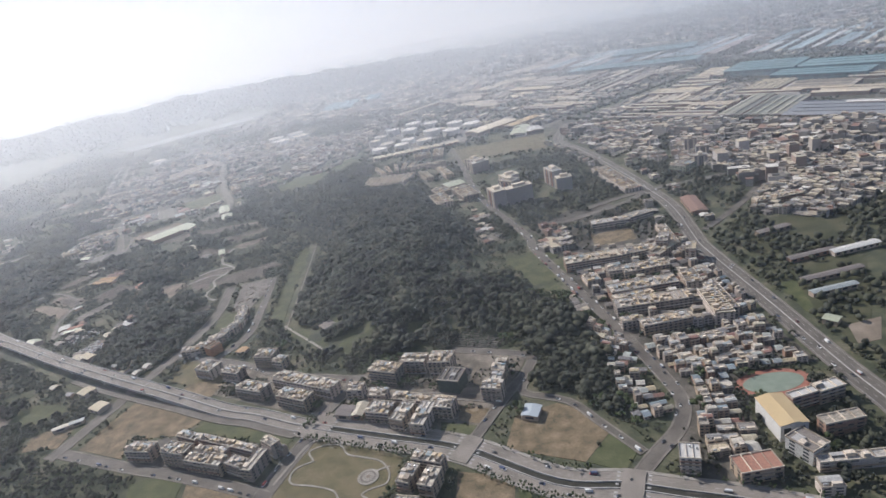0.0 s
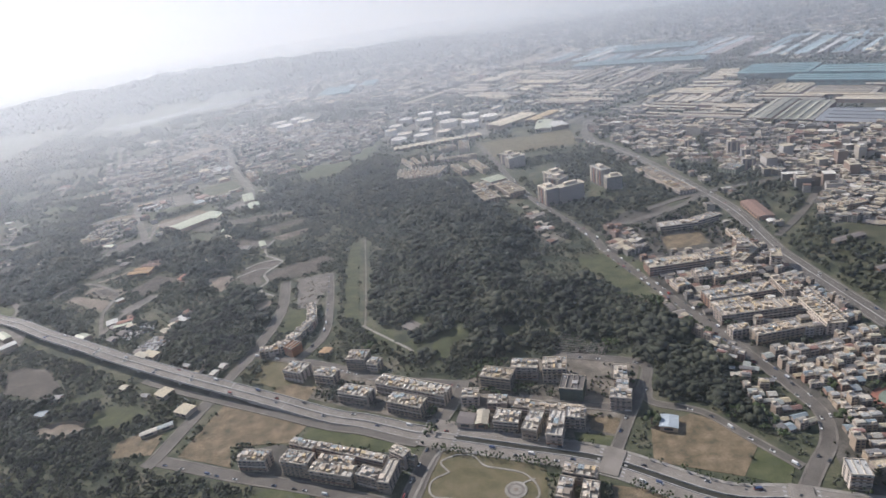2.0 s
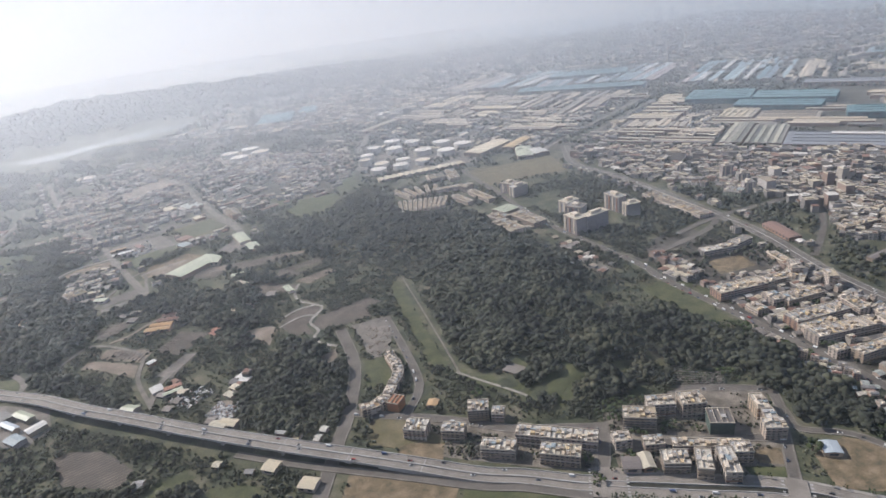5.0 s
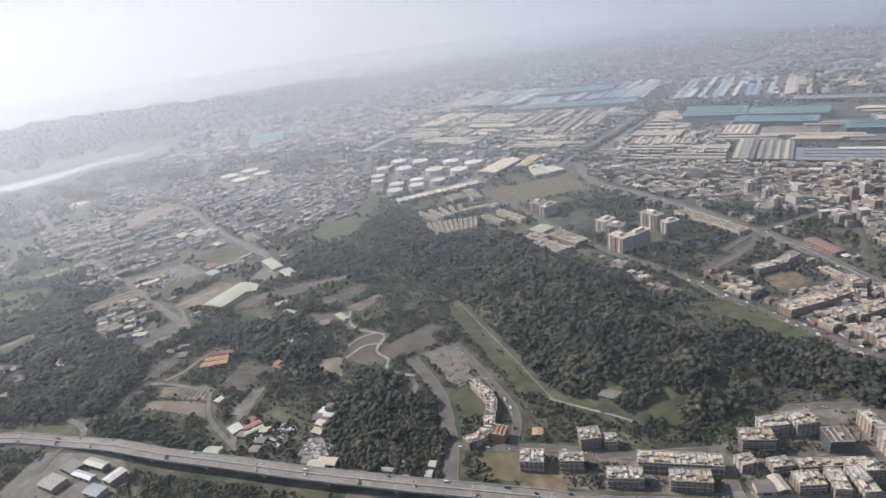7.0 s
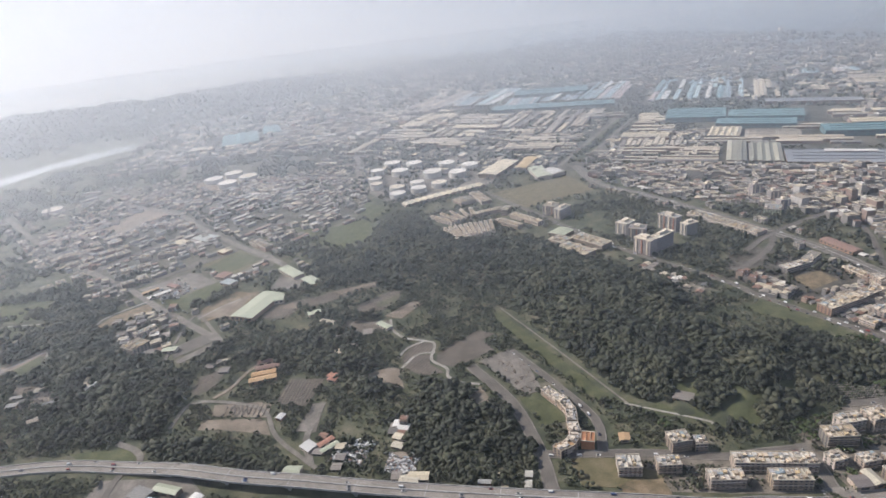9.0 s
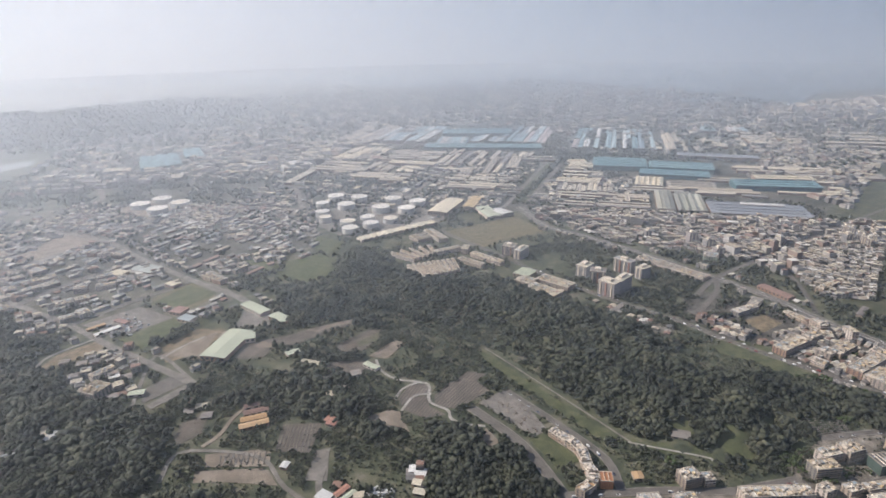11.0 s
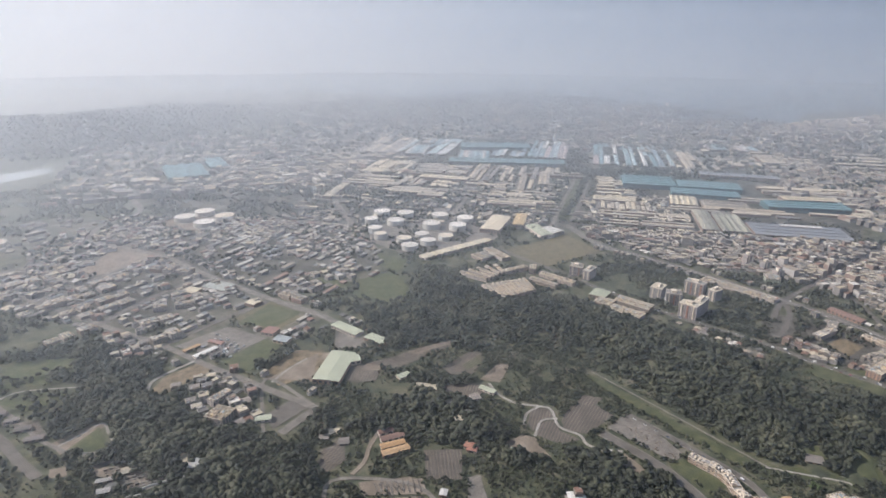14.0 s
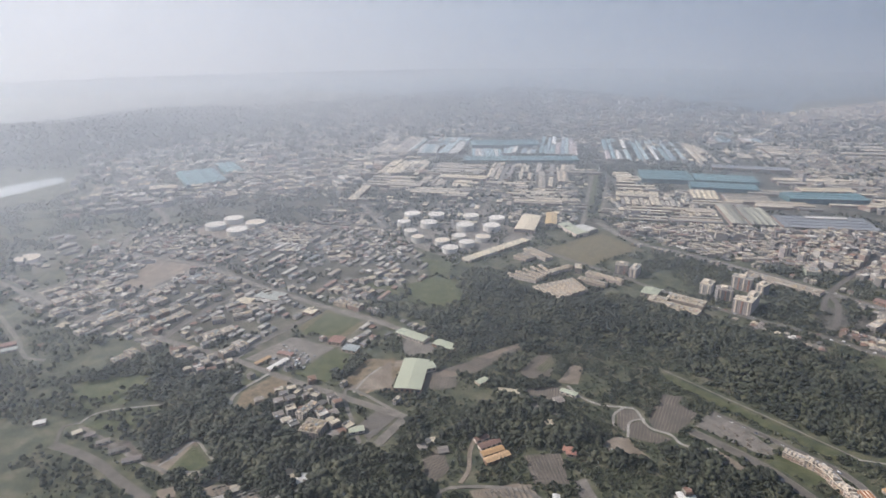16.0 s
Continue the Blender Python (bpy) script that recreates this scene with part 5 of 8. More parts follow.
roadside(R_1, 3.3, 11, "houses along the country road", 0.6)
roadside(R_2, 3.8, 12, "houses along the country road", 0.6)
roadside([(-481.5, 796.7), (-439.1, 834.0), (-363.3, 875.5)], 2.5, 13, "houses along the lane", 0.5)
# terraces between the country roads
for k, q in enumerate(([(-545.8, 848.5), (-485.8, 878.0), (-486.0, 890.1)], [(-522.6, 859.6), (-456.8, 883.2), (-456.5, 895.8)], [(-511.7, 829.6), (-445.2, 857.3), (-444.8, 869.2)], [(-496.4, 815.9), (-442.0, 834.8), (-441.5, 846.1)], [(-558.6, 938.9), (-508.2, 954.0), (-508.9, 966.4)], [(-525.5, 769.8), (-484.6, 784.5), (-485.3, 795.9)], [(-494.4, 892.7), (-437.6, 916.9), (-437.4, 928.9)], [(-448.5, 763.1), (-415.8, 767.7), (-415.1, 779.0)], [(-444.5, 724.2), (-413.9, 731.6), (-414.1, 743.9)], [(-434.2, 798.9), (-394.3, 790.5), (-393.1, 801.1)], [(-315.8, 770.2), (-299.7, 736.5), (-290.7, 743.5)], [(-421.1, 919.6), (-383.4, 882.2), (-378.2, 899.2)])):
    ta, tb, tc = (Vector(p) for p in q)
    cuts = max(2, round((tb - ta).length / 17))
    for j in range(cuts):
        u0, u1 = j / cuts, (j + (0.62, 0.9, 0.78)[(j + k) % 3]) / cuts
        pa, pb = ta.lerp(tb, u0), ta.lerp(tb, u1)
        block([tuple(pa), tuple(pb), tuple(pb + (tc - tb) * (0.9, 1.15, 0.75)[(2 * j + k) % 3])], (3.2, 4.6, 3.5)[(j + k) % 3] if k < 7 else 5, "low terrace of village houses in bleached concrete", 400 + 10 * k + j, "village_terrace", roof=M_GREYROOF, group="village terraces")
block([(-432.1, 581.1), (-422.1, 569.0), (-417.0, 587.3)], 6, "cluttered white corner block beside the wood", 420, "apartment_block")
block([(-422.1, 597.6), (-405.5, 605.2), (-405.7, 613.0)], 5, "pale apartment row beside the wood", 421, "apartment_block")
quarter([(-450.6, 663.9), (-389.6, 646.4), (-387.7, 568.4), (-427.2, 560.7)], 14, "houses at the road end", 0.5, lot=(8, 8))
quarter([(-481.4, 764.8), (-450.4, 769.0), (-436.9, 708.6), (-479.2, 710.4)], 15, "village houses", 0.3, lot=(7, 7))
quarter([(-422.7, 877.1), (-326.8, 889.8), (-320.7, 803.5), (-409.4, 798.4)], 16, "village houses", 0.55, lot=(9, 9), jitter=0.3)
quarter([(-320.7, 803.5), (-206.3, 825.6), (-182.7, 785.6), (-287.0, 761.0)], 17, "village houses", 0.6, lot=(9, 9), jitter=0.3)
quarter([(-597.7, 1003.2), (-503.5, 1040.8), (-484.2, 921.4), (-554.6, 857.6)], 18, "village houses", 0.65, lot=(10, 10), jitter=0.3)
# hamlet in the scrub
quarter([(-322.3, 413.4), (-295.0, 392.6), (-289.8, 358.1), (-312.7, 370.3)], 19, "huts in the scrub", 0.78, kinds=(0, 3, 6), lot=(5.5, 6), jitter=0.25)
quarter([(-263.8, 390.1), (-254.6, 384.9), (-266.0, 336.1), (-278.2, 342.5)], 20, "huts in the scrub", 0.3, kinds=(0, 3, 6, 1), lot=(5.5, 6), jitter=0.25)
quarter([(-232.1, 327.4), (-208.1, 312.2), (-212.9, 303.6), (-237.2, 316.4)], 21, "huts beside the expressway", 0.3, kinds=(0, 3, 6), lot=(5.5, 6), jitter=0.25)
quarter([(-510.4, 584.4), (-453.1, 568.3), (-443.3, 521.6), (-489.0, 505.4)], 22, "huts in the scrub", 0.75, kinds=(0, 3, 6), lot=(7, 7), jitter=0.3)
quarter([(-272.2, 312.7), (-241.7, 297.1), (-239.4, 287.5), (-267.3, 297.2)], 23, "huts below the expressway", 0.65, kinds=(0, 3, 6), lot=(6, 6), jitter=0.3)
quarter([(-335.0, 310.9), (-281.5, 305.7), (-275.5, 259.5), (-312.7, 265.3)], 24, "huts below the expressway", 0.93, kinds=(0, 3, 6), lot=(8, 8), jitter=0.3)
quarter([(-378.3, 542.9), (-344.7, 527.1), (-352.6, 501.9), (-374.9, 510.6)], 25, "huts by the ploughed fields", 0.6, kinds=(0, 3, 6), lot=(7, 7), jitter=0.3)
quarter([(-293.2, 524.9), (-233.7, 511.1), (-238.5, 476.9), (-284.4, 484.2)], 26, "huts by the ploughed fields", 0.75, kinds=(0, 3, 6), lot=(8, 8), jitter=0.3)


M_SHEETING = palette("orange_sheeting", [(0.34, 0.15, 0.07), (0.38, 0.18, 0.09)], grain=0.2)
M_BROWN = palette("brown_sheet_roof", [(0.19, 0.12, 0.095), (0.23, 0.15, 0.12)], grain=0.15)


# single halls
for i, (q, m) in enumerate((([(191.5, 310.8), (219.3, 315.2), (222.2, 321.0)], M_WHITE), ([(161.5, 285.6), (194.4, 290.3), (196.4, 294.8)], M_DARKWALL), ([(167.8, 311.3), (195.1, 316.0), (196.9, 320.5)], M_DARKWALL), ([(157.9, 271.4), (181.5, 274.2), (183.2, 278.3)], M_SHED), ([(148.7, 248.2), (152.8, 243.5), (156.8, 247.6)], M_PALEGREEN), ([(170.7, 352.7), (192.1, 357.6), (194.3, 363.0)], M_DARKWALL))):
    shed(q, 2.5, "long low farm shed beyond the avenue" if i else "long low farm shed with a white roof", m, "farm_shed", 0.5, group="farm sheds")
for i, q in enumerate(([(-342.5, 593.4), (-338.0, 587.4), (-334.1, 592.1)], [(-238.4, 512.6), (-233.4, 499.7), (-228.9, 502.6)], [(-289.3, 459.4), (-285.0, 451.6), (-280.0, 454.8)], [(-280.5, 540.5), (-268.1, 527.7), (-263.1, 532.4)], [(-284.9, 557.5), (-274.1, 557.9), (-272.5, 564.3)], [(-328.3, 429.0), (-325.3, 425.9), (-322.0, 430.1)], [(-263.9, 384.3), (-259.6, 381.5), (-255.3, 385.7)])):
    shed(q, 2, "small hut with a weathered sheet roof", (M_WHITE, M_PALEGREEN, M_TERRA, M_SHED, M_PALEGREEN, M_WHITE, M_WHITE)[i], "hut", 0.4, group="huts among the fields")
shed([(-107.0, 325.9), (-99.6, 317.4), (-92.8, 323.5)], 2, "low pavilion with a dark roof in a clearing", M_DARKWALL, "pavilion", 0.8, category="pavilion")
shed([(-346.7, 590.9), (-330.2, 576.1), (-292.4, 605.5)], 4, "large hall under a pale green sheet-metal roof", M_PALEGREEN, "warehouse", 0.8, category="warehouse")
shed([(-313.1, 600.8), (-300.7, 597.6), (-291.8, 606.3)], 4, "annexe under a pale green sheet-metal roof", M_PALEGREEN, "warehouse", 0.5, category="warehouse")
shed([(-295.6, 674.7), (-284.7, 643.6), (-275.2, 650.3)], 3, "pale workshop hall beside the lane", M_PALEGREEN, "workshop", 0.6)
shed([(-279.3, 635.7), (-271.7, 614.8), (-262.2, 620.8)], 3, "pale workshop hall beside the lane", M_PALEGREEN, "workshop", 0.6)
for i, q in enumerate(([(-338.2, 485.4), (-321.5, 482.5), (-320.6, 487.6)], [(-340.6, 478.4), (-321.8, 475.7), (-321.0, 481.0)], [(-332.3, 500.6), (-322.1, 499.0), (-321.5, 503.2)], [(-334.6, 492.4), (-318.3, 489.9), (-317.5, 495.0)])):
    shed(q, 2.5, ("long barn with a faded orange sheet-metal roof" if i < 2 else "long barn with a rusty brown sheet-metal roof"), M_ORANGE if i < 2 else M_BROWN, "barn", 0.7, group="orange barns")
shed([(-331.9, 372.6), (-323.3, 368.1), (-320.1, 376.1)], 2.5, "arched hall with a pale green roof", M_PALEGREEN, "shed", 1.4)
shed([(-318.4, 394.1), (-314.6, 386.7), (-309.4, 392.0)], 2, "small hut with a pale sheet roof", M_WHITE, "shed", 0.4)
shed([(-274.8, 337.9), (-266.2, 332.4), (-263.8, 337.5)], 2.5, "hut under a cream sheet roof", M_CREAM, "shed", 0.5)
for i, q in enumerate(([(-412.2, 398.7), (-404.0, 390.1), (-399.1, 397.0)], [(-403.3, 388.7), (-391.5, 378.6), (-388.9, 381.6)], [(-399.2, 396.7), (-387.0, 386.4), (-383.2, 390.1)], [(-420.9, 388.0), (-411.2, 379.1), (-405.3, 386.6)], [(-384.2, 375.9), (-379.7, 371.1), (-372.6, 378.6)], [(-393.1, 369.4), (-384.4, 362.0), (-379.7, 367.5)])):
    shed(q, 3, ("workshop with a grey sheet roof", "workshop with a pale blue-grey sheet roof", "workshop with a pale green sheet roof", "workshop with a grey sheet roof", "long narrow workshop with a white roof", "workshop with a weathered sheet roof")[i], (M_GREYROOF, M_PALEBLUE, M_PALEGREEN, M_GREYROOF, M_WHITE, M_SHED)[i], "workshop", 0.6, group="workshops beside the expressway")
shed([(-225.0, 272.5), (-217.5, 268.5), (-217.7, 276.7)], 2.5, "hut under a cream tiled roof", M_CREAM, "shed", 0.5)
shed([(-243.0, 291.4), (-236.5, 287.4), (-236.8, 296.1)], 2.5, "hut under a cream sheet roof", M_CREAM, "shed", 0.5)
for i, q in enumerate(([(-589.2, 706.7), (-581.4, 705.3), (-581.8, 710.8)], [(-566.1, 676.4), (-559.7, 676.6), (-560.3, 681.2)], [(-608.8, 864.6), (-596.5, 863.8), (-596.8, 870.7)], [(-608.8, 853.1), (-595.9, 851.5), (-596.2, 858.3)])):
    shed(q, 2, "low shed with a pale sheet roof beside the lane", (M_WHITE, M_CREAM, M_SHED, M_SHED)[i], "shed", 0.4, group="pale sheds by the cemetery")
for i, q in enumerate(([(-559.8, 668.0), (-552.7, 666.9), (-553.0, 671.1)], [(-553.4, 654.2), (-544.6, 653.3), (-544.8, 657.3)], [(-547.6, 638.2), (-537.2, 636.6), (-537.5, 641.4)], [(-541.8, 622.0), (-529.9, 619.2), (-530.1, 624.3)])):
    shed(q, 2, "dark low columbarium row with a ridge roof", M_DARKWALL, "memorial_hall", 0.5, category="hall", group="dark cemetery rows")
for i, q in enumerate(([(-307.6, 387.2), (-298.1, 390.9), (-298.7, 394.6)], [(-307.3, 381.7), (-296.5, 385.5), (-296.9, 388.5)], [(-269.9, 367.8), (-265.2, 363.1), (-262.9, 367.2)], [(-262.5, 380.5), (-257.6, 376.0), (-254.5, 381.9)], [(-290.2, 454.7), (-285.6, 449.8), (-282.3, 457.9)], [(-267.1, 374.5), (-263.4, 370.8), (-261.3, 375.2)])):
    shed(q, 2, ("long shed with a faded red sheet roof", "long shed with a pale green sheet roof", "hut with a bright yellow-cream roof", "hut with a pale sheet roof", "small red-roofed house among trees", "hut with a cream sheet roof")[i], (M_TERRA, M_PALEGREEN, M_CREAM, M_WHITE, M_TERRA, M_CREAM)[i], "shed", 0.4, group="sheds by the scrap yards")
shed([(153.3, 441.0), (149.8, 407.5), (160.5, 406.4)], 3, "long hall under a red-brown roof beyond the avenue", M_BROWN, "hall", 1.0, category="hall")
block([(113.1, 560.8), (122.8, 480.1), (136.3, 488.1)], 3, "long low row of shops along the avenue", 561, "shop_row")
block([(-176.1, 317.0), (-170.4, 312.8), (-166.9, 320.0)], 5.5, "unfinished building wrapped in orange sheeting", 563, "apartment_block", wall=M_SHEETING, roof=M_SHEETING, clutter=0, rows=False)
block([(172.1, 518.2), (181.8, 506.1), (195.2, 517.3)], 6, "block wrapped in green netting", 562, "apartment_block", wall=M_PALEGREEN)
shed([(-401.4, 561.7), (-391.1, 557.6), (-389.0, 563.5)], 2.5, "hut with a green sheet roof in a yard", M_PALEGREEN, "hut", 0.5)
for i, q in enumerate(([(-236.1, 256.6), (-229.2, 259.6), (-230.9, 261.9)], [(-228.5, 259.9), (-222.2, 262.6), (-223.9, 265.0)])):
    shed(q, 2, "pale low shed in a row beside the road", M_SHED, "shed", 0.35, group="pale shed rows")
shed([(-269.8, 337.6), (-260.2, 332.5), (-261.1, 339.6)], 2.5, "hut under a cream sheet roof", M_CREAM, "shed", 0.5)
for i, q in enumerate(([(-423.8, 695.4), (-409.3, 700.5), (-408.7, 705.0)], [(-417.8, 679.6), (-397.6, 687.3), (-396.9, 692.9)], [(-402.6, 704.4), (-394.1, 692.1), (-391.4, 697.6)])):
    shed(q, 2, "long narrow yard shed with a bright roof", (M_ORANGE, M_WHITE, M_SHED)[i], "shed", 0.4)
shed([(-356.9, 695.2), (-348.8, 685.5), (-341.3, 696.3)], 3, "small pale-roofed farm shed in a yard", M_SHED, "shed", 0.4)
shed([(-352.2, 674.9), (-343.6, 663.7), (-337.1, 671.9)], 3, "small pale-roofed farm shed in a yard", M_SHED, "shed", 0.4)
shed([(-401.3, 834.4), (-390.3, 821.3), (-382.7, 833.5)], 3, "low cream-roofed hall in the village", M_CREAM, "shed", 0.4)
shed([(-379.2, 836.4), (-362.7, 811.9), (-350.1, 828.5)], 3, "grey-roofed hall in the village", M_SHED, "shed", 0.4)
shed([(-351.2, 769.5), (-345.3, 758.7), (-337.5, 767.9)], 3, "cream-roofed hall beside the road", M_CREAM, "shed", 0.4)


for i, q in enumerate(([(-449.7, 538.7), (-443.8, 532.7), (-440.0, 536.6)], [(-489.3, 523.3), (-482.2, 521.9), (-481.4, 525.7)], [(-504.8, 539.5), (-496.9, 537.6), (-495.9, 542.0)], [(-503.7, 550.4), (-493.5, 548.3), (-492.9, 551.4)])):
    shed(q, 2, "small white house at the end of the cemetery wall" if i == 0 else "low pale tomb row with a flat-pitched roof", M_WHITE if i == 0 else M_GREYROOF, "house" if i == 0 else "tomb_row", 0.4, category="house" if i == 0 else "tomb", group="buildings of the old cemetery")
cw = ribbon(Build(), smooth([(-489.7, 527.4), (-477.9, 532.1), (-464.4, 530.8), (-444.2, 527.7)]), 0.6, z=1.3, thick=1.6)
solid("cemetery_wall", cw, M_WHITE, "long white-washed cemetery wall", "wall", kind="structure")


# ---- heaps and stones past counting ----
def strew(name, quad, count, size, mat, label, seed, rows=0):
    """Small blocks laid over a patch, in rows or at random."""
    rng = random.Random(seed)
    b = Build()
    for k in range(count):
        if rows:
            u, v = ((k % rows) + 0.5) / rows, (k // rows + 0.5) / max(1, count // rows)
        else:
            u, v = rng.random(), rng.random()
        p = quad_at(quad, u, v)
        s = rng.uniform(*size)
        b.box(-s, s, -s * 0.55, s * 0.55, -0.1, s * rng.uniform(0.5, 1.1), pose(p.x, p.y, 0.1, 0, 0, rng.uniform(-8, 8) if rows else rng.uniform(0, 180)))
    tagged(solid(name, b, mat, label, "clutter"), kind="stuff")


M_SCRAP = palette("scrap", [(0.50, 0.50, 0.48), (0.34, 0.34, 0.33), (0.58, 0.57, 0.54), (0.20, 0.20, 0.20), (0.24, 0.15, 0.11), (0.44, 0.43, 0.41), (0.12, 0.12, 0.12), (0.22, 0.25, 0.28)], islands=True)
strew("scrap_heap", [(-302.8, 375.4), (-284.8, 384.7), (-275.6, 377.1), (-289.9, 361.9)], 260, (0.4, 1.0), M_SCRAP, "heap of scrapped cars and sheet metal", 1)
strew("scrap_heap", [(-276.4, 350.0), (-260.6, 359.4), (-257.2, 352.2), (-269.7, 344.0)], 120, (0.4, 1.0), M_SCRAP, "heap of scrap beside the huts", 2)
strew("scrap_heap", [(-305.6, 375.5), (-297.1, 384.1), (-279.5, 379.5), (-285.9, 372.1)], 260, (0.4, 0.9), M_SCRAP, "heap of scrapped white cars and sheet metal", 8)
strew("scrap_heap", [(-278.8, 352.3), (-272.1, 363.7), (-263.0, 355.2), (-262.6, 343.7)], 140, (0.4, 0.9), M_SCRAP, "heaps of scrap in a yard", 9)
strew("grave_stones", [(-496.0, 533.9), (-447.2, 533.1), (-449.4, 559.0), (-499.1, 564.5)], 150, (0.6, 1.3), M_YARD, "pale old grave terraces among trees", 10, rows=15)
strew("grave_stones", [(-359.5, 453.9), (-357.4, 461.5), (-343.0, 456.2), (-343.2, 445.5)], 90, (0.3, 0.5), M_YARD, "rows of small grey grave stones", 11, rows=15)
strew("grave_stones", [(-358.5, 451.6), (-353.4, 460.8), (-329.8, 448.2), (-333.8, 437.5)], 120, (0.4, 0.6), M_YARD, "rows of small grey grave stones", 3, rows=15)
strew("grave_stones", [(-324.7, 448.1), (-314.2, 467.8), (-295.1, 457.0), (-307.5, 437.0)], 80, (0.4, 0.6), M_YARD, "rows of small grey grave stones", 4, rows=10)
strew("grave_stones", [(-29.3, 281.7), (-1.5, 270.8), (4.1, 282.6), (-18.2, 298.0)], 160, (0.4, 0.8), M_YARD, "terraced graves on the cleared slope", 5, rows=20)
strew("parked_lorries", [(-411.0, 696.3), (-392.0, 665.3), (-374.2, 682.1), (-392.3, 718.0)], 46, (0.8, 1.6), M_SCRAP, "lorries and crates in the gravel yard", 6)
strew("building_materials", [(-179.5, 418.3), (-162.8, 408.4), (-168.8, 374.8), (-179.4, 374.1)], 60, (0.3, 0.8), M_EARTH, "stacked building materials on stripped land", 7)


# ---- housing estate, towers and school beyond the wooded hill ----
M_TOWERWALL = palette("grey_tower_wall", [(0.30, 0.285, 0.27), (0.36, 0.34, 0.32), (0.26, 0.245, 0.235), (0.34, 0.30, 0.28)], grain=0.15)


def tower(pts, h, label, seed):
    a, turn, w, d = rect(pts)
    at = tuple((pose(a.x, a.y, 0, 0, 0, turn) @ Vector((w / 2, d / 2, 0))).to_2d())
    t = thing("apartment_tower", at, turn, label, "tower", "apartment towers")
    rng = random.Random(seed)
    part("wall", Build().box(-w / 2, w / 2, -d / 2, d / 2, -0.4, h), M_TOWERWALL, t)
    part("roof", Build().box(-w / 2 - 0.2, w / 2 + 0.2, -d / 2 - 0.2, d / 2 + 0.2, h, h + 0.3), M_ROOF, t)
    part("parapet", Build().box(-w / 2 - 0.2, w / 2 + 0.2, -d / 2 - 0.2, -d / 2, h + 0.3, h + 0.9).box(-w / 2 - 0.2, w / 2 + 0.2, d / 2, d / 2 + 0.2, h + 0.3, h + 0.9), M_ROOFTRIM, t)
    part("lift_house", Build().box(-w * 0.2, w * 0.15, -d * 0.2, d * 0.3, h + 0.3, h + 2.6), M_ROOFTRIM, t)
    n = int(h / STOREY)
    for s in range(n):
        b = Build()
        for i in range(int(w / 1.8)):
            x = -w / 2 + 0.5 + i * 1.8
            b.box(x, x + 0.95, -d / 2 - 0.06, -d / 2 + 0.1, s * STOREY + 0.5, s * STOREY + 1.25)
            b.box(x, x + 0.95, d / 2 - 0.1, d / 2 + 0.06, s * STOREY + 0.5, s * STOREY + 1.25)
        for i in range(int(d / 2.2)):
            y = -d / 2 + 0.6 + i * 2.2
            b.box(-w / 2 - 0.06, -w / 2 + 0.1, y, y + 0.9, s * STOREY + 0.5, s * STOREY + 1.25)
        tagged(part("glazing", b, M_GLASS, t), kind="stuff")
    k = max(2, int(w / 5))
    for i in range(k):
        x = -w / 2 + (i + 0.5) * w / k
        part("balcony_column", Build().box(x - 0.7, x + 0.7, -d / 2 - 0.7, -d / 2 - 0.07, 1.2, h - 0.6), M_TERRA if i % 2 and w > 14 else M_ROOFTRIM, t)
    mark(footprint(a, turn, w, d, 2.0))


L = "tall grey apartment tower with stacked balconies"
for i, (q, h) in enumerate((([(-3.7, 654.8), (4.8, 643.1), (15.5, 650.5)], 11), ([(0.0, 637.7), (3.3, 629.4), (21.5, 636.5)], 11), ([(11.4, 515.5), (16.2, 498.4), (27.0, 501.4)], 15), ([(25.2, 510.6), (27.8, 501.6), (51.0, 508.0)], 14), ([(67.3, 550.4), (72.5, 530.4), (81.4, 532.2)], 15), ([(23.6, 539.6), (34.1, 528.0), (43.9, 535.7)], 13), ([(25.6, 562.4), (29.5, 550.9), (44.3, 556.2)], 12), ([(73.1, 525.5), (73.4, 516.4), (87.0, 516.8)], 12))):
    tower(q, h, L, i)
for i in range(10):
    p = Vector((-115.9, 676.8)).lerp(Vector((-64.5, 668.0)), i / 9)
    q = Vector((-119.7, 637.5)).lerp(Vector((-76.3, 635.0)), i / 9)
    e = (q - p).normalized()
    block([tuple(p), tuple(q), tuple(q + Vector((-e.y, e.x)) * 3.6)], 4.2, "row of new white terraced houses on the estate", 500 + i, "terrace_row", roof=M_WHITE if i % 3 == 1 else None, group="white estate rows")
for i in range(5):
    p = Vector((-114.5, 722.0)).lerp(Vector((-66.0, 722.0)), i / 4)
    q = Vector((-101.0, 688.0)).lerp(Vector((-72.5, 694.9)), i / 4)
    e = (q - p).normalized()
    block([tuple(p), tuple(q), tuple(q + Vector((-e.y, e.x)) * 4.5)], 4.2, "row of new pale terraced houses on the estate", 512 + i, "terrace_row", group="pale estate rows")
for i, q in enumerate(([(-68.0, 764.5), (-65.7, 743.9), (-45.0, 746.0)], [(-41.3, 775.7), (-43.5, 732.0), (-30.5, 732.0)], [(-67.8, 693.4), (-35.0, 692.5), (-34.7, 700.5)], [(-42.0, 682.8), (-36.4, 677.2), (-26.2, 687.6)], [(-37.3, 670.2), (-25.9, 626.9), (-17.8, 629.1)], [(-58.0, 664.0), (-47.7, 632.0), (-39.6, 634.6)])):
    block(q, (4, 4, 4.5, 7, 4.5, 4)[i], "pale apartment row on the housing estate", 520 + i, "apartment_block", roof=M_CREAM if i in (3, 4) else None, group="estate blocks")
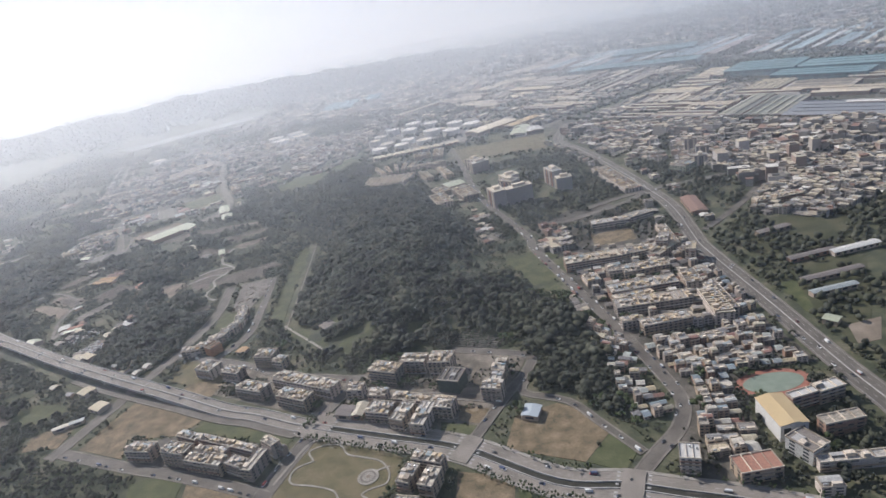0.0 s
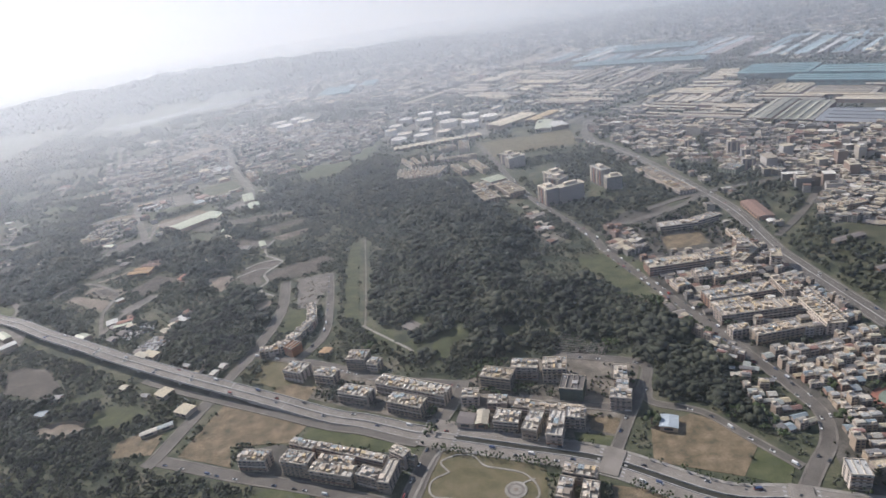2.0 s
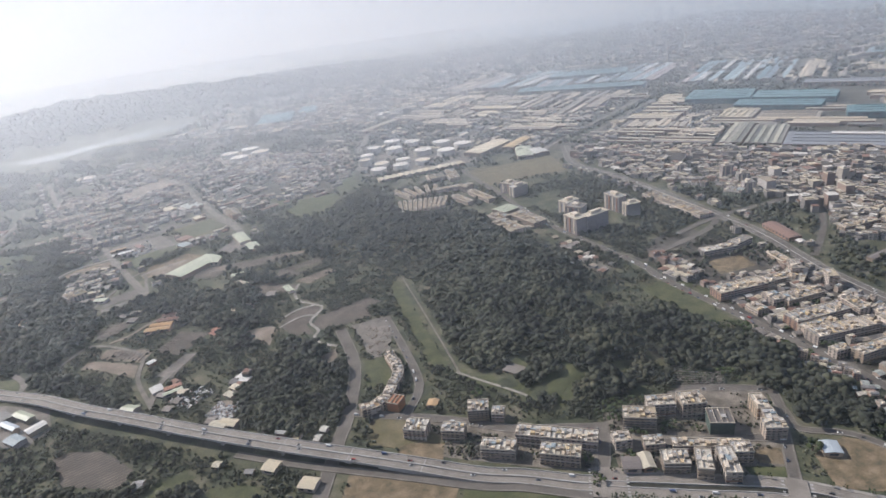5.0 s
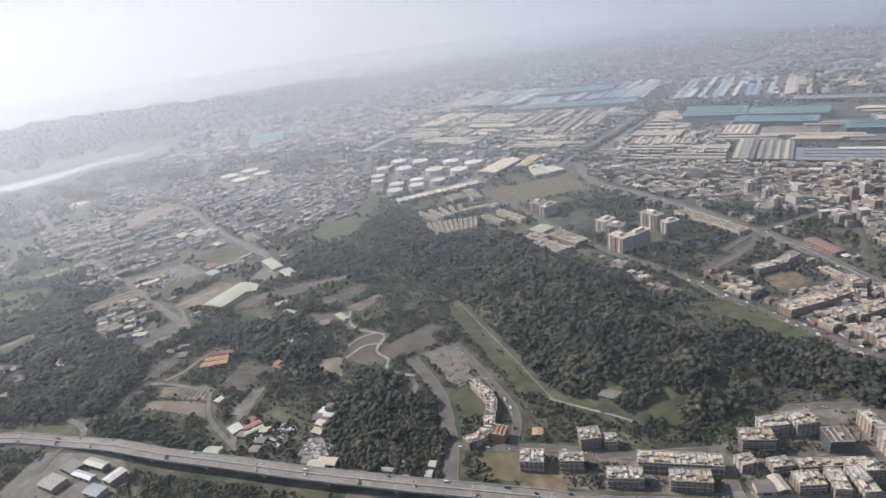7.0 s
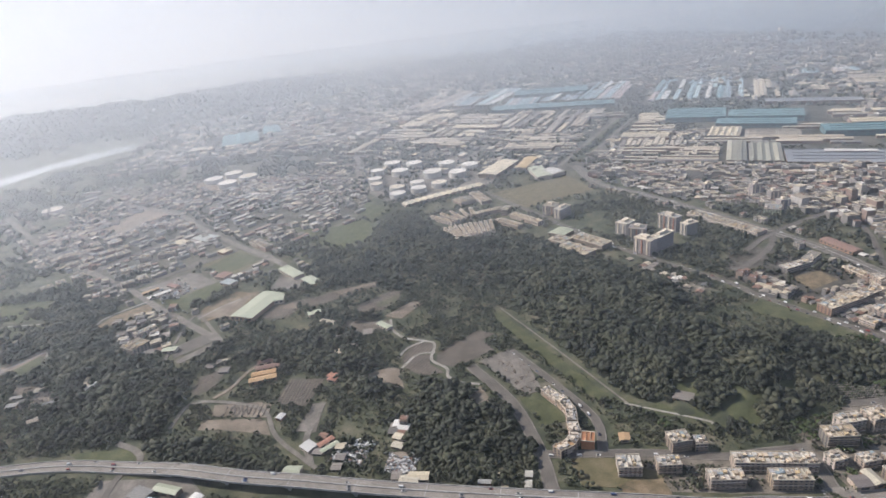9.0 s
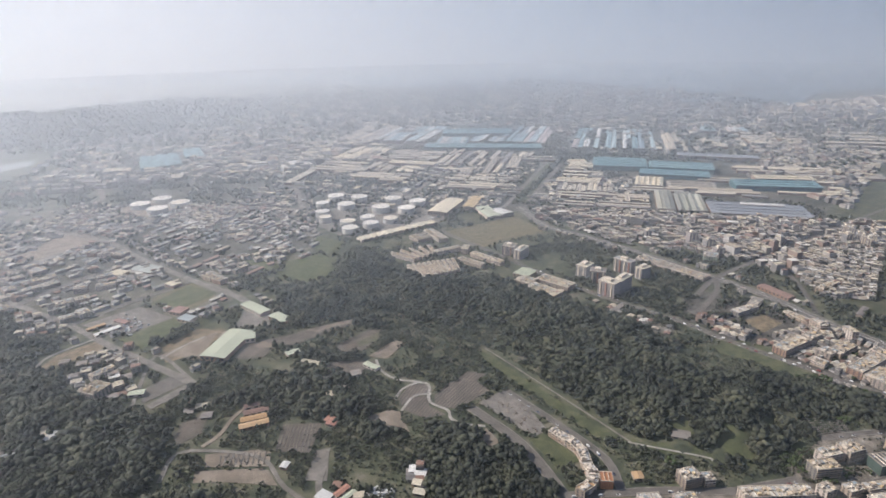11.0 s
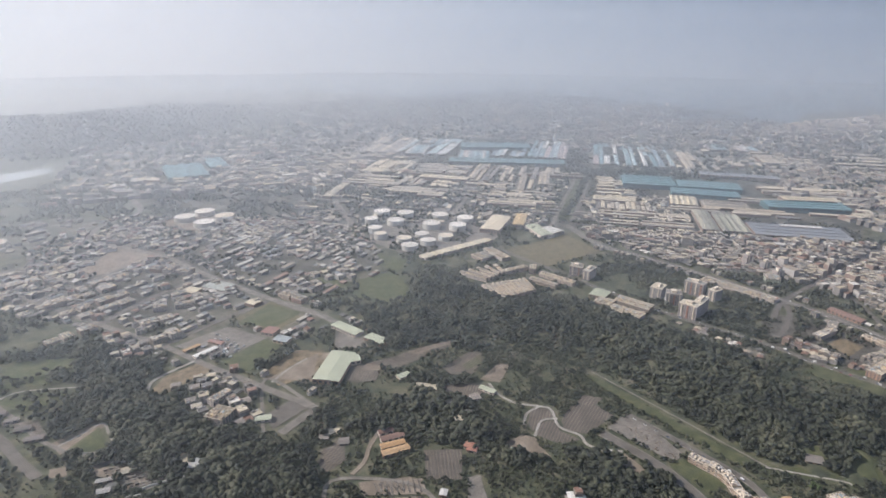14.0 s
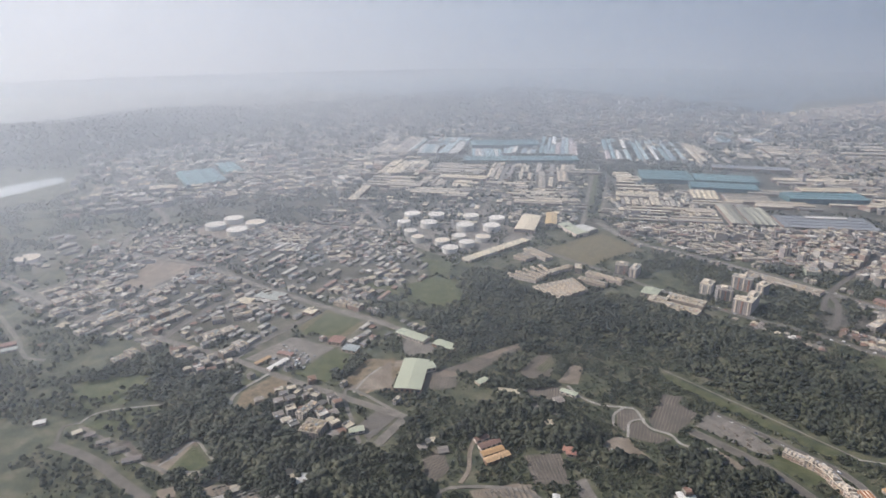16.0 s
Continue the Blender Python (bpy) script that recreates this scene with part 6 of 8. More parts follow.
for i, q in enumerate(([(-43.5, 560.0), (-34.6, 525.6), (-21.6, 535.7)], [(-21.1, 570.4), (-10.2, 534.1), (2.4, 545.7)], [(-41.5, 579.3), (-35.7, 562.5), (-24.2, 575.8)])):
    block(q, 5, "long cream school wing behind the hill", 530 + i, "school_wing", roof=M_CREAM, group="far school wings")
shed([(-31.3, 596.4), (-24.8, 580.0), (-11.0, 599.0)], 4, "school hall with a pale green roof", M_PALEGREEN, "school_hall", 0.8, category="hall")
block([(79.6, 410.2), (106.7, 408.8), (107.1, 416.8)], 5, "long grey school block beside the avenue", 540, "school_wing", M_DARKWALL, M_GREYROOF, unit=4, clutter=0.3, group="far school wings")
block([(107.4, 411.0), (125.5, 416.8), (123.0, 424.6)], 5, "grey school wing set at an angle to the long block", 541, "school_wing", M_DARKWALL, M_GREYROOF, unit=4, clutter=0.3, group="far school wings")
block([(190.3, 398.1), (222.7, 399.9), (222.3, 406.7)], 6, "cream terrace of town houses above the pasture", 542, "terrace_row", roof=M_CREAM, group="cream terraces beyond the avenue")
block([(96.2, 351.4), (105.1, 341.1), (118.7, 357.8)], 5, "tan office building beside the avenue", 553, "office_building", roof=M_CREAM)
quarter([(34.9, 412.5), (62.9, 424.1), (62.1, 396.6), (32.7, 380.6)], 38, "yellow and white houses by the school", 0.08, lot=(6.5, 7))
T2 = "town houses beyond the avenue"
quarter([(213.3, 645.8), (327.8, 548.2), (235.1, 443.7), (187.9, 543.2)], 31, T2, 0.12, lot=(6.6, 7.0))
quarter([(339.2, 554.8), (448.7, 460.9), (298.0, 399.0), (256.0, 460.5)], 32, T2, 0.12, lot=(6.6, 7.0))
quarter([(266.4, 475.5), (298.0, 399.0), (216.9, 365.7), (184.9, 396.4)], 33, T2, 0.12, lot=(6.4, 6.8))
quarter([(202.6, 431.9), (252.4, 455.9), (243.8, 398.3), (188.3, 385.5)], 34, T2, 0.1, lot=(6.2, 6.8))
quarter([(252.4, 455.9), (325.7, 472.1), (273.4, 393.3), (243.8, 398.3)], 35, T2, 0.12, lot=(6.6, 7))
quarter([(132.6, 739.6), (203.8, 656.6), (179.6, 552.4), (138.2, 619.3)], 36, T2, 0.35, lot=(9, 9))
for i, ((x, y), h) in enumerate(zip([(206.2, 563.0), (208.7, 541.6), (185.2, 609.3), (364.2, 467.7), (198.9, 520.5)], (15, 12, 9, 11, 10))):
    tower([(x - 5, y - 3), (x + 5, y - 5.7), (x + 7, y + 2)], h, "reddish apartment tower in the town", 60 + i)


for i, (x, y) in enumerate(((388.0, 482.7), (390.2, 475.6), (376.4, 461.6), (372.5, 454.1), (369.3, 446.4), (389.1, 449.9))):
    tower([(x - 4, y), (x - 1.5, y - 4.3), (x + 9, y + 1.8)], (11, 11, 10, 10, 10, 9)[i], "pale apartment slab beside the pasture", 70 + i)
quarter([(186.0, 410.0), (228.0, 410.0), (242.0, 444.0), (214.0, 440.0)], 39, T2, 0.04, lot=(6.0, 5.6))
quarter([(43.5, 427.0), (64.0, 432.0), (62.0, 384.0), (46.0, 380.0)], 51, G, 0.04, kinds=(1, 2, 4, 5, 7, 8), lot=(6.2, 6.4))
quarter([(52.0, 374.0), (112.0, 372.0), (112.0, 262.0), (63.0, 262.0)], 52, "sheds between the terraced rows", 0.12, kinds=(0, 3, 6, 1), lot=(4.6, 4.4), jitter=0.2)
quarter([(112.0, 372.0), (128.0, 372.0), (130.0, 270.0), (114.0, 262.0)], 53, "houses beside the avenue", 0.15, lot=(5.0, 5.0), jitter=0.15)
quarter([(42.0, 346.0), (49.0, 348.0), (52.0, 290.0), (45.0, 288.0)], 54, "sheds along the street", 0.2, kinds=(0, 3, 6), lot=(3.6, 4.6), jitter=0.2)
quarter([(-8.0, 488.0), (9.0, 490.0), (17.0, 428.0), (0.0, 418.0)], 55, "sheds between the wood and the street", 0.55, kinds=(0, 3, 6), lot=(5.0, 6.0), jitter=0.3)
quarter([(-25.0, 560.0), (-8.0, 562.0), (2.0, 500.0), (-14.0, 500.0)], 56, "sheds between the wood and the street", 0.7, kinds=(0, 3, 6), lot=(5.0, 6.0), jitter=0.3)
roadside([(137.7, 374.4), (144.5, 431.9), (141.4, 488.5), (133.8, 571.8), (121.3, 656.3), (108.9, 713.1)], 5.5, 37, T2, 0.55, step=7.5)
LOOKS = {"wall": M_FARWALL, "roof": M_FARROOF, "gable": M_FARWALL, "parapet": M_FARROOF, "roof_shed": M_FARROOF, "stair_house": M_FARROOF, "water_tank": M_TANKSTEEL, "glazing": M_GLASS}
for group, builds in FAR.items():
    o = thing("house_quarter", (0, 0), 0, "many " + group + " in bleached concrete and sheet metal", "houses", kind="stuff")
    for key, b in builds.items():
        tagged(part(key, b, LOOKS[key], o), kind="stuff")

M_TANKTOP = palette("tank_roof", [(0.58, 0.55, 0.49), (0.64, 0.61, 0.55), (0.56, 0.50, 0.40)], rough=0.7, grain=0.14, scale=0.25)


# ---- oil depot ----
def oil_tank(at, r, h, group):
    t = thing("oil_tank", at, 0, "squat white oil storage tank with a railed roof", "tank", group)
    part("shell", Build().tube(0, 0, -0.3, h, r, k=40, cone=0.0), M_TANK, t)
    part("roof", Build().tube(0, 0, h - 0.2, h + 0.05, r + 0.1, k=40, cone=r * 0.07), M_TANKTOP, t)
    rim = Build()
    for i in range(40):
        a = 6.28319 * (i + 0.5) / 40
        rim.box(-0.08, 0.08, -r * 0.08, r * 0.08, h, h + 0.5, pose(r * math.cos(a), r * math.sin(a), 0, 0, 0, math.degrees(a)))
    part("rim_rail", rim, M_TANKSTEEL, t)
    st = Build()
    for i in range(14):
        a = 0.9 + i * 0.07
        st.box(-0.5, 0.5, -0.5, 0.5, 0.1 + i * h / 14, 0.4 + i * h / 14, pose((r + 0.5) * math.cos(a), (r + 0.5) * math.sin(a), 0, 0, 0, math.degrees(a)))
    part("stairs", st, M_TANKSTEEL, t, "spiral stair on the shell")
    band = Build().tube(0, 0, h * 0.45, h * 0.45 + 0.25, r + 0.06, k=40)
    part("band", band, M_TANKSTEEL, t)


D = "oil depot tanks"
for i, p in enumerate([(-78.1, 991.0), (-50.4, 965.3), (-82.6, 937.8), (-110.3, 962.9), (-125.4, 919.7), (-131.5, 891.4), (-10.9, 928.4), (13.3, 895.1), (-46.0, 896.5), (-17.1, 870.8), (-80.3, 865.0), (-56.5, 841.3), (-110.8, 861.8), (-88.0, 837.2), (-119.1, 832.2)]):
    oil_tank(p, (12.5, 12.5, 12.5, 10, 10, 9, 12.5, 12.5, 13, 12.5, 10, 10.5, 10.5, 10.5, 11)[i], 8.0 if i < 10 else 6.5, D)
for p in [(-343.7, 1117.7), (-311.3, 1134.4), (-324.5, 1075.2), (-291.0, 1094.1)]:
    oil_tank(p, 14.5, 7, "far oil tanks")
oil_tank([(-578.4, 1122.2)][0], 15, 5, "far oil tanks")
depot = [(-149.2, 892.4), (-60.7, 1044.3), (88.1, 934.8), (14.6, 804.8), (-133.5, 811.3)]
field(M_YARD, depot, "pale paved yard of the oil depot")
line = smooth([(-123.6, 784.7), (-72.6, 790.9), (-15.9, 796.6)])
for p, t in along(line, 9):
    q = [tuple(p), tuple(p + t * 8.2), tuple(p + t * 8.2 + Vector((-t.y, t.x)) * 13)]
    shed(q, 3, "cream sheet-metal bay of the depot sheds", M_CREAM, "depot_shed", 1.2, group="cream depot sheds")
shed([(2.1, 843.0), (19.7, 820.5), (76.2, 868.6)], 6, "cream warehouse with several bays", M_CREAM, "warehouse", 1.2, category="warehouse")
shed([(55.1, 834.3), (66.5, 822.5), (111.6, 861.6)], 6, "hall with an orange-brown roof", M_OCHRE, "warehouse", 1.2, category="warehouse")
shed([(57.5, 774.7), (77.2, 769.6), (120.4, 811.3)], 5, "hall with a pale green roof", M_PALEGREEN, "warehouse", 1.2, category="warehouse")
shed([(81.0, 773.1), (101.2, 774.4), (117.4, 803.0)], 5, "small white-roofed hall by the road", M_WHITE, "warehouse", 1.2, category="warehouse")


# ---- factories ----
def hall(pts, h, roof, label, group, bays=3, slope=0.1):
    """A long factory hall with several ridges, roof vents and doors."""
    a, turn, w, d = rect(pts)
    th = thing("factory_hall", (a.x, a.y, 0), turn, label, "factory", group)
    mark(footprint(a, turn, w, d, 7.0))
    part("wall", Build().box(0, w, 0, d, -0.4, h), M_HALLWALL if roof is M_BLUEROOF else M_FARWALL, th)
    for k in range(bays):
        r, v = Build(), Build()
        if w >= d:
            r.gable(0, w, k * d / bays + 0.3, (k + 1) * d / bays - 0.3, h, d / bays * slope, 0.28)
            y = (k + 0.5) * d / bays
            v.box(w * 0.06, w * 0.94, y - 0.5, y + 0.5, h + d / bays * slope, h + d / bays * slope + 0.8)
        else:
            r.gable(0, d, -(k + 1) * w / bays + 0.3, -k * w / bays - 0.3, h, w / bays * slope, 0.28)
            r.v = [(-y, x, z) for x, y, z in r.v]
            x = (k + 0.5) * w / bays
            v.box(x - 0.5, x + 0.5, d * 0.06, d * 0.94, h + w / bays * slope, h + w / bays * slope + 0.8)
        rf = part("roof_bay", r, roof, th)
        part("roof_vent", v, roof, rf)
    b = Build()
    k = max(2, int(w / 12))
    for i in range(k):
        b.box((i + 0.2) * w / k, (i + 0.8) * w / k, -0.08, 0.1, h * 0.55, h * 0.8)
    tagged(part("glazing", b, M_GLASS, th), kind="stuff")
    return a, turn, w, d


M_TANROOF = palette("weathered_works_roof", [(0.40, 0.35, 0.27), (0.32, 0.29, 0.24), (0.48, 0.43, 0.34), (0.24, 0.22, 0.20), (0.42, 0.37, 0.29), (0.29, 0.26, 0.22), (0.36, 0.33, 0.28), (0.52, 0.46, 0.35), (0.20, 0.19, 0.18)], grain=0.16, scale=0.2)
M_OLIVEROOF = palette("olive_ribbed_roof", [(0.24, 0.245, 0.20), (0.34, 0.33, 0.27), (0.20, 0.20, 0.17), (0.30, 0.30, 0.25)], grain=0.14, scale=0.2)
M_STEELROOF = palette("grey_steel_roof", [(0.20, 0.215, 0.235), (0.24, 0.255, 0.275)], rough=0.55, grain=0.1, scale=0.1)
M_FACTORY = {"blue": M_BLUEROOF, "pale": M_STRIPE, "tan": M_TANROOF, "white": M_WHITE, "cream": M_CREAM, "grey": M_SHED, "steel": M_STEELROOF, "olive": M_OLIVEROOF}
F = "steelworks halls"
WORDS = {"blue": "huge steelworks hall under a teal-blue sheet-metal roof", "tan": "long works hall with weathered tan roofs", "white": "works hall under a white roof", "cream": "works hall under cream sheet-metal roofs", "steel": "broad hall under a pale grey-blue metal roof", "olive": "ribbed works hall with olive and white roofs", "pale": "works hall with pale blue and white roof strips"}
for key, h, bays, q in (
        ("blue", 9, 5, [(392.7, 925.0), (459.5, 859.0), (512.0, 911.0)]), ("blue", 9, 3, [(463.3, 858.0), (536.5, 777.0), (577.0, 813.0)]), ("blue", 8, 3, [(415.0, 835.0), (488.0, 750.0), (519.0, 777.0)]), ("blue", 9, 3, [(470.8, 689.2), (562.4, 606.1), (592.0, 638.0)]),
        ("blue", 8, 3, [(228.0, 1268.0), (428.2, 1116.5), (455.0, 1152.0)]), ("blue", 8, 4, [(352.0, 1400.0), (495.2, 1308.5), (530.0, 1363.0)]), ("pale", 8, 9, [(262.0, 1281.0), (316.0, 1239.9), (378.0, 1320.0)]), ("pale", 8, 5, [(190.7, 1398.6), (225.5, 1370.2), (296.0, 1457.0)]),
        ("steel", 7, 2, [(596.1, 906.4), (691.4, 796.5), (712.0, 815.0)]), ("steel", 6, 4, [(321.5, 621.0), (409.2, 532.1), (452.0, 574.0)]), ("white", 7.5, 1, [(385.4, 622.4), (425.2, 582.0), (433.0, 590.0)]),
        ("cream", 6, 2, [(546.7, 706.5), (616.2, 647.1), (636.0, 668.0)]), ("cream", 6, 2, [(99.0, 1176.1), (162.0, 1107.0), (180.0, 1124.0)]), ("cream", 5, 2, [(-119.0, 1134.8), (-108.0, 1124.3), (-38.0, 1196.0)]), ("tan", 5, 2, [(-14.0, 1187.7), (32.0, 1139.0), (50.0, 1156.0)]),
        ("cream", 5, 3, [(269.4, 882.6), (316.8, 830.0), (338.0, 850.0)]), ("tan", 5, 2, [(97.2, 952.4), (153.9, 897.7), (169.1, 913.3)]), ("cream", 5, 5, [(358.0, 792.2), (386.6, 759.1), (432.0, 800.0)]), ("tan", 5, 7, [(387.7, 750.4), (437.1, 697.8), (471.0, 730.0)]),
        ("olive", 5, 2, [(279.1, 676.1), (296.0, 658.7), (372.6, 733.0)]), ("olive", 5, 4, [(297.4, 655.8), (324.5, 628.0), (389.4, 694.4)]),
        ("tan", 5, 1, [(198.0, 999.5), (206.8, 991.2), (296.0, 1085.0)]), ("tan", 5, 2, [(262.0, 1014.0), (276.6, 1000.5), (352.0, 1080.3)]), ("tan", 5, 1, [(296.0, 1095.0), (384.0, 1010.0), (391.0, 1017.0)]),
        ("blue", 7, 3, [(-319.3, 1398.1), (-244.6, 1393.2), (-236.3, 1519.5)]), ("blue", 7, 2, [(-228.4, 1463.3), (-190.8, 1460.9), (-184.0, 1560.0)]),
        ("pale", 6, 4, [(872.0, 1082.0), (906.0, 1048.0), (960.0, 1102.0)]), ("pale", 6, 3, [(925.0, 1030.0), (958.0, 996.0), (1005.0, 1044.0)])):
    hall(q, h, M_FACTORY[key], WORDS[key], F, bays, 0.12 if bays > 3 else 0.08)


# ---- the works' grid: u runs along the boulevards, v away to the sea ----
GRID = pose(137, 802, 0, 0, 0, -46)


def cell(u0, u1, v0, v1, deep, width, key, seed, keep=0.85):
    """One block of the works: parallel long halls, low pitched roofs, along v if deep or along u."""
    rng = random.Random(seed)
    lo, hi, s0, s1 = (u0, u1, v0, v1) if deep else (v0, v1, u0, u1)
    p = lo
    while p < hi - width * 0.6:
        wd = width * rng.uniform(0.65, 1.3)
        q = s0 + rng.uniform(0, 8)
        while q < s1 - 12:
            ln = min(s1 - q, rng.uniform(0.35, 1.0) * (s1 - s0))
            centre = (p + wd / 2, q + ln / 2) if deep else (q + ln / 2, p + wd / 2)
            c = GRID @ Vector((*centre, 0))
            if rng.random() < keep and ln > 10 and not taken(c.x, c.y):
                corner = [(p, q), (p + wd, q), (p + wd, q + ln)] if deep else [(q, p), (q + ln, p), (q + ln, p + wd)]
                a, turn, w, d = rect([tuple((GRID @ Vector((*k, 0))).to_2d()) for k in corner])
                h = rng.uniform(2.6, 5.0)
                th = thing("factory_hall", (a.x, a.y, 0), turn, WORDS[key], "factory", "halls of the works")
                part("wall", Build().box(0, w, 0, d, -0.4, h), M_FARWALL, th)
                r = Build()
                if w >= d:
                    r.gable(0, w, 0, d, h, d * 0.1, 0.3)
                else:
                    r.gable(0, d, -w, 0, h, w * 0.1, 0.3)
                    r.v = [(-y, x, z) for x, y, z in r.v]
                part("roof", r, M_FACTORY[key], th)
                mark(footprint(a, turn, w, d, 2.0))
            q += ln + rng.uniform(4, 10)
        p += wd + rng.uniform(0.8, 3.0)


for k, args in enumerate(((-430, -335, 130, 240, False, 9, "tan"), (-430, -340, 255, 395, True, 10, "cream"), (-325, -220, 100, 165, False, 10, "tan"), (-325, -270, 175, 245, True, 8, "tan"), (-262, -215, 175, 245, False, 10, "cream"), (-325, -215, 290, 395, False, 10, "tan"),
                          (-205, -120, 90, 235, False, 8, "tan"), (-205, -120, 250, 395, True, 8, "tan"), (-112, -30, 105, 185, False, 7, "tan"), (-112, -30, 200, 395, True, 9, "tan"), (38, 108, 165, 245, False, 7, "cream"), (38, 90, 255, 335, False, 8, "cream"),
                          (40, 180, 20, 95, False, 8, "tan"), (40, 140, 100, 160, True, 7, "tan"), (250, 350, 120, 175, False, 9, "tan"), (150, 240, 105, 165, False, 8, "tan"), (260, 420, 178, 245, False, 9, "tan"), (370, 470, 150, 240, False, 10, "cream"), (330, 480, 290, 350, False, 9, "tan"), (250, 430, 395, 430, False, 9, "tan"),
                          (-560, -430, 470, 690, True, 11, "tan"), (-425, -300, 480, 700, True, 9, "pale"), (-200, -125, 505, 620, True, 9, "pale"), (-115, -30, 505, 740, True, 8, "pale"), (35, 88, 470, 730, True, 9, "pale"), (98, 215, 470, 740, True, 9, "pale"), (228, 300, 470, 700, True, 11, "tan"), (310, 395, 520, 640, True, 12, "tan"), (400, 530, 470, 720, False, 14, "tan"),
                          (420, 560, 270, 420, False, 12, "tan"), (560, 800, 420, 760, False, 16, "tan"))):
    cell(*args, 700 + k, 0.8)


# ---- far districts, past counting ----
def village(poly, turn, row, seed, gap, label):
    """Rows of small houses and long low terraces over an outline, past counting."""
    rng = random.Random(seed)
    m = pose(0, 0, 0, 0, 0, turn)
    back = m.inverted()
    loc = [back @ Vector((*p, 0)) for p in poly]
    w_, r_ = Build(), Build()
    y = min(p.y for p in loc)
    while y < max(p.y for p in loc):
        x = min(p.x for p in loc)
        while x < max(p.x for p in loc):
            ln, dp = rng.choice((5, 6, 7, 8, 11, 16, 24)) * rng.uniform(0.85, 1.15), rng.uniform(4.0, 6.2)
            h = rng.uniform(1.7, 3.6)
            c = m @ Vector((x + ln / 2, y + dp / 2, 0))
            ends = [m @ Vector((x + e * ln, y + dp / 2, 0)) for e in (0.0, 0.25, 0.75, 1.0)]
            if inside((c.x, c.y), poly) and rng.random() > gap and not taken(c.x, c.y) and not any(taken(e.x, e.y) for e in ends):
                w_.box(x, x + ln, y, y + dp, -0.4, h, m)
                if rng.random() < 0.45:
                    n = len(r_.v)
                    r_.gable(x, x + ln, y, y + dp, h, 0.7, 0.2)
                    r_.v[n:] = [tuple(m @ Vector(v)) for v in r_.v[n:]]
                else:
                    k = max(1, round(ln / 5))
                    for i in range(k):
                        r_.box(x + i * ln / k, x + (i + 1) * ln / k - 0.1, y - 0.1, y + dp + 0.1, h, h + rng.uniform(0.2, 0.8), m)
                        if rng.random() < 0.5:
                            r_.box(x + (i + 0.2) * ln / k, x + (i + 0.7) * ln / k, y + 0.4 * dp, y + 0.8 * dp, h + 0.2, h + rng.uniform(1.0, 1.7), m)
                mark([tuple((m @ Vector((x + a * ln, y + b_ * dp, 0))).to_2d()) for a, b_ in ((-0.1, -0.3), (1.1, -0.3), (1.1, 1.3), (-0.1, 1.3))])
            x += ln + rng.choice((0.6, 0.6, 1.5, 4.0))
        y += row * rng.choice((0.75, 1.0, 1.35))
    o = thing("far_village", (0, 0), 0, label, "buildings", kind="stuff")
    tagged(part("wall", w_, M_FARWALL, o), kind="stuff")
    tagged(part("roof", r_, M_VILLROOF, o), kind="stuff")


M_VILLROOF = palette("village_roofs", [(0.30, 0.285, 0.26), (0.22, 0.21, 0.20), (0.38, 0.36, 0.32), (0.17, 0.165, 0.16), (0.46, 0.43, 0.38), (0.26, 0.25, 0.23), (0.34, 0.29, 0.23), (0.54, 0.52, 0.47), (0.20, 0.22, 0.23), (0.30, 0.20, 0.16)], islands=True)
for k, (poly, turn, row, gap) in enumerate(zip(VILLAGES, (24, 30, 24, 24), (10.5, 11.5, 12, 14), (0.3, 0.38, 0.45, 0.6))):
    village(poly, turn, row, 80 + k, gap, "rows of low grey village houses and sheds")


def district(q, nu, nv, seed, size, height, gap, roof, name, label, turn=None):
    """Many far buildings: walls and roofs in two joined meshes."""
    rng = random.Random(seed)
    w_, r_ = Build(), Build()
    for j in range(nv):
        for i in range(nu):
            if rng.random() < gap + (0.22 if roof is M_INDROOF else 0.12):
                continue
            u, v = (i + rng.uniform(0.2, 0.8)) / nu, (j + rng.uniform(0.2, 0.8)) / nv
            p = quad_at(q, u, v)
            if taken(p.x, p.y):
                continue
            if turn is None:
                e = quad_at(q, min(1, u + 0.02), v) - quad_at(q, u - 0.02, v)
                a = math.degrees(math.atan2(e.y, e.x))
            else:
                a = turn
            works = roof is M_INDROOF
            a += (90 if noise.noise((p.x / 90, p.y / 90, 5.0)) > 0.05 else 0) if works else rng.choice((0, 90)) + rng.uniform(-2, 2)
            sx, sy, h = rng.uniform(*size), rng.uniform(*size) * rng.choice((1, 2.2, 3.2) if works else (1, 1, 1.8)), rng.uniform(*height) * rng.choice((1, 1, 1, 1.6))
            m = pose(p.x, p.y, land(p.x, p.y), 0, 0, a)
            w_.box(-sx / 2, sx / 2, -sy / 2, sy / 2, -0.5, h, m)
            r_.box(-sx / 2 - 0.15, sx / 2 + 0.15, -sy / 2 - 0.15, sy / 2 + 0.15, h, h + 0.4, m)
            if rng.random() < 0.7:
                k = rng.uniform(0.2, 0.5)
                r_.box(-sx * k, sx * 0.1, -sy * 0.2, sy * k, h + 0.4, h + rng.uniform(0.9, 2.0), m)
    o = thing(name, (0, 0), 0, label, "buildings", kind="stuff")
    tagged(part("wall", w_, M_FARWALL, o), kind="stuff")
    tagged(part("roof", r_, roof, o), kind="stuff")


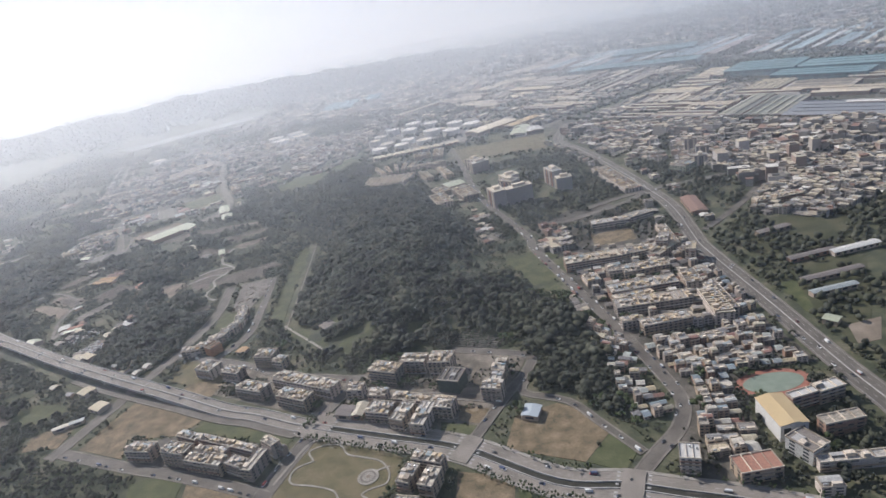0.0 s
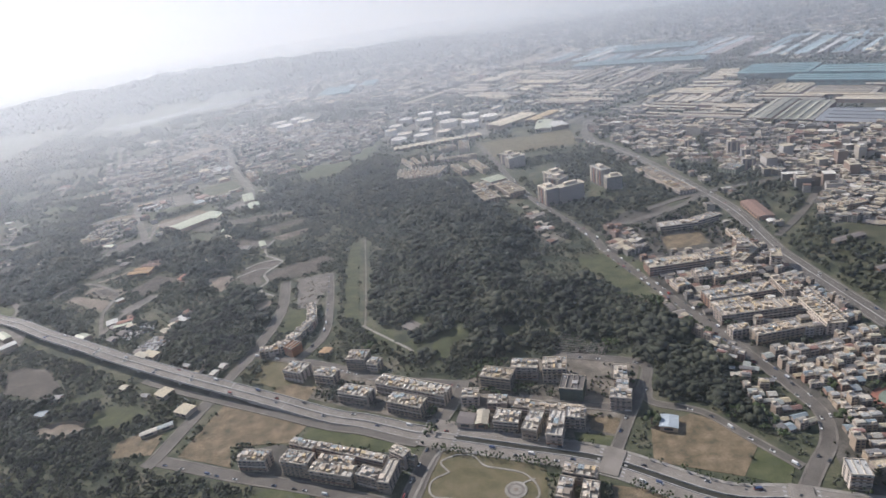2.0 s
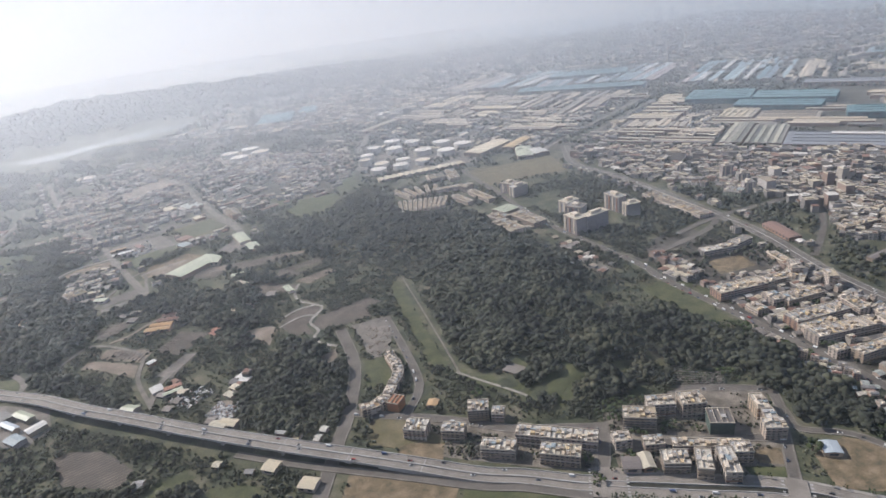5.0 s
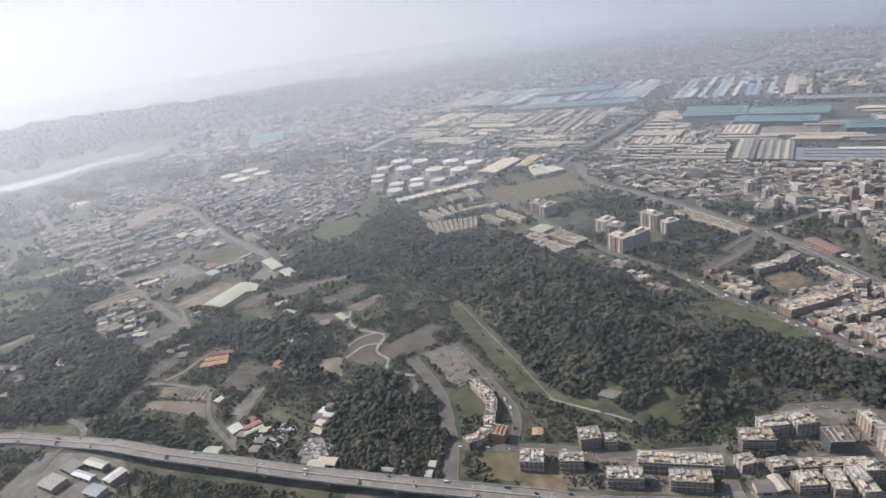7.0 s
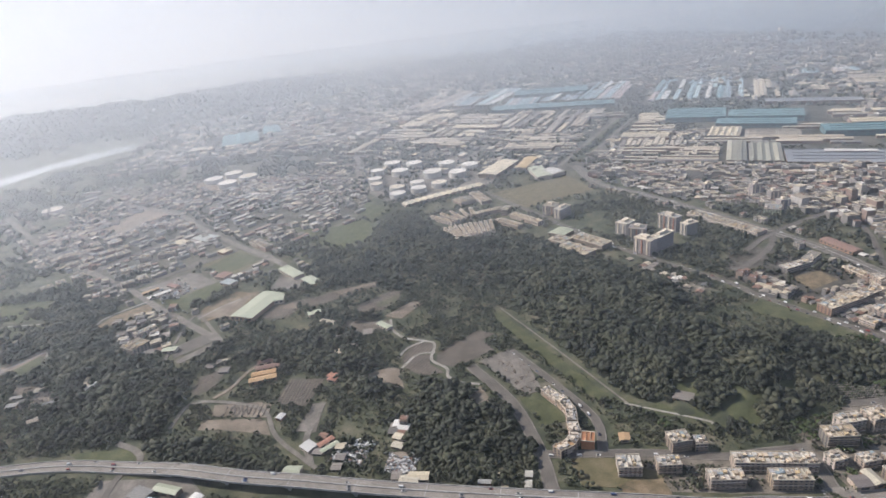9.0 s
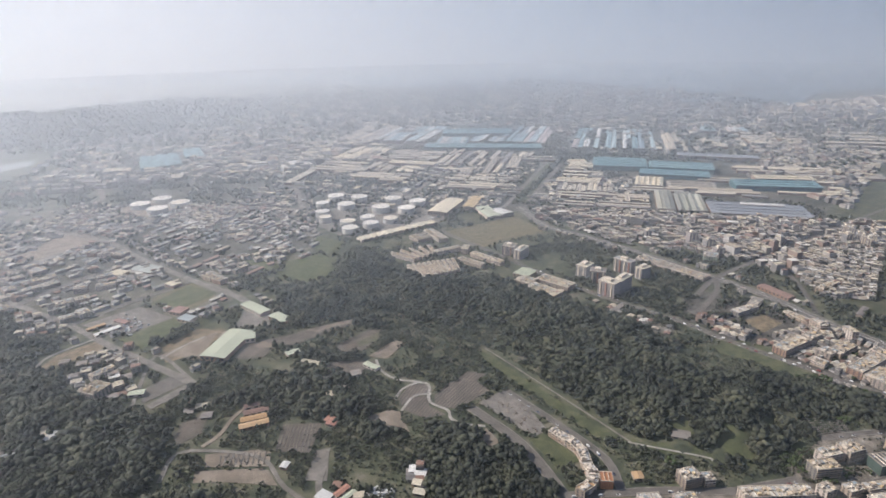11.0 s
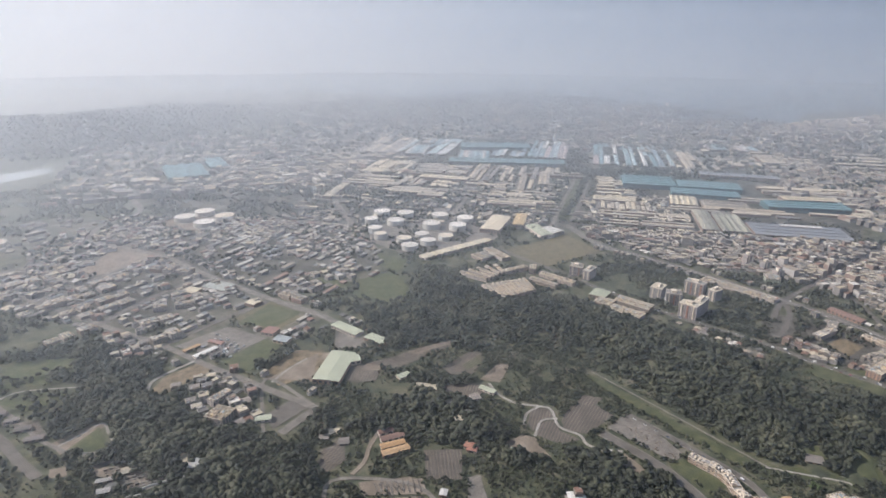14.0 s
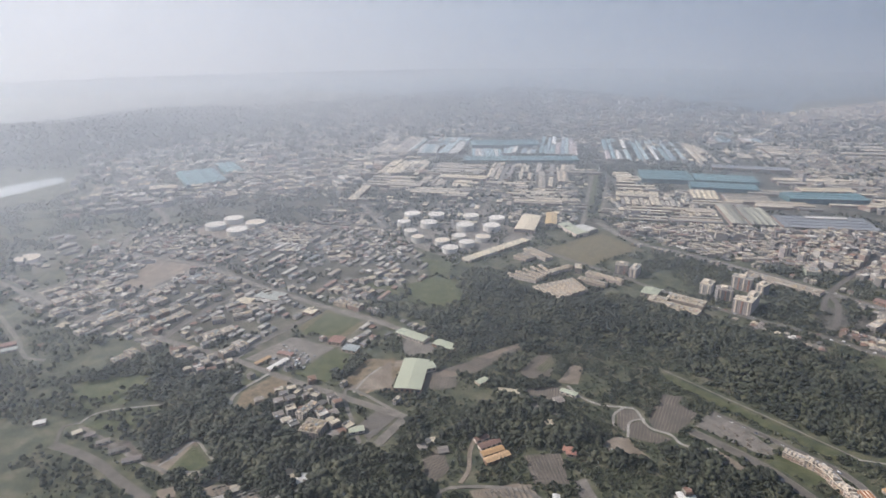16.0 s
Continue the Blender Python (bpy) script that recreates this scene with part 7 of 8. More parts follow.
TOWN = "dense far town of grey and cream flat-roofed houses"
WORKS = "far industrial halls with tan, grey and brown roofs"
district([(114.6, 742.1), (354.6, 504.0), (420.2, 528.6), (134.2, 779.3)], 60, 9, 1, (5, 9), (3, 7), 0.1, M_FARROOF, "far_town", TOWN)
district([(279.5, 541.6), (390.5, 436.2), (475.9, 471.3), (349.9, 584.3)], 34, 10, 2, (5, 9), (3, 7), 0.12, M_FARROOF, "far_town", TOWN)
district([(550.8, 726.1), (500.8, 535.2), (980.2, 705.1), (917.2, 910.4)], 24, 20, 3, (6, 11), (3, 7), 0.15, M_FARROOF, "far_town", TOWN)
district([(191.3, 581.0), (392.8, 573.1), (285.3, 410.9), (209.2, 446.1)], 36, 20, 4, (5, 9), (3, 8), 0.25, M_FARROOF, "far_town", TOWN)
district([(-216.3, 1042.2), (-14.0, 887.6), (250.8, 1180.6), (62.9, 1430.1)], 34, 18, 5, (4, 9), (2, 4), 0.35, M_INDROOF, "far_works", WORKS, -46)
district([(3.0, 881.9), (111.5, 802.7), (420.3, 1054.0), (287.0, 1224.3)], 26, 20, 6, (4, 9), (2, 4), 0.3, M_INDROOF, "far_works", WORKS, -46)
district([(145.0, 800.8), (289.4, 689.9), (439.1, 801.6), (280.6, 918.6)], 30, 16, 7, (4, 9), (2, 4), 0.3, M_INDROOF, "far_works", WORKS, -46)
district([(-477.2, 1412.9), (-117.2, 1170.9), (83.3, 1414.8), (-249.5, 1704.6)], 62, 22, 8, (4, 9), (2, 4), 0.4, M_INDROOF, "far_works", WORKS, -46)
district([(-143.3, 1666.7), (414.4, 1434.8), (813.5, 1634.8), (396.2, 2438.5)], 60, 24, 9, (5, 14), (3, 6), 0.5, M_INDROOF, "far_works", WORKS, -46)
district([(401.5, 1068.0), (735.2, 818.9), (1203.2, 1054.3), (758.9, 1395.0)], 34, 18, 10, (5, 11), (2, 5), 0.5, M_INDROOF, "far_works", WORKS, -46)
district([(429.0, 1351.9), (1153.0, 803.9), (1788.1, 1042.4), (864.5, 1858.5)], 93, 24, 11, (6, 18), (3, 7), 0.55, M_FARROOF, "far_town", TOWN)
district([(1210, 1190), (1600, 960), (2300, 1200), (1640, 1230)], 60, 14, 19, (8, 22), (3, 8), 0.35, M_FARROOF, "far_town", TOWN)
district([(597.8, 1651.9), (1047.4, 1305.1), (1708.3, 1768.7), (1049.3, 2216.1)], 62, 18, 12, (7.2, 18), (4, 11), 0.5, M_FARROOF, "far_city", "hazy far city blocks near the harbour")
district([(-528.4, 1044.8), (-282.1, 966.7), (-188.7, 1022.0), (-431.7, 1199.6)], 52, 18, 13, (4, 9), (1.5, 3.2), 0.4, M_FARROOF, "far_village", "scattered far houses and sheds on the plain")
district([(-324.3, 897.2), (-157.9, 849.6), (-104.4, 1033.3), (-278.5, 1087.6)], 34, 18, 14, (4, 9), (1.5, 3.2), 0.35, M_FARROOF, "far_village", "scattered far houses and sheds on the plain")
district([(-579.9, 836.5), (-385.1, 812.8), (-344.6, 1093.9), (-578.5, 1144.8)], 30, 20, 15, (4, 11), (1.5, 3), 0.8, M_FARROOF, "far_village", "scattered far houses and sheds on the plain")
district([(-589.7, 935.4), (-412.7, 917.7), (-386.7, 965.6), (-520.5, 1062.5)], 40, 14, 16, (3.5, 8), (1.5, 3), 0.5, M_FARROOF, "far_village", "scattered far houses and sheds on the plain")
district([(-530.4, 1294.6), (101.6, 1225.8), (272.3, 1535.4), (-399.6, 2170.8)], 77, 21, 17, (7.2, 20.4), (4, 8), 0.45, M_FARROOF, "far_town", TOWN)
for x, y, h in ((*[(634.6, 1371.4)][0], 38), (*[(-272.2, 1606.4)][0], 30), (*[(838.8, 1615.2)][0], 40), (*[(755.0, 1573.5)][0], 30), (*[(544.3, 1559.5)][0], 34)):
    c = thing("chimney", (x, y, 0), 0, "tall pale concrete works chimney", "chimney", "works chimneys")
    part("shaft", Build().tube(0, 0, -0.5, h, 3.4, k=14, r1=2.4), M_CONCRETE, c)
    part("collar", Build().tube(0, 0, h - 2.5, h - 1.2, 2.9, k=14), M_TERRA, c)

# ---- water far off ----
def water(pts, label, mat):
    solid("water", Build().prism(pts, -0.4, 0.25), mat, label, "water", kind="structure")


def ccw(pts):
    area = sum(a[0] * b[1] - b[0] * a[1] for a, b in zip(pts, pts[1:] + pts[:1]))
    return pts if area > 0 else pts[::-1]


water(ccw([(-828.4, 1453.6), (-753.0, 1477.2), (-664.5, 1563.5), (-586.8, 1628.4), (-501.7, 1659.5), (-501.1, 1601.8), (-588.7, 1537.3), (-651.5, 1507.0), (-706.6, 1426.3), (-765.4, 1387.0)]), "pale still lake under the ridge", M_WATER)
water(ccw([(-1447.4, 1772.6), (-1277.6, 1788.0), (-1310.7, 2273.5), (-1168.2, 2050.2), (-1198.4, 1776.7), (-1325.2, 1614.1)]), "pale river mouth in the haze", M_WATER)
water([(1342, 1710), (1185, 1525), (1461, 1515), (1555, 1411), (1599, 1256), (1922, 1396), (2416, 1301), (3400, 900), (4850, 400), (4850, 4850), (-4800, 4850), (-4800, 4500), (-500, 3900), (600, 3200), (1100, 2250)], "hazy sea and harbour basin beyond the works", M_SEA)
for k, q in enumerate(([(1480, 1640), (1700, 1500), (1760, 1590), (1560, 1720)], [(1840, 1640), (2050, 1560), (2090, 1610), (1900, 1700)], [(2050, 1800), (2500, 1640), (2540, 1690), (2120, 1850)])):
    field(M_WORKS, q, "low harbour quay in the haze", z=0.9, clear=False)

# ---- trees ----
M_BUSH = material("bush_leaves", [(0.030, 0.036, 0.023), (0.055, 0.060, 0.037), (0.092, 0.090, 0.056)], scale=0.12, fine=1.6, rough=0.8, vary=0.5, islands=True, bump=0.5)


def crown_shape(seed, lobes, level=1):
    """Vertices and triangles of an uneven crown of several lumpy lobes, one metre in radius."""
    rng = random.Random(seed)
    bm = bmesh.new()
    bmesh.ops.create_icosphere(bm, subdivisions=level, radius=1.0)
    base = np.array([v.co[:] for v in bm.verts])
    tris = np.array([[v.index for v in f.verts] for f in bm.faces])
    bm.free()
    vs, fs, n = [], [], 0
    for k in range(lobes):
        a = 6.28319 * (k + rng.random() * 0.6) / max(1, lobes)
        a += 2.4 * k if lobes > 4 else 0.0
        off = math.sqrt(rng.uniform(0.02, 1.0)) * 0.92 if lobes > 1 else 0.0
        c = np.array([off * math.cos(a), off * math.sin(a), 0.86 - 0.5 * off * off + rng.uniform(-0.10, 0.14)])
        r = rng.uniform(0.24, 0.44) if lobes > 1 else 0.95
        j = np.array([[rng.uniform(0.6, 1.3)] for _ in base])
        vs.append(base * j * r * np.array([1, 1, 0.85]) + c)
        fs.append(tris + n)
        n += len(base)
    return np.vstack(vs), np.vstack(fs)


NEAR_CROWNS = [crown_shape(i, (10, 12, 9, 11)[i % 4]) for i in range(8)]
FAR_CROWNS = [crown_shape(20 + i, 1) for i in range(6)]


def wood(name, places, crowns, label, mat=None, stems=False):
    """Many trees joined: places hold x, y, z, radius and height."""
    if not places:
        return
    rng = random.Random(len(places))
    vs, fs, n = [], [], 0
    for x, y, z, r, h in places:
        v, f = crowns[rng.randrange(len(crowns))]
        a = rng.uniform(0, 6.28)
        c, s = math.cos(a), math.sin(a)
        q = v @ np.array([[c, s, 0], [-s, c, 0], [0, 0, 1]])
        vs.append(q * np.array([r, r, h * 0.62]) + np.array([x, y, z + h * 0.12]))
        fs.append(f + n)
        n += len(v)
    v, f = np.vstack(vs).astype(np.float32), np.vstack(fs).astype(np.int32)
    me = bpy.data.meshes.new(name)
    me.vertices.add(len(v))
    me.vertices.foreach_set("co", v.ravel())
    me.loops.add(f.size)
    me.loops.foreach_set("vertex_index", f.ravel())
    me.polygons.add(len(f))
    me.polygons.foreach_set("loop_start", np.arange(0, f.size, 3, dtype=np.int32))
    me.materials.append(mat or M_LEAF)
    me.update(calc_edges=True)
    tagged(new(name, me), label, "trees", kind="stuff")


def fill(poly, step, seed, keep=1.0, size=(2.5, 4.0), free=False):
    rng = random.Random(seed)
    xs, ys = [p[0] for p in poly], [p[1] for p in poly]
    out = []
    y = min(ys)
    while y < max(ys):
        x = min(xs)
        while x < max(xs):
            px, py = x + rng.uniform(-0.6, 0.6) * step, y + rng.uniform(-0.6, 0.6) * step
            if rng.random() < keep and inside((px, py), poly) and not (taken(px, py) and not free):
                big = noise.noise((px / 22, py / 22, 1.7))
                mid = noise.noise((px / 9, py / 9, 6.3))
                r = rng.uniform(*size) * (1.0 + 0.4 * big) * rng.choice((0.55, 0.8, 1.0, 1.15, 1.5))
                out.append((px, py, land(px, py), r * 1.12, r * rng.uniform(0.8, 1.3) + 2.2 + 1.8 * big + 1.4 * mid))
            x += step
        y += step
    return out


GAPS = [[(-101.0, 305.2), (-72.4, 313.0), (-66.4, 300.4), (-88.8, 292.8), (-103.5, 298.2)], [(-100.6, 335.6), (-87.9, 328.3), (-95.7, 315.1), (-108.4, 324.1)], [(-49.2, 306.1), (-36.7, 305.4), (-40.3, 294.7), (-54.5, 293.7)], [(-131.3, 339.0), (-122.9, 341.9), (-95.6, 310.9), (-105.3, 304.8), (-130.2, 327.3)]]
CLEAR = [[(-94.1, 297.4), (-83.7, 305.6), (-75.4, 297.3), (-78.5, 286.3), (-89.6, 284.3)], [(-50.6, 285.2), (-43.3, 290.2), (-38.3, 285.8), (-43.4, 276.6), (-50.5, 277.7)], [(-32.5, 302.4), (-24.0, 308.5), (-18.0, 302.7), (-25.3, 296.4)], [(-302.9, 293.9), (-295.3, 302.7), (-279.6, 307.7), (-278.9, 300.6), (-291.6, 293.0)], [(-277.7, 285.2), (-265.1, 288.1), (-244.6, 283.9), (-241.1, 275.6), (-253.8, 269.0), (-269.9, 270.5)]]


def patch(poly, mat, label, step=2.5):
    """Ground that follows the slope: a thin sheet over the land inside an outline."""
    xs, ys = [p[0] for p in poly], [p[1] for p in poly]
    b, seen = Build(), {}

    def corner(x, y):
        if (x, y) not in seen:
            seen[(x, y)] = len(b.v)
            b.v.append((x, y, land(x, y) + 0.35))
        return seen[(x, y)]
    for i in range(int((max(xs) - min(xs)) / step) + 1):
        for j in range(int((max(ys) - min(ys)) / step) + 1):
            x, y = min(xs) + i * step, min(ys) + j * step
            if inside((x + step / 2, y + step / 2), poly):
                b.f.append((corner(x, y), corner(x + step, y), corner(x + step, y + step), corner(x, y + step)))
    solid("clearing", b, mat, label, "clearing", kind="structure")


for gap in ([(-224.4, 770.5), (-185.0, 772.3), (-172.3, 748.0), (-191.8, 703.5), (-225.8, 699.0), (-239.3, 724.4)], [(-261.0, 800.2), (-228.7, 800.7), (-236.0, 758.5), (-264.0, 752.7)], [(-162.3, 843.0), (-140.9, 793.6), (-171.8, 768.4), (-180.1, 795.2)], [(-560.0, 757.4), (-505.5, 737.8), (-510.3, 714.3), (-545.3, 721.5), (-560.9, 730.9)]):
    mark(gap)
    patch(gap, M_GRASS, "rough olive meadow between the trees")
for gap in GAPS + CLEAR:
    mark(gap)
    patch(gap, M_MEADOW, "sunlit green clearing in the wood")
wood("woodland", fill(FOREST, 4.0, 1, size=(2.3, 3.9)), NEAR_CROWNS, "dense dark green broadleaf woodland on a low hill")
EAST = [(7.0, 284.7), (36.4, 287.5), (45.5, 261.0), (54.3, 220.2), (44.0, 205.0), (33.4, 219.4), (15.4, 230.4), (12.2, 255.0)]
wood("woodland", fill(EAST, 4.0, 2), NEAR_CROWNS, "dark green woodland tongue above the street")
wood("woodland", fill([(-137.7, 334.4), (-114.3, 298.6), (-93.2, 275.4), (-69.1, 275.0), (-49.3, 282.0), (-25.5, 278.1), (-19.5, 293.0), (-56.0, 309.3), (-94.8, 328.6), (-125.5, 338.1)], 3.4, 4, 0.7, size=(1.2, 2.6)), NEAR_CROWNS, "bushy wood edge above the street")
wood("school_trees", fill([(98.2, 230.0), (129.7, 220.9), (129.0, 196.7), (131.8, 175.7), (109.9, 143.1), (48.7, 154.3), (57.8, 173.9), (81.7, 187.3)], 3.6, 6, 0.5, size=(0.9, 2.1)), NEAR_CROWNS, "dark trees round the school")
wood("school_trees", fill([(47.5, 176.6), (57.5, 181.5), (54.0, 166.2), (60.9, 161.6), (67.2, 158.8), (66.7, 153.4), (40.7, 158.2)], 2.6, 61, 0.75, size=(0.9, 2.0)), NEAR_CROWNS, "dark trees round the office block")
wood("wood_edge", fill([(-78.8, 532.5), (-41.8, 494.9), (-10.2, 426.2), (-26.7, 394.4), (-21.1, 364.3), (11.8, 350.5), (26.5, 315.1), (41.9, 321.9), (27.7, 403.7), (16.4, 458.4), (0.2, 511.6), (-30.2, 564.9)], 4.2, 7, 0.22, size=(1.0, 2.0)), NEAR_CROWNS, "loose trees between the wood and the street")
WOODS = [[(-381.9, 529.9), (-346.3, 552.5), (-341.4, 543.6), (-376.2, 519.3)], [(-380.2, 635.5), (-349.2, 663.4), (-339.3, 654.9), (-373.2, 628.1)], [(-282.2, 557.0), (-258.4, 542.4), (-228.6, 524.1), (-234.4, 520.8), (-275.9, 541.5)], [(-509.9, 656.3), (-498.0, 675.5), (-481.8, 689.6), (-466.4, 680.1), (-462.0, 658.0), (-481.6, 638.8), (-500.3, 642.0)], [(-266.1, 651.1), (-228.8, 649.4), (-219.8, 623.1), (-195.3, 601.6), (-200.9, 561.2), (-210.8, 573.2), (-229.4, 609.2), (-270.0, 603.4), (-285.0, 612.5)], [(-264.1, 727.1), (-241.6, 694.4), (-191.4, 664.4), (-165.4, 604.1), (-219.8, 623.1), (-260.3, 661.3)], [(-254.5, 389.6), (-230.6, 426.7), (-194.7, 379.7), (-196.0, 338.2), (-207.0, 306.5), (-247.8, 320.3), (-259.5, 346.9)], [(-522.9, 627.5), (-456.2, 637.0), (-383.2, 514.1), (-384.5, 452.8), (-423.3, 455.0), (-471.4, 478.0)], [(-510.6, 665.3), (-468.5, 682.3), (-461.3, 630.2), (-438.9, 573.7), (-414.3, 534.5), (-423.2, 500.9), (-513.4, 564.8), (-525.2, 627.6)],
         [(-407.0, 444.1), (-381.9, 438.4), (-342.0, 390.2), (-325.1, 377.1), (-351.1, 386.4), (-398.7, 422.1)], [(-586.5, 766.4), (-493.3, 755.1), (-438.6, 704.3), (-449.5, 668.8), (-489.4, 668.1), (-562.8, 759.9)], [(-346.4, 517.5), (-261.9, 545.7), (-252.5, 415.8), (-272.5, 427.2), (-294.8, 470.2)]]
for i, q in enumerate(WOODS):
    wood("copse", fill(q, 4.2, 10 + i, 0.9), NEAR_CROWNS, "dense copse of dark green trees")


def scrub(x0, x1, y0, y1, step, seed, level, size, avoid=True):
    rng = random.Random(seed)
    out = []
    y = y0
    while y < y1:
        x = x0
        while x < x1:
            px, py = x + rng.uniform(-0.5, 0.5) * step, y + rng.uniform(-0.5, 0.5) * step
            n = noise.noise((px / 45, py / 45, 3.1)) + 0.5 * noise.noise((px / 14, py / 14, 7.7))
            if n > level + (0.3 if py > 640 and any(inside((px, py), v) for v in VILLAGES) else 0.0) and not taken(px, py) and not (py > 1000 and inside((px, py), LAKE)) and not inside((px, py), FOREST):
                r = rng.uniform(*size)
                out.append((px, py, land(px, py), r, r * rng.uniform(1.3, 2.0)))
            x += step
        y += step
    return out


wood("scrub_trees", scrub(-640, -125, 170, 560, 4.0, 40, -0.22, (0.8, 2.6)), NEAR_CROWNS, "loose scrub and trees on rough ground")
wood("scrub_trees", scrub(-880, -640, 250, 800, 4.8, 50, -0.15, (1.0, 2.8)), FAR_CROWNS, "loose scrub and trees on rough ground")
wood("copse", fill([(-336.7, 262.9), (-245.4, 240.7), (-259.3, 278.3), (-286.8, 302.7), (-321.8, 305.3), (-370.6, 322.9)], 3.6, 51, 0.9, size=(1.6, 3.2)), NEAR_CROWNS, "dense copse of dark green trees")
def bushes(x0, x1, y0, y1, step, seed, size, level):
    return [t for t in scrub(x0, x1, y0, y1, step, seed, level, size)]


wood("bushes", bushes(-440, 130, 130, 300, 2.5, 71, (0.3, 0.95), -0.45), FAR_CROWNS, "low bushes and tufts on rough ground", M_BUSH)
wood("bushes", bushes(-640, 60, 300, 470, 3.0, 72, (0.4, 1.1), -0.45), FAR_CROWNS, "low bushes and tufts on rough ground", M_BUSH)
wood("bushes", bushes(-640, -100, 470, 640, 4.0, 73, (0.5, 1.3), -0.4), FAR_CROWNS, "low bushes and tufts on rough ground", M_BUSH)
SINGLE = scrub(-125, 110, 130, 330, 4.0, 41, 0.1, (0.8, 2.0))
random.Random(3).shuffle(SINGLE)
wood("scrub_trees", SINGLE[260:], NEAR_CROWNS, "loose shrubs between plots")
wood("scrub_trees", scrub(150, 420, 130, 560, 4.6, 42, -0.2, (1.0, 2.6)), FAR_CROWNS, "loose scrub and trees on pasture")
wood("scrub_trees", scrub(-700, -110, 560, 900, 4.8, 43, -0.12, (1.0, 2.7)), FAR_CROWNS, "loose trees among the fields")
wood("scrub_trees", scrub(-110, 480, 400, 900, 5.0, 44, 0.0, (1.2, 2.6)), FAR_CROWNS, "loose trees among the houses")
wood("scrub_trees", scrub(-900, 700, 900, 1500, 7.0, 45, -0.12, (1.6, 3.6)), FAR_CROWNS, "far loose trees on the plain")
wood("scrub_trees", scrub(-1600, 1600, 1500, 2600, 17, 46, 0.0, (4.0, 8.0)), FAR_CROWNS, "far hazy trees on the plain")
wood("scrub_trees", scrub(700, 1600, 500, 1500, 13, 48, 0.15, (3.0, 6.0)), FAR_CROWNS, "far hazy trees on the plain")
wood("estate_trees", scrub(-20, 132, 430, 660, 4.6, 63, -0.3, (1.2, 2.5)), NEAR_CROWNS, "dark trees between the towers and the school")
wood("ridge_woods", [t for t in scrub(-2200, 200, 1400, 3600, 17, 47, -1.2, (7, 10)) if t[2] > 6], FAR_CROWNS, "hazy blue-green woods on the far ridge")
wood("tree_belt", [(p.x + random.uniform(-3, 3), p.y + random.uniform(-3, 3), 0, 3.0, 5.5) for p, t in along(smooth([(140.9, 825.9), (183.7, 752.7), (295.5, 648.2), (419.5, 523.5)]), 4)], FAR_CROWNS, "dark line of trees before the steelworks")
wood("tree_belt", [(p.x + random.uniform(-5, 5), p.y + random.uniform(-5, 5), 0, 3.0, 5.5) for p, t in along(smooth([(159.3, 838.6), (261.8, 913.4), (413.7, 1036.9)]), 3)], FAR_CROWNS, "green belt of trees between factories")

for pts in ([(-19.1, 1491.7), (267.3, 1239.0), (427.6, 1076.0), (578.6, 935.8), (674.0, 788.1)], [(348.8, 782.4), (634.1, 894.4), (899.2, 996.0)], [(-76.1, 1164.5), (122.0, 994.5), (226.7, 908.1)], [(730.7, 822.3), (1017.0, 906.8), (1181.1, 900.9)], [(191.7, 704.7), (294.2, 620.5), (392.9, 518.4)], [(-243.8, 1339.1), (-55.3, 1409.2), (221.9, 1578.0)], [(3.0, 881.9), (42.4, 826.5), (101.3, 793.3)]):
    wood("tree_belt", [(p.x + random.uniform(-4, 4), p.y + random.uniform(-4, 4), 0, random.uniform(2.2, 4.0), random.uniform(4, 6.5)) for p, t in along(smooth(pts), 5)], FAR_CROWNS, "dark tree belt between factories")


def street_tree():
    t = thing("street_tree", (0, 0), 0, "small dark green street tree in the pavement", "tree", "street trees")
    tr = Build().tube(0, 0, -0.2, 1.3, 0.13, k=6, r1=0.08)
    for a in (0.3, 2.4, 4.5):
        n = len(tr.v)
        x, y = 0.45 * math.cos(a), 0.45 * math.sin(a)
        tr.v += [(0.05, 0, 0.9), (-0.05, 0.04, 0.9), (0, -0.05, 0.95), (x, y, 1.6)]
        tr.f += [(n, n + 1, n + 3), (n + 1, n + 2, n + 3), (n + 2, n, n + 3)]
    part("trunk", tr, M_BARK, t)
    v, f = crown_shape(77, 4)
    b = Build()
    b.v = [tuple(p) for p in v * np.array([1.15, 1.15, 1.3]) + np.array([0, 0, 0.75])]
    b.f = [tuple(int(i) for i in q) for q in f]
    part("crown", b, M_LEAF2, t)
    return t


def lone_tree(i):
    """A broad tree: forked trunk and a lumpy crown, one metre in crown radius."""
    t = thing("tree", (0, 0), 0, "broad dark green tree beside the plots", "tree", "trees between the plots")
    tr = Build().tube(0, 0, -0.3, 0.75, 0.12, k=7, r1=0.08)
    for a in (0.5 + i, 2.6 + i, 4.4 + i):
        n = len(tr.v)
        x, y = 0.42 * math.cos(a), 0.42 * math.sin(a)
        tr.v += [(0.06, 0, 0.5), (-0.06, 0.05, 0.5), (0, -0.06, 0.55), (x, y, 1.1)]
        tr.f += [(n, n + 1, n + 3), (n + 1, n + 2, n + 3), (n + 2, n, n + 3)]
    part("trunk", tr, M_BARK, t)
    v, f = crown_shape(90 + i, 5)
    b = Build()
    b.v = [tuple(p) for p in v + np.array([0, 0, 0.35])]
    b.f = [tuple(int(k) for k in q) for q in f]
    part("crown", b, M_LEAF2, t)
    return t


LONE = [lone_tree(i) for i in range(4)]
for k, (x, y, z, r, h) in enumerate(SINGLE[:260]):
    m = pose(x, y, z, 0, 0, k * 37) @ Matrix.Diagonal((r, r, h * 0.55, 1))
    if k < 4:
        LONE[k].matrix_basis = m
    else:
        copy_thing(LONE[k % 4], m)


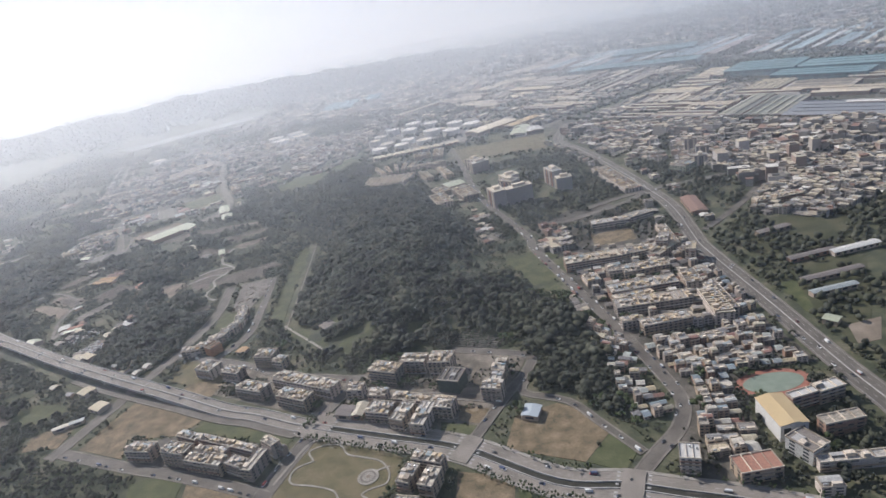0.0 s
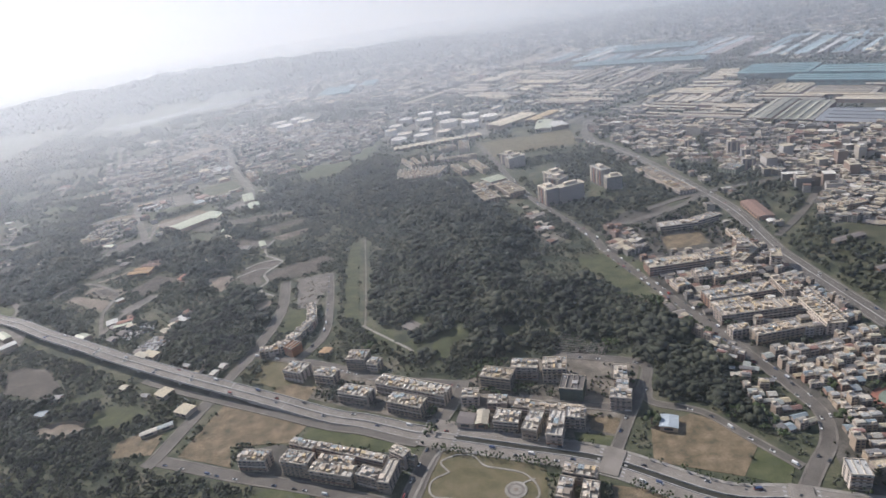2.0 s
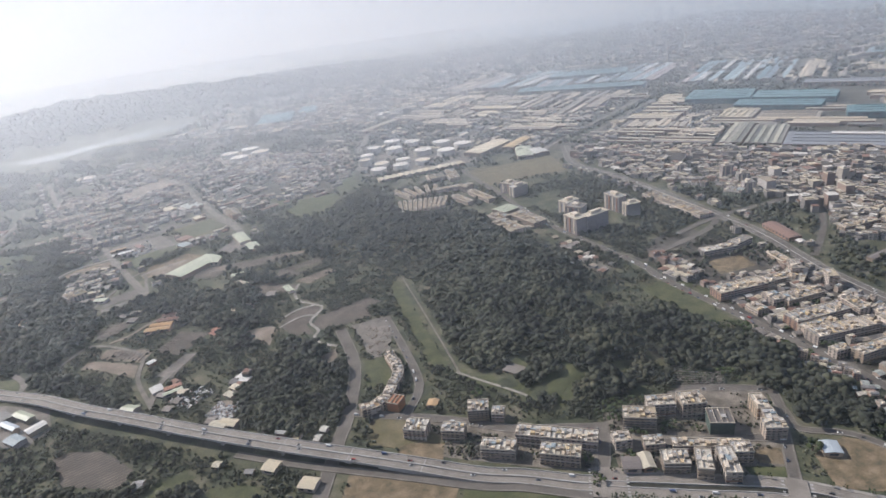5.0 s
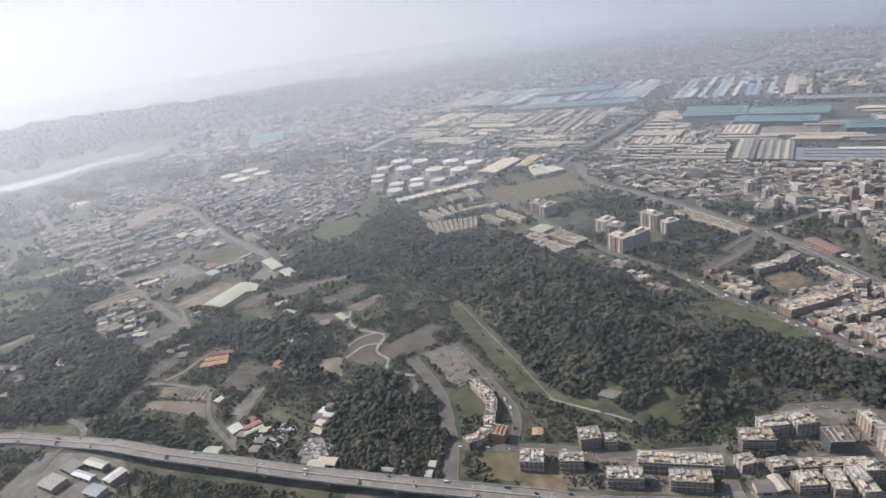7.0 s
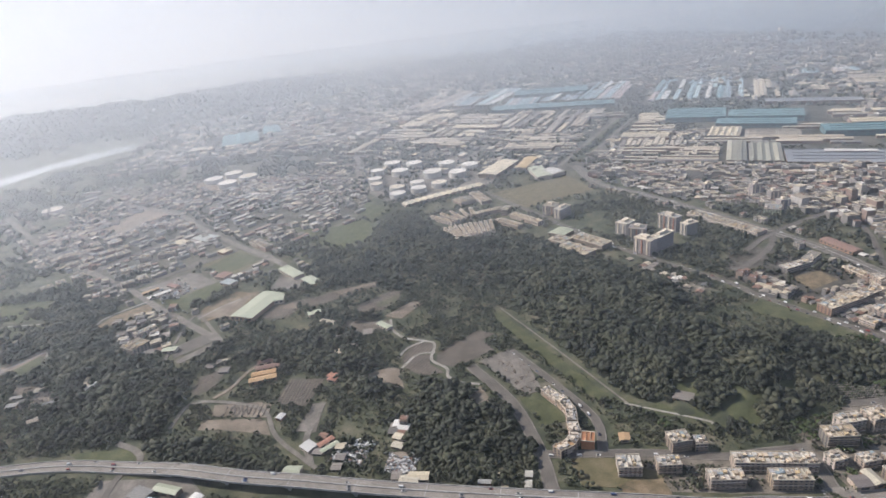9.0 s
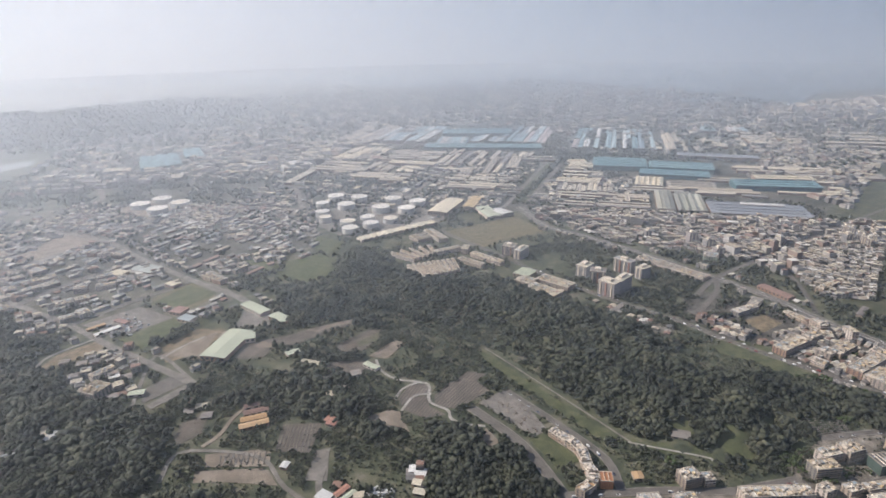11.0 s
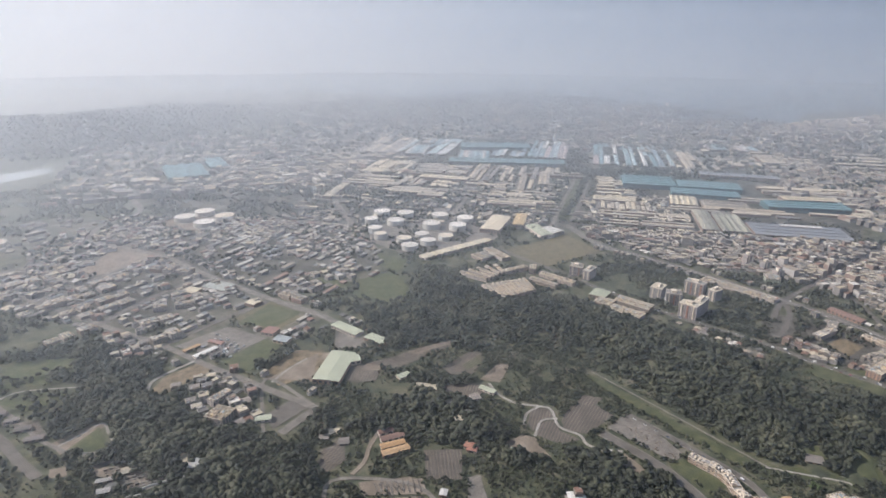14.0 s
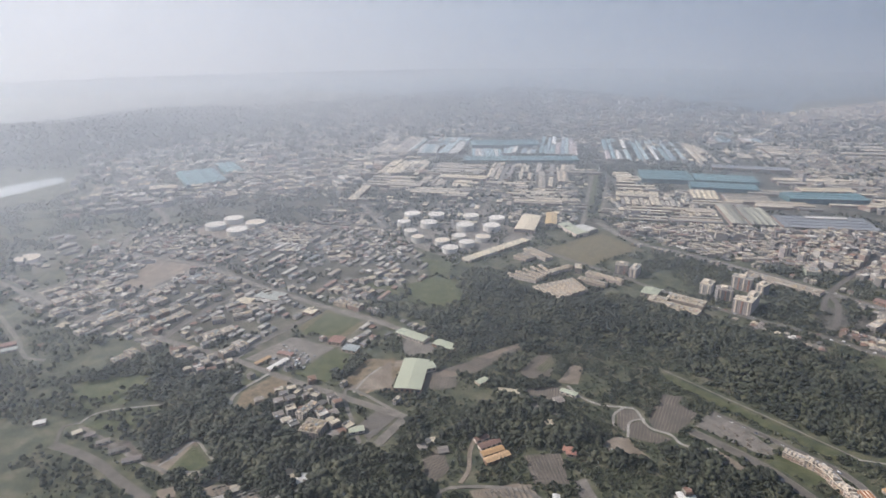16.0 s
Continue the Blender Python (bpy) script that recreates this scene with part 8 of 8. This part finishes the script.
TREE = street_tree()
first = True
rng = random.Random(5)
for off, step in ((-7.5, 3.2), (-9.3, 4.1), (7.6, 4.6)):
    for p, t in along([q for q in offsets(BV_LINE, off)], step, 3):
        if p.x > 130 or (Vector(BRIDGES[0]) - p).length < 12 or (Vector(BRIDGES[1]) - p).length < 16 or rng.random() < 0.12:
            continue
        k = rng.uniform(0.7, 1.25)
        m = pose(p.x, p.y, 0.28, 0, 0, rng.uniform(0, 360)) @ Matrix.Scale(k, 4)
        if first:
            TREE.matrix_basis = m
            first = False
        else:
            copy_thing(TREE, m)

wood("town_trees", scrub(60, 150, 165, 470, 5.0, 49, 0.05, (0.9, 1.9)), FAR_CROWNS, "dark trees between town houses")

wood("avenue_trees", [(p.x + random.uniform(-1.5, 1.5), p.y, 0, random.uniform(1.0, 2.0), random.uniform(2.2, 3.6)) for o in (-9, 8) for p, t in along(offsets(ROADS[1][0], o), 5) if random.random() < 0.6 and p.y < 420], NEAR_CROWNS, "dark trees along the avenue")


# ---- lane lines and median of the avenue ----
def avenue_lines():
    line = ROADS[1][0]
    z = 0.14 + 0.005 * 2
    md = solid("median", ribbon(Build(), line, 0.5, z=z + 0.25, thick=0.5), M_CONCRETE, "low concrete median of the avenue", "median", kind="structure")
    for s in (-1, 1):
        part("edge_line", ribbon(Build(), line, 0.16, z=z + 0.03, thick=0.02, shift=s * 4.9), M_MARK, md)
        dash = Build()
        for p, t in along(line, 5):
            if p.y < 800:
                ribbon(dash, [p, p + t * 2.2], 0.14, z=z + 0.03, thick=0.02, shift=s * 2.6)
        tagged(part("lane_line", dash, M_MARK, md), kind="stuff")


avenue_lines()
M_CARPAINT = palette("car_paint", [(0.72, 0.72, 0.70), (0.10, 0.10, 0.11), (0.45, 0.46, 0.47), (0.75, 0.75, 0.73), (0.25, 0.05, 0.04), (0.06, 0.09, 0.18), (0.62, 0.62, 0.60)], rough=0.3, grain=0.03)
M_TYRE = material("tyre_rubber", [(0.02, 0.02, 0.02), (0.04, 0.04, 0.04)], scale=8, fine=20)


def car_kind(van):
    c = thing("van" if van else "car", (0, 0, 0), 0, "small delivery van on the road" if van else "small painted saloon car on the road", "car", "cars")
    k = 1.25 if van else 1.0
    side = [(-1.1, 0.16), (1.1, 0.16), (1.12, 0.38), (0.75, 0.42), (-1.0, 0.46), (-1.12, 0.36)]
    b = Build()
    b.v = [(x * k, y, z * k) for y in (-0.44, 0.44) for x, z in side]
    b.f = [(0, 1, 2, 3, 4, 5), (11, 10, 9, 8, 7, 6)] + [(i, 6 + i, 6 + (i + 1) % 6, (i + 1) % 6) for i in range(6)]
    part("body", b, M_CARPAINT, c)
    top = [(-0.85, 0.44), (0.55, 0.42), (0.25, 0.72), (-0.6, 0.73)] if not van else [(-1.08, 0.44), (0.8, 0.42), (0.6, 0.95), (-1.08, 0.98)]
    b = Build()
    b.v = [(x * k, y, z * k) for y in (-0.38, 0.38) for x, z in top]
    b.f = [(0, 1, 2, 3), (7, 6, 5, 4)] + [(i, 4 + i, 4 + (i + 1) % 4, (i + 1) % 4) for i in range(4)]
    part("cabin", b, M_CARPAINT if van else M_GLASS, c, "glazed cabin")
    for x in (-0.7, 0.7):
        for y in (-0.42, 0.42):
            w = Build().tube(0, 0, -0.08, 0.08, 0.17, k=8)
            w.v = [(x * k + a, y + z, 0.17 + b_) for a, b_, z in w.v]
            part("wheel", w, M_TYRE, c)
    return c


CARS = [car_kind(False), car_kind(True)]
FRESH = {0, 1}


def put_car(p, turn, z, rng):
    i = 1 if rng.random() < 0.25 else 0
    m = pose(p.x, p.y, z, 0, 0, turn)
    if i in FRESH:
        CARS[i].matrix_basis = m
        FRESH.discard(i)
    else:
        copy_thing(CARS[i], m)


def traffic(line, lanes, step, z, seed, span=(0, 1e9)):
    rng = random.Random(seed)
    for off in lanes:
        for p, t in along(offsets(line, off), step, rng.uniform(2, step)):
            if rng.random() < 0.45 and span[0] < p.y < span[1]:
                put_car(p, math.degrees(math.atan2(t.y, t.x)) + (180 if off > 0 else 0), z, rng)


for p, t, z in EXPRESS_SPOTS:
    put_car(p, math.degrees(math.atan2(t.y, t.x)), z, rng)
traffic(BV_LINE, (-5.4, -3.1, 3.1, 5.4), 17, 0.19, 1)
for k, (name, half, step, lanes) in enumerate((("b", 3.5, 7, (-2.5, 2.5)), ("b", 3.5, 24, (-1.2, 1.2)), ("c", 6, 22, (-3.6, -1.5, 1.5, 3.6)))):
    base = ROADS[0] if name == "b" else ROADS[1]
    traffic(base[0], lanes, step, 0.16, 20 + k, (150, 620))
for k in (4, 6, 7, 8, 9, 10, 11, 12, 13):
    traffic(ROADS[k][0], (-ROADS[k][1] + 0.7,), 5.0 if k in (6, 9) else 9, 0.16 + 0.005 * (k + 1), 40 + k, (150, 700))

# ---- air: one low layer of haze over the whole plain ----
def haze_layer(thin, thick, y0, y1, low, high, box, color, spread, label):
    m = bpy.data.materials.new("haze")
    m.use_nodes = True
    nt = m.node_tree
    nt.nodes.clear()
    vs = nt.nodes.new("ShaderNodeVolumeScatter")
    vs.inputs["Color"].default_value = (*color, 1)
    vs.inputs["Anisotropy"].default_value = spread
    geo = nt.nodes.new("ShaderNodeNewGeometry")
    xyz = nt.nodes.new("ShaderNodeSeparateXYZ")
    mr = nt.nodes.new("ShaderNodeMapRange")        # thicker towards the factories and the sea
    for key, value in (("From Min", y0), ("From Max", y1), ("To Min", thin), ("To Max", thick)):
        mr.inputs[key].default_value = value
    nt.links.new(geo.outputs["Position"], xyz.inputs[0])
    nt.links.new(xyz.outputs["Y"], mr.inputs["Value"])
    west = nt.nodes.new("ShaderNodeMapRange")      # clearer over the western fields
    for key, value in (("From Min", -430.0), ("From Max", -120.0), ("To Min", thin * 0.3), ("To Max", thin)):
        west.inputs[key].default_value = value
    nt.links.new(xyz.outputs["X"], west.inputs["Value"])
    east = nt.nodes.new("ShaderNodeMapRange")      # and over the avenue
    for key, value in (("From Min", -20.0), ("From Max", 150.0), ("To Min", 1.0), ("To Max", 0.35)):
        east.inputs[key].default_value = value
    nt.links.new(xyz.outputs["X"], east.inputs["Value"])
    side = nt.nodes.new("ShaderNodeMath")
    side.operation = "MULTIPLY"
    nt.links.new(west.outputs[0], side.inputs[0])
    nt.links.new(east.outputs[0], side.inputs[1])
    nt.links.new(side.outputs[0], mr.inputs["To Min"])
    up = nt.nodes.new("ShaderNodeMapRange")        # and thinner with height
    for key, value in (("From Min", 0.0), ("From Max", 300.0), ("To Min", low), ("To Max", high)):
        up.inputs[key].default_value = value
    nt.links.new(xyz.outputs["Z"], up.inputs["Value"])
    both = nt.nodes.new("ShaderNodeMath")
    both.operation = "MULTIPLY"
    nt.links.new(mr.outputs[0], both.inputs[0])
    nt.links.new(up.outputs[0], both.inputs[1])
    nt.links.new(both.outputs[0], vs.inputs["Density"])
    o = nt.nodes.new("ShaderNodeOutputMaterial")
    nt.links.new(vs.outputs[0], o.inputs["Volume"])
    solid("haze", Build().box(*box), m, label, "haze", kind="structure").visible_shadow = False


haze_layer(0.00022, 0.00058, 220, 740, 1.45, 0.6, (-9000, 9000, -9000, 9000, -40, 420), (0.845, 0.915, 1.0), 0.59, "grey-blue haze over the whole plain")


# glowing backdrop that closes the view: painted hazy sky light, paler towards the sun
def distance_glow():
    m = bpy.data.materials.new("painted_sky_glow")
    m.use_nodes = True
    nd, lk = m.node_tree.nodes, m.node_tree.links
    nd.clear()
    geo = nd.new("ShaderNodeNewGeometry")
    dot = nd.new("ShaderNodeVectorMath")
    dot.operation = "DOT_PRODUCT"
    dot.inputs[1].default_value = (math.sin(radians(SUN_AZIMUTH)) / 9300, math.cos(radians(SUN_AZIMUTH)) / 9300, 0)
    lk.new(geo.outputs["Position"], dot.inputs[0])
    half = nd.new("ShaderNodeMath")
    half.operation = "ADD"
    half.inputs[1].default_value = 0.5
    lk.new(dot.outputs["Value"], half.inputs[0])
    # sky brightness put in as emission, dull blue away from the sun
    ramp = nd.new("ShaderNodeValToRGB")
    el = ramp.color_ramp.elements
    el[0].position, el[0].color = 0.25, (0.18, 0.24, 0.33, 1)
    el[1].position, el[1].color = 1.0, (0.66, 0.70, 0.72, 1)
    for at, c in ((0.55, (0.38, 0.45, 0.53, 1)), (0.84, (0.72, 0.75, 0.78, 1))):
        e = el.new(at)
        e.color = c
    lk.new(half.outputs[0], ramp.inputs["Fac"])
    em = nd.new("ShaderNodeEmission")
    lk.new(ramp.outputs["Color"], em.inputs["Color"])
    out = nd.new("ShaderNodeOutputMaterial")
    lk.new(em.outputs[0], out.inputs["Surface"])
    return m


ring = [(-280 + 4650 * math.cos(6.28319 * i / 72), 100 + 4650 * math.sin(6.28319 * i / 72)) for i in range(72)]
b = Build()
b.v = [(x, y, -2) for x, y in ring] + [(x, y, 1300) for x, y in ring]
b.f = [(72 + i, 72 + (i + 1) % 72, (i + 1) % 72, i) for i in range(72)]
solid("backdrop", b, distance_glow(), "glowing backdrop painted as blue-grey hazy sky, paler towards the sun", "backdrop", kind="structure")
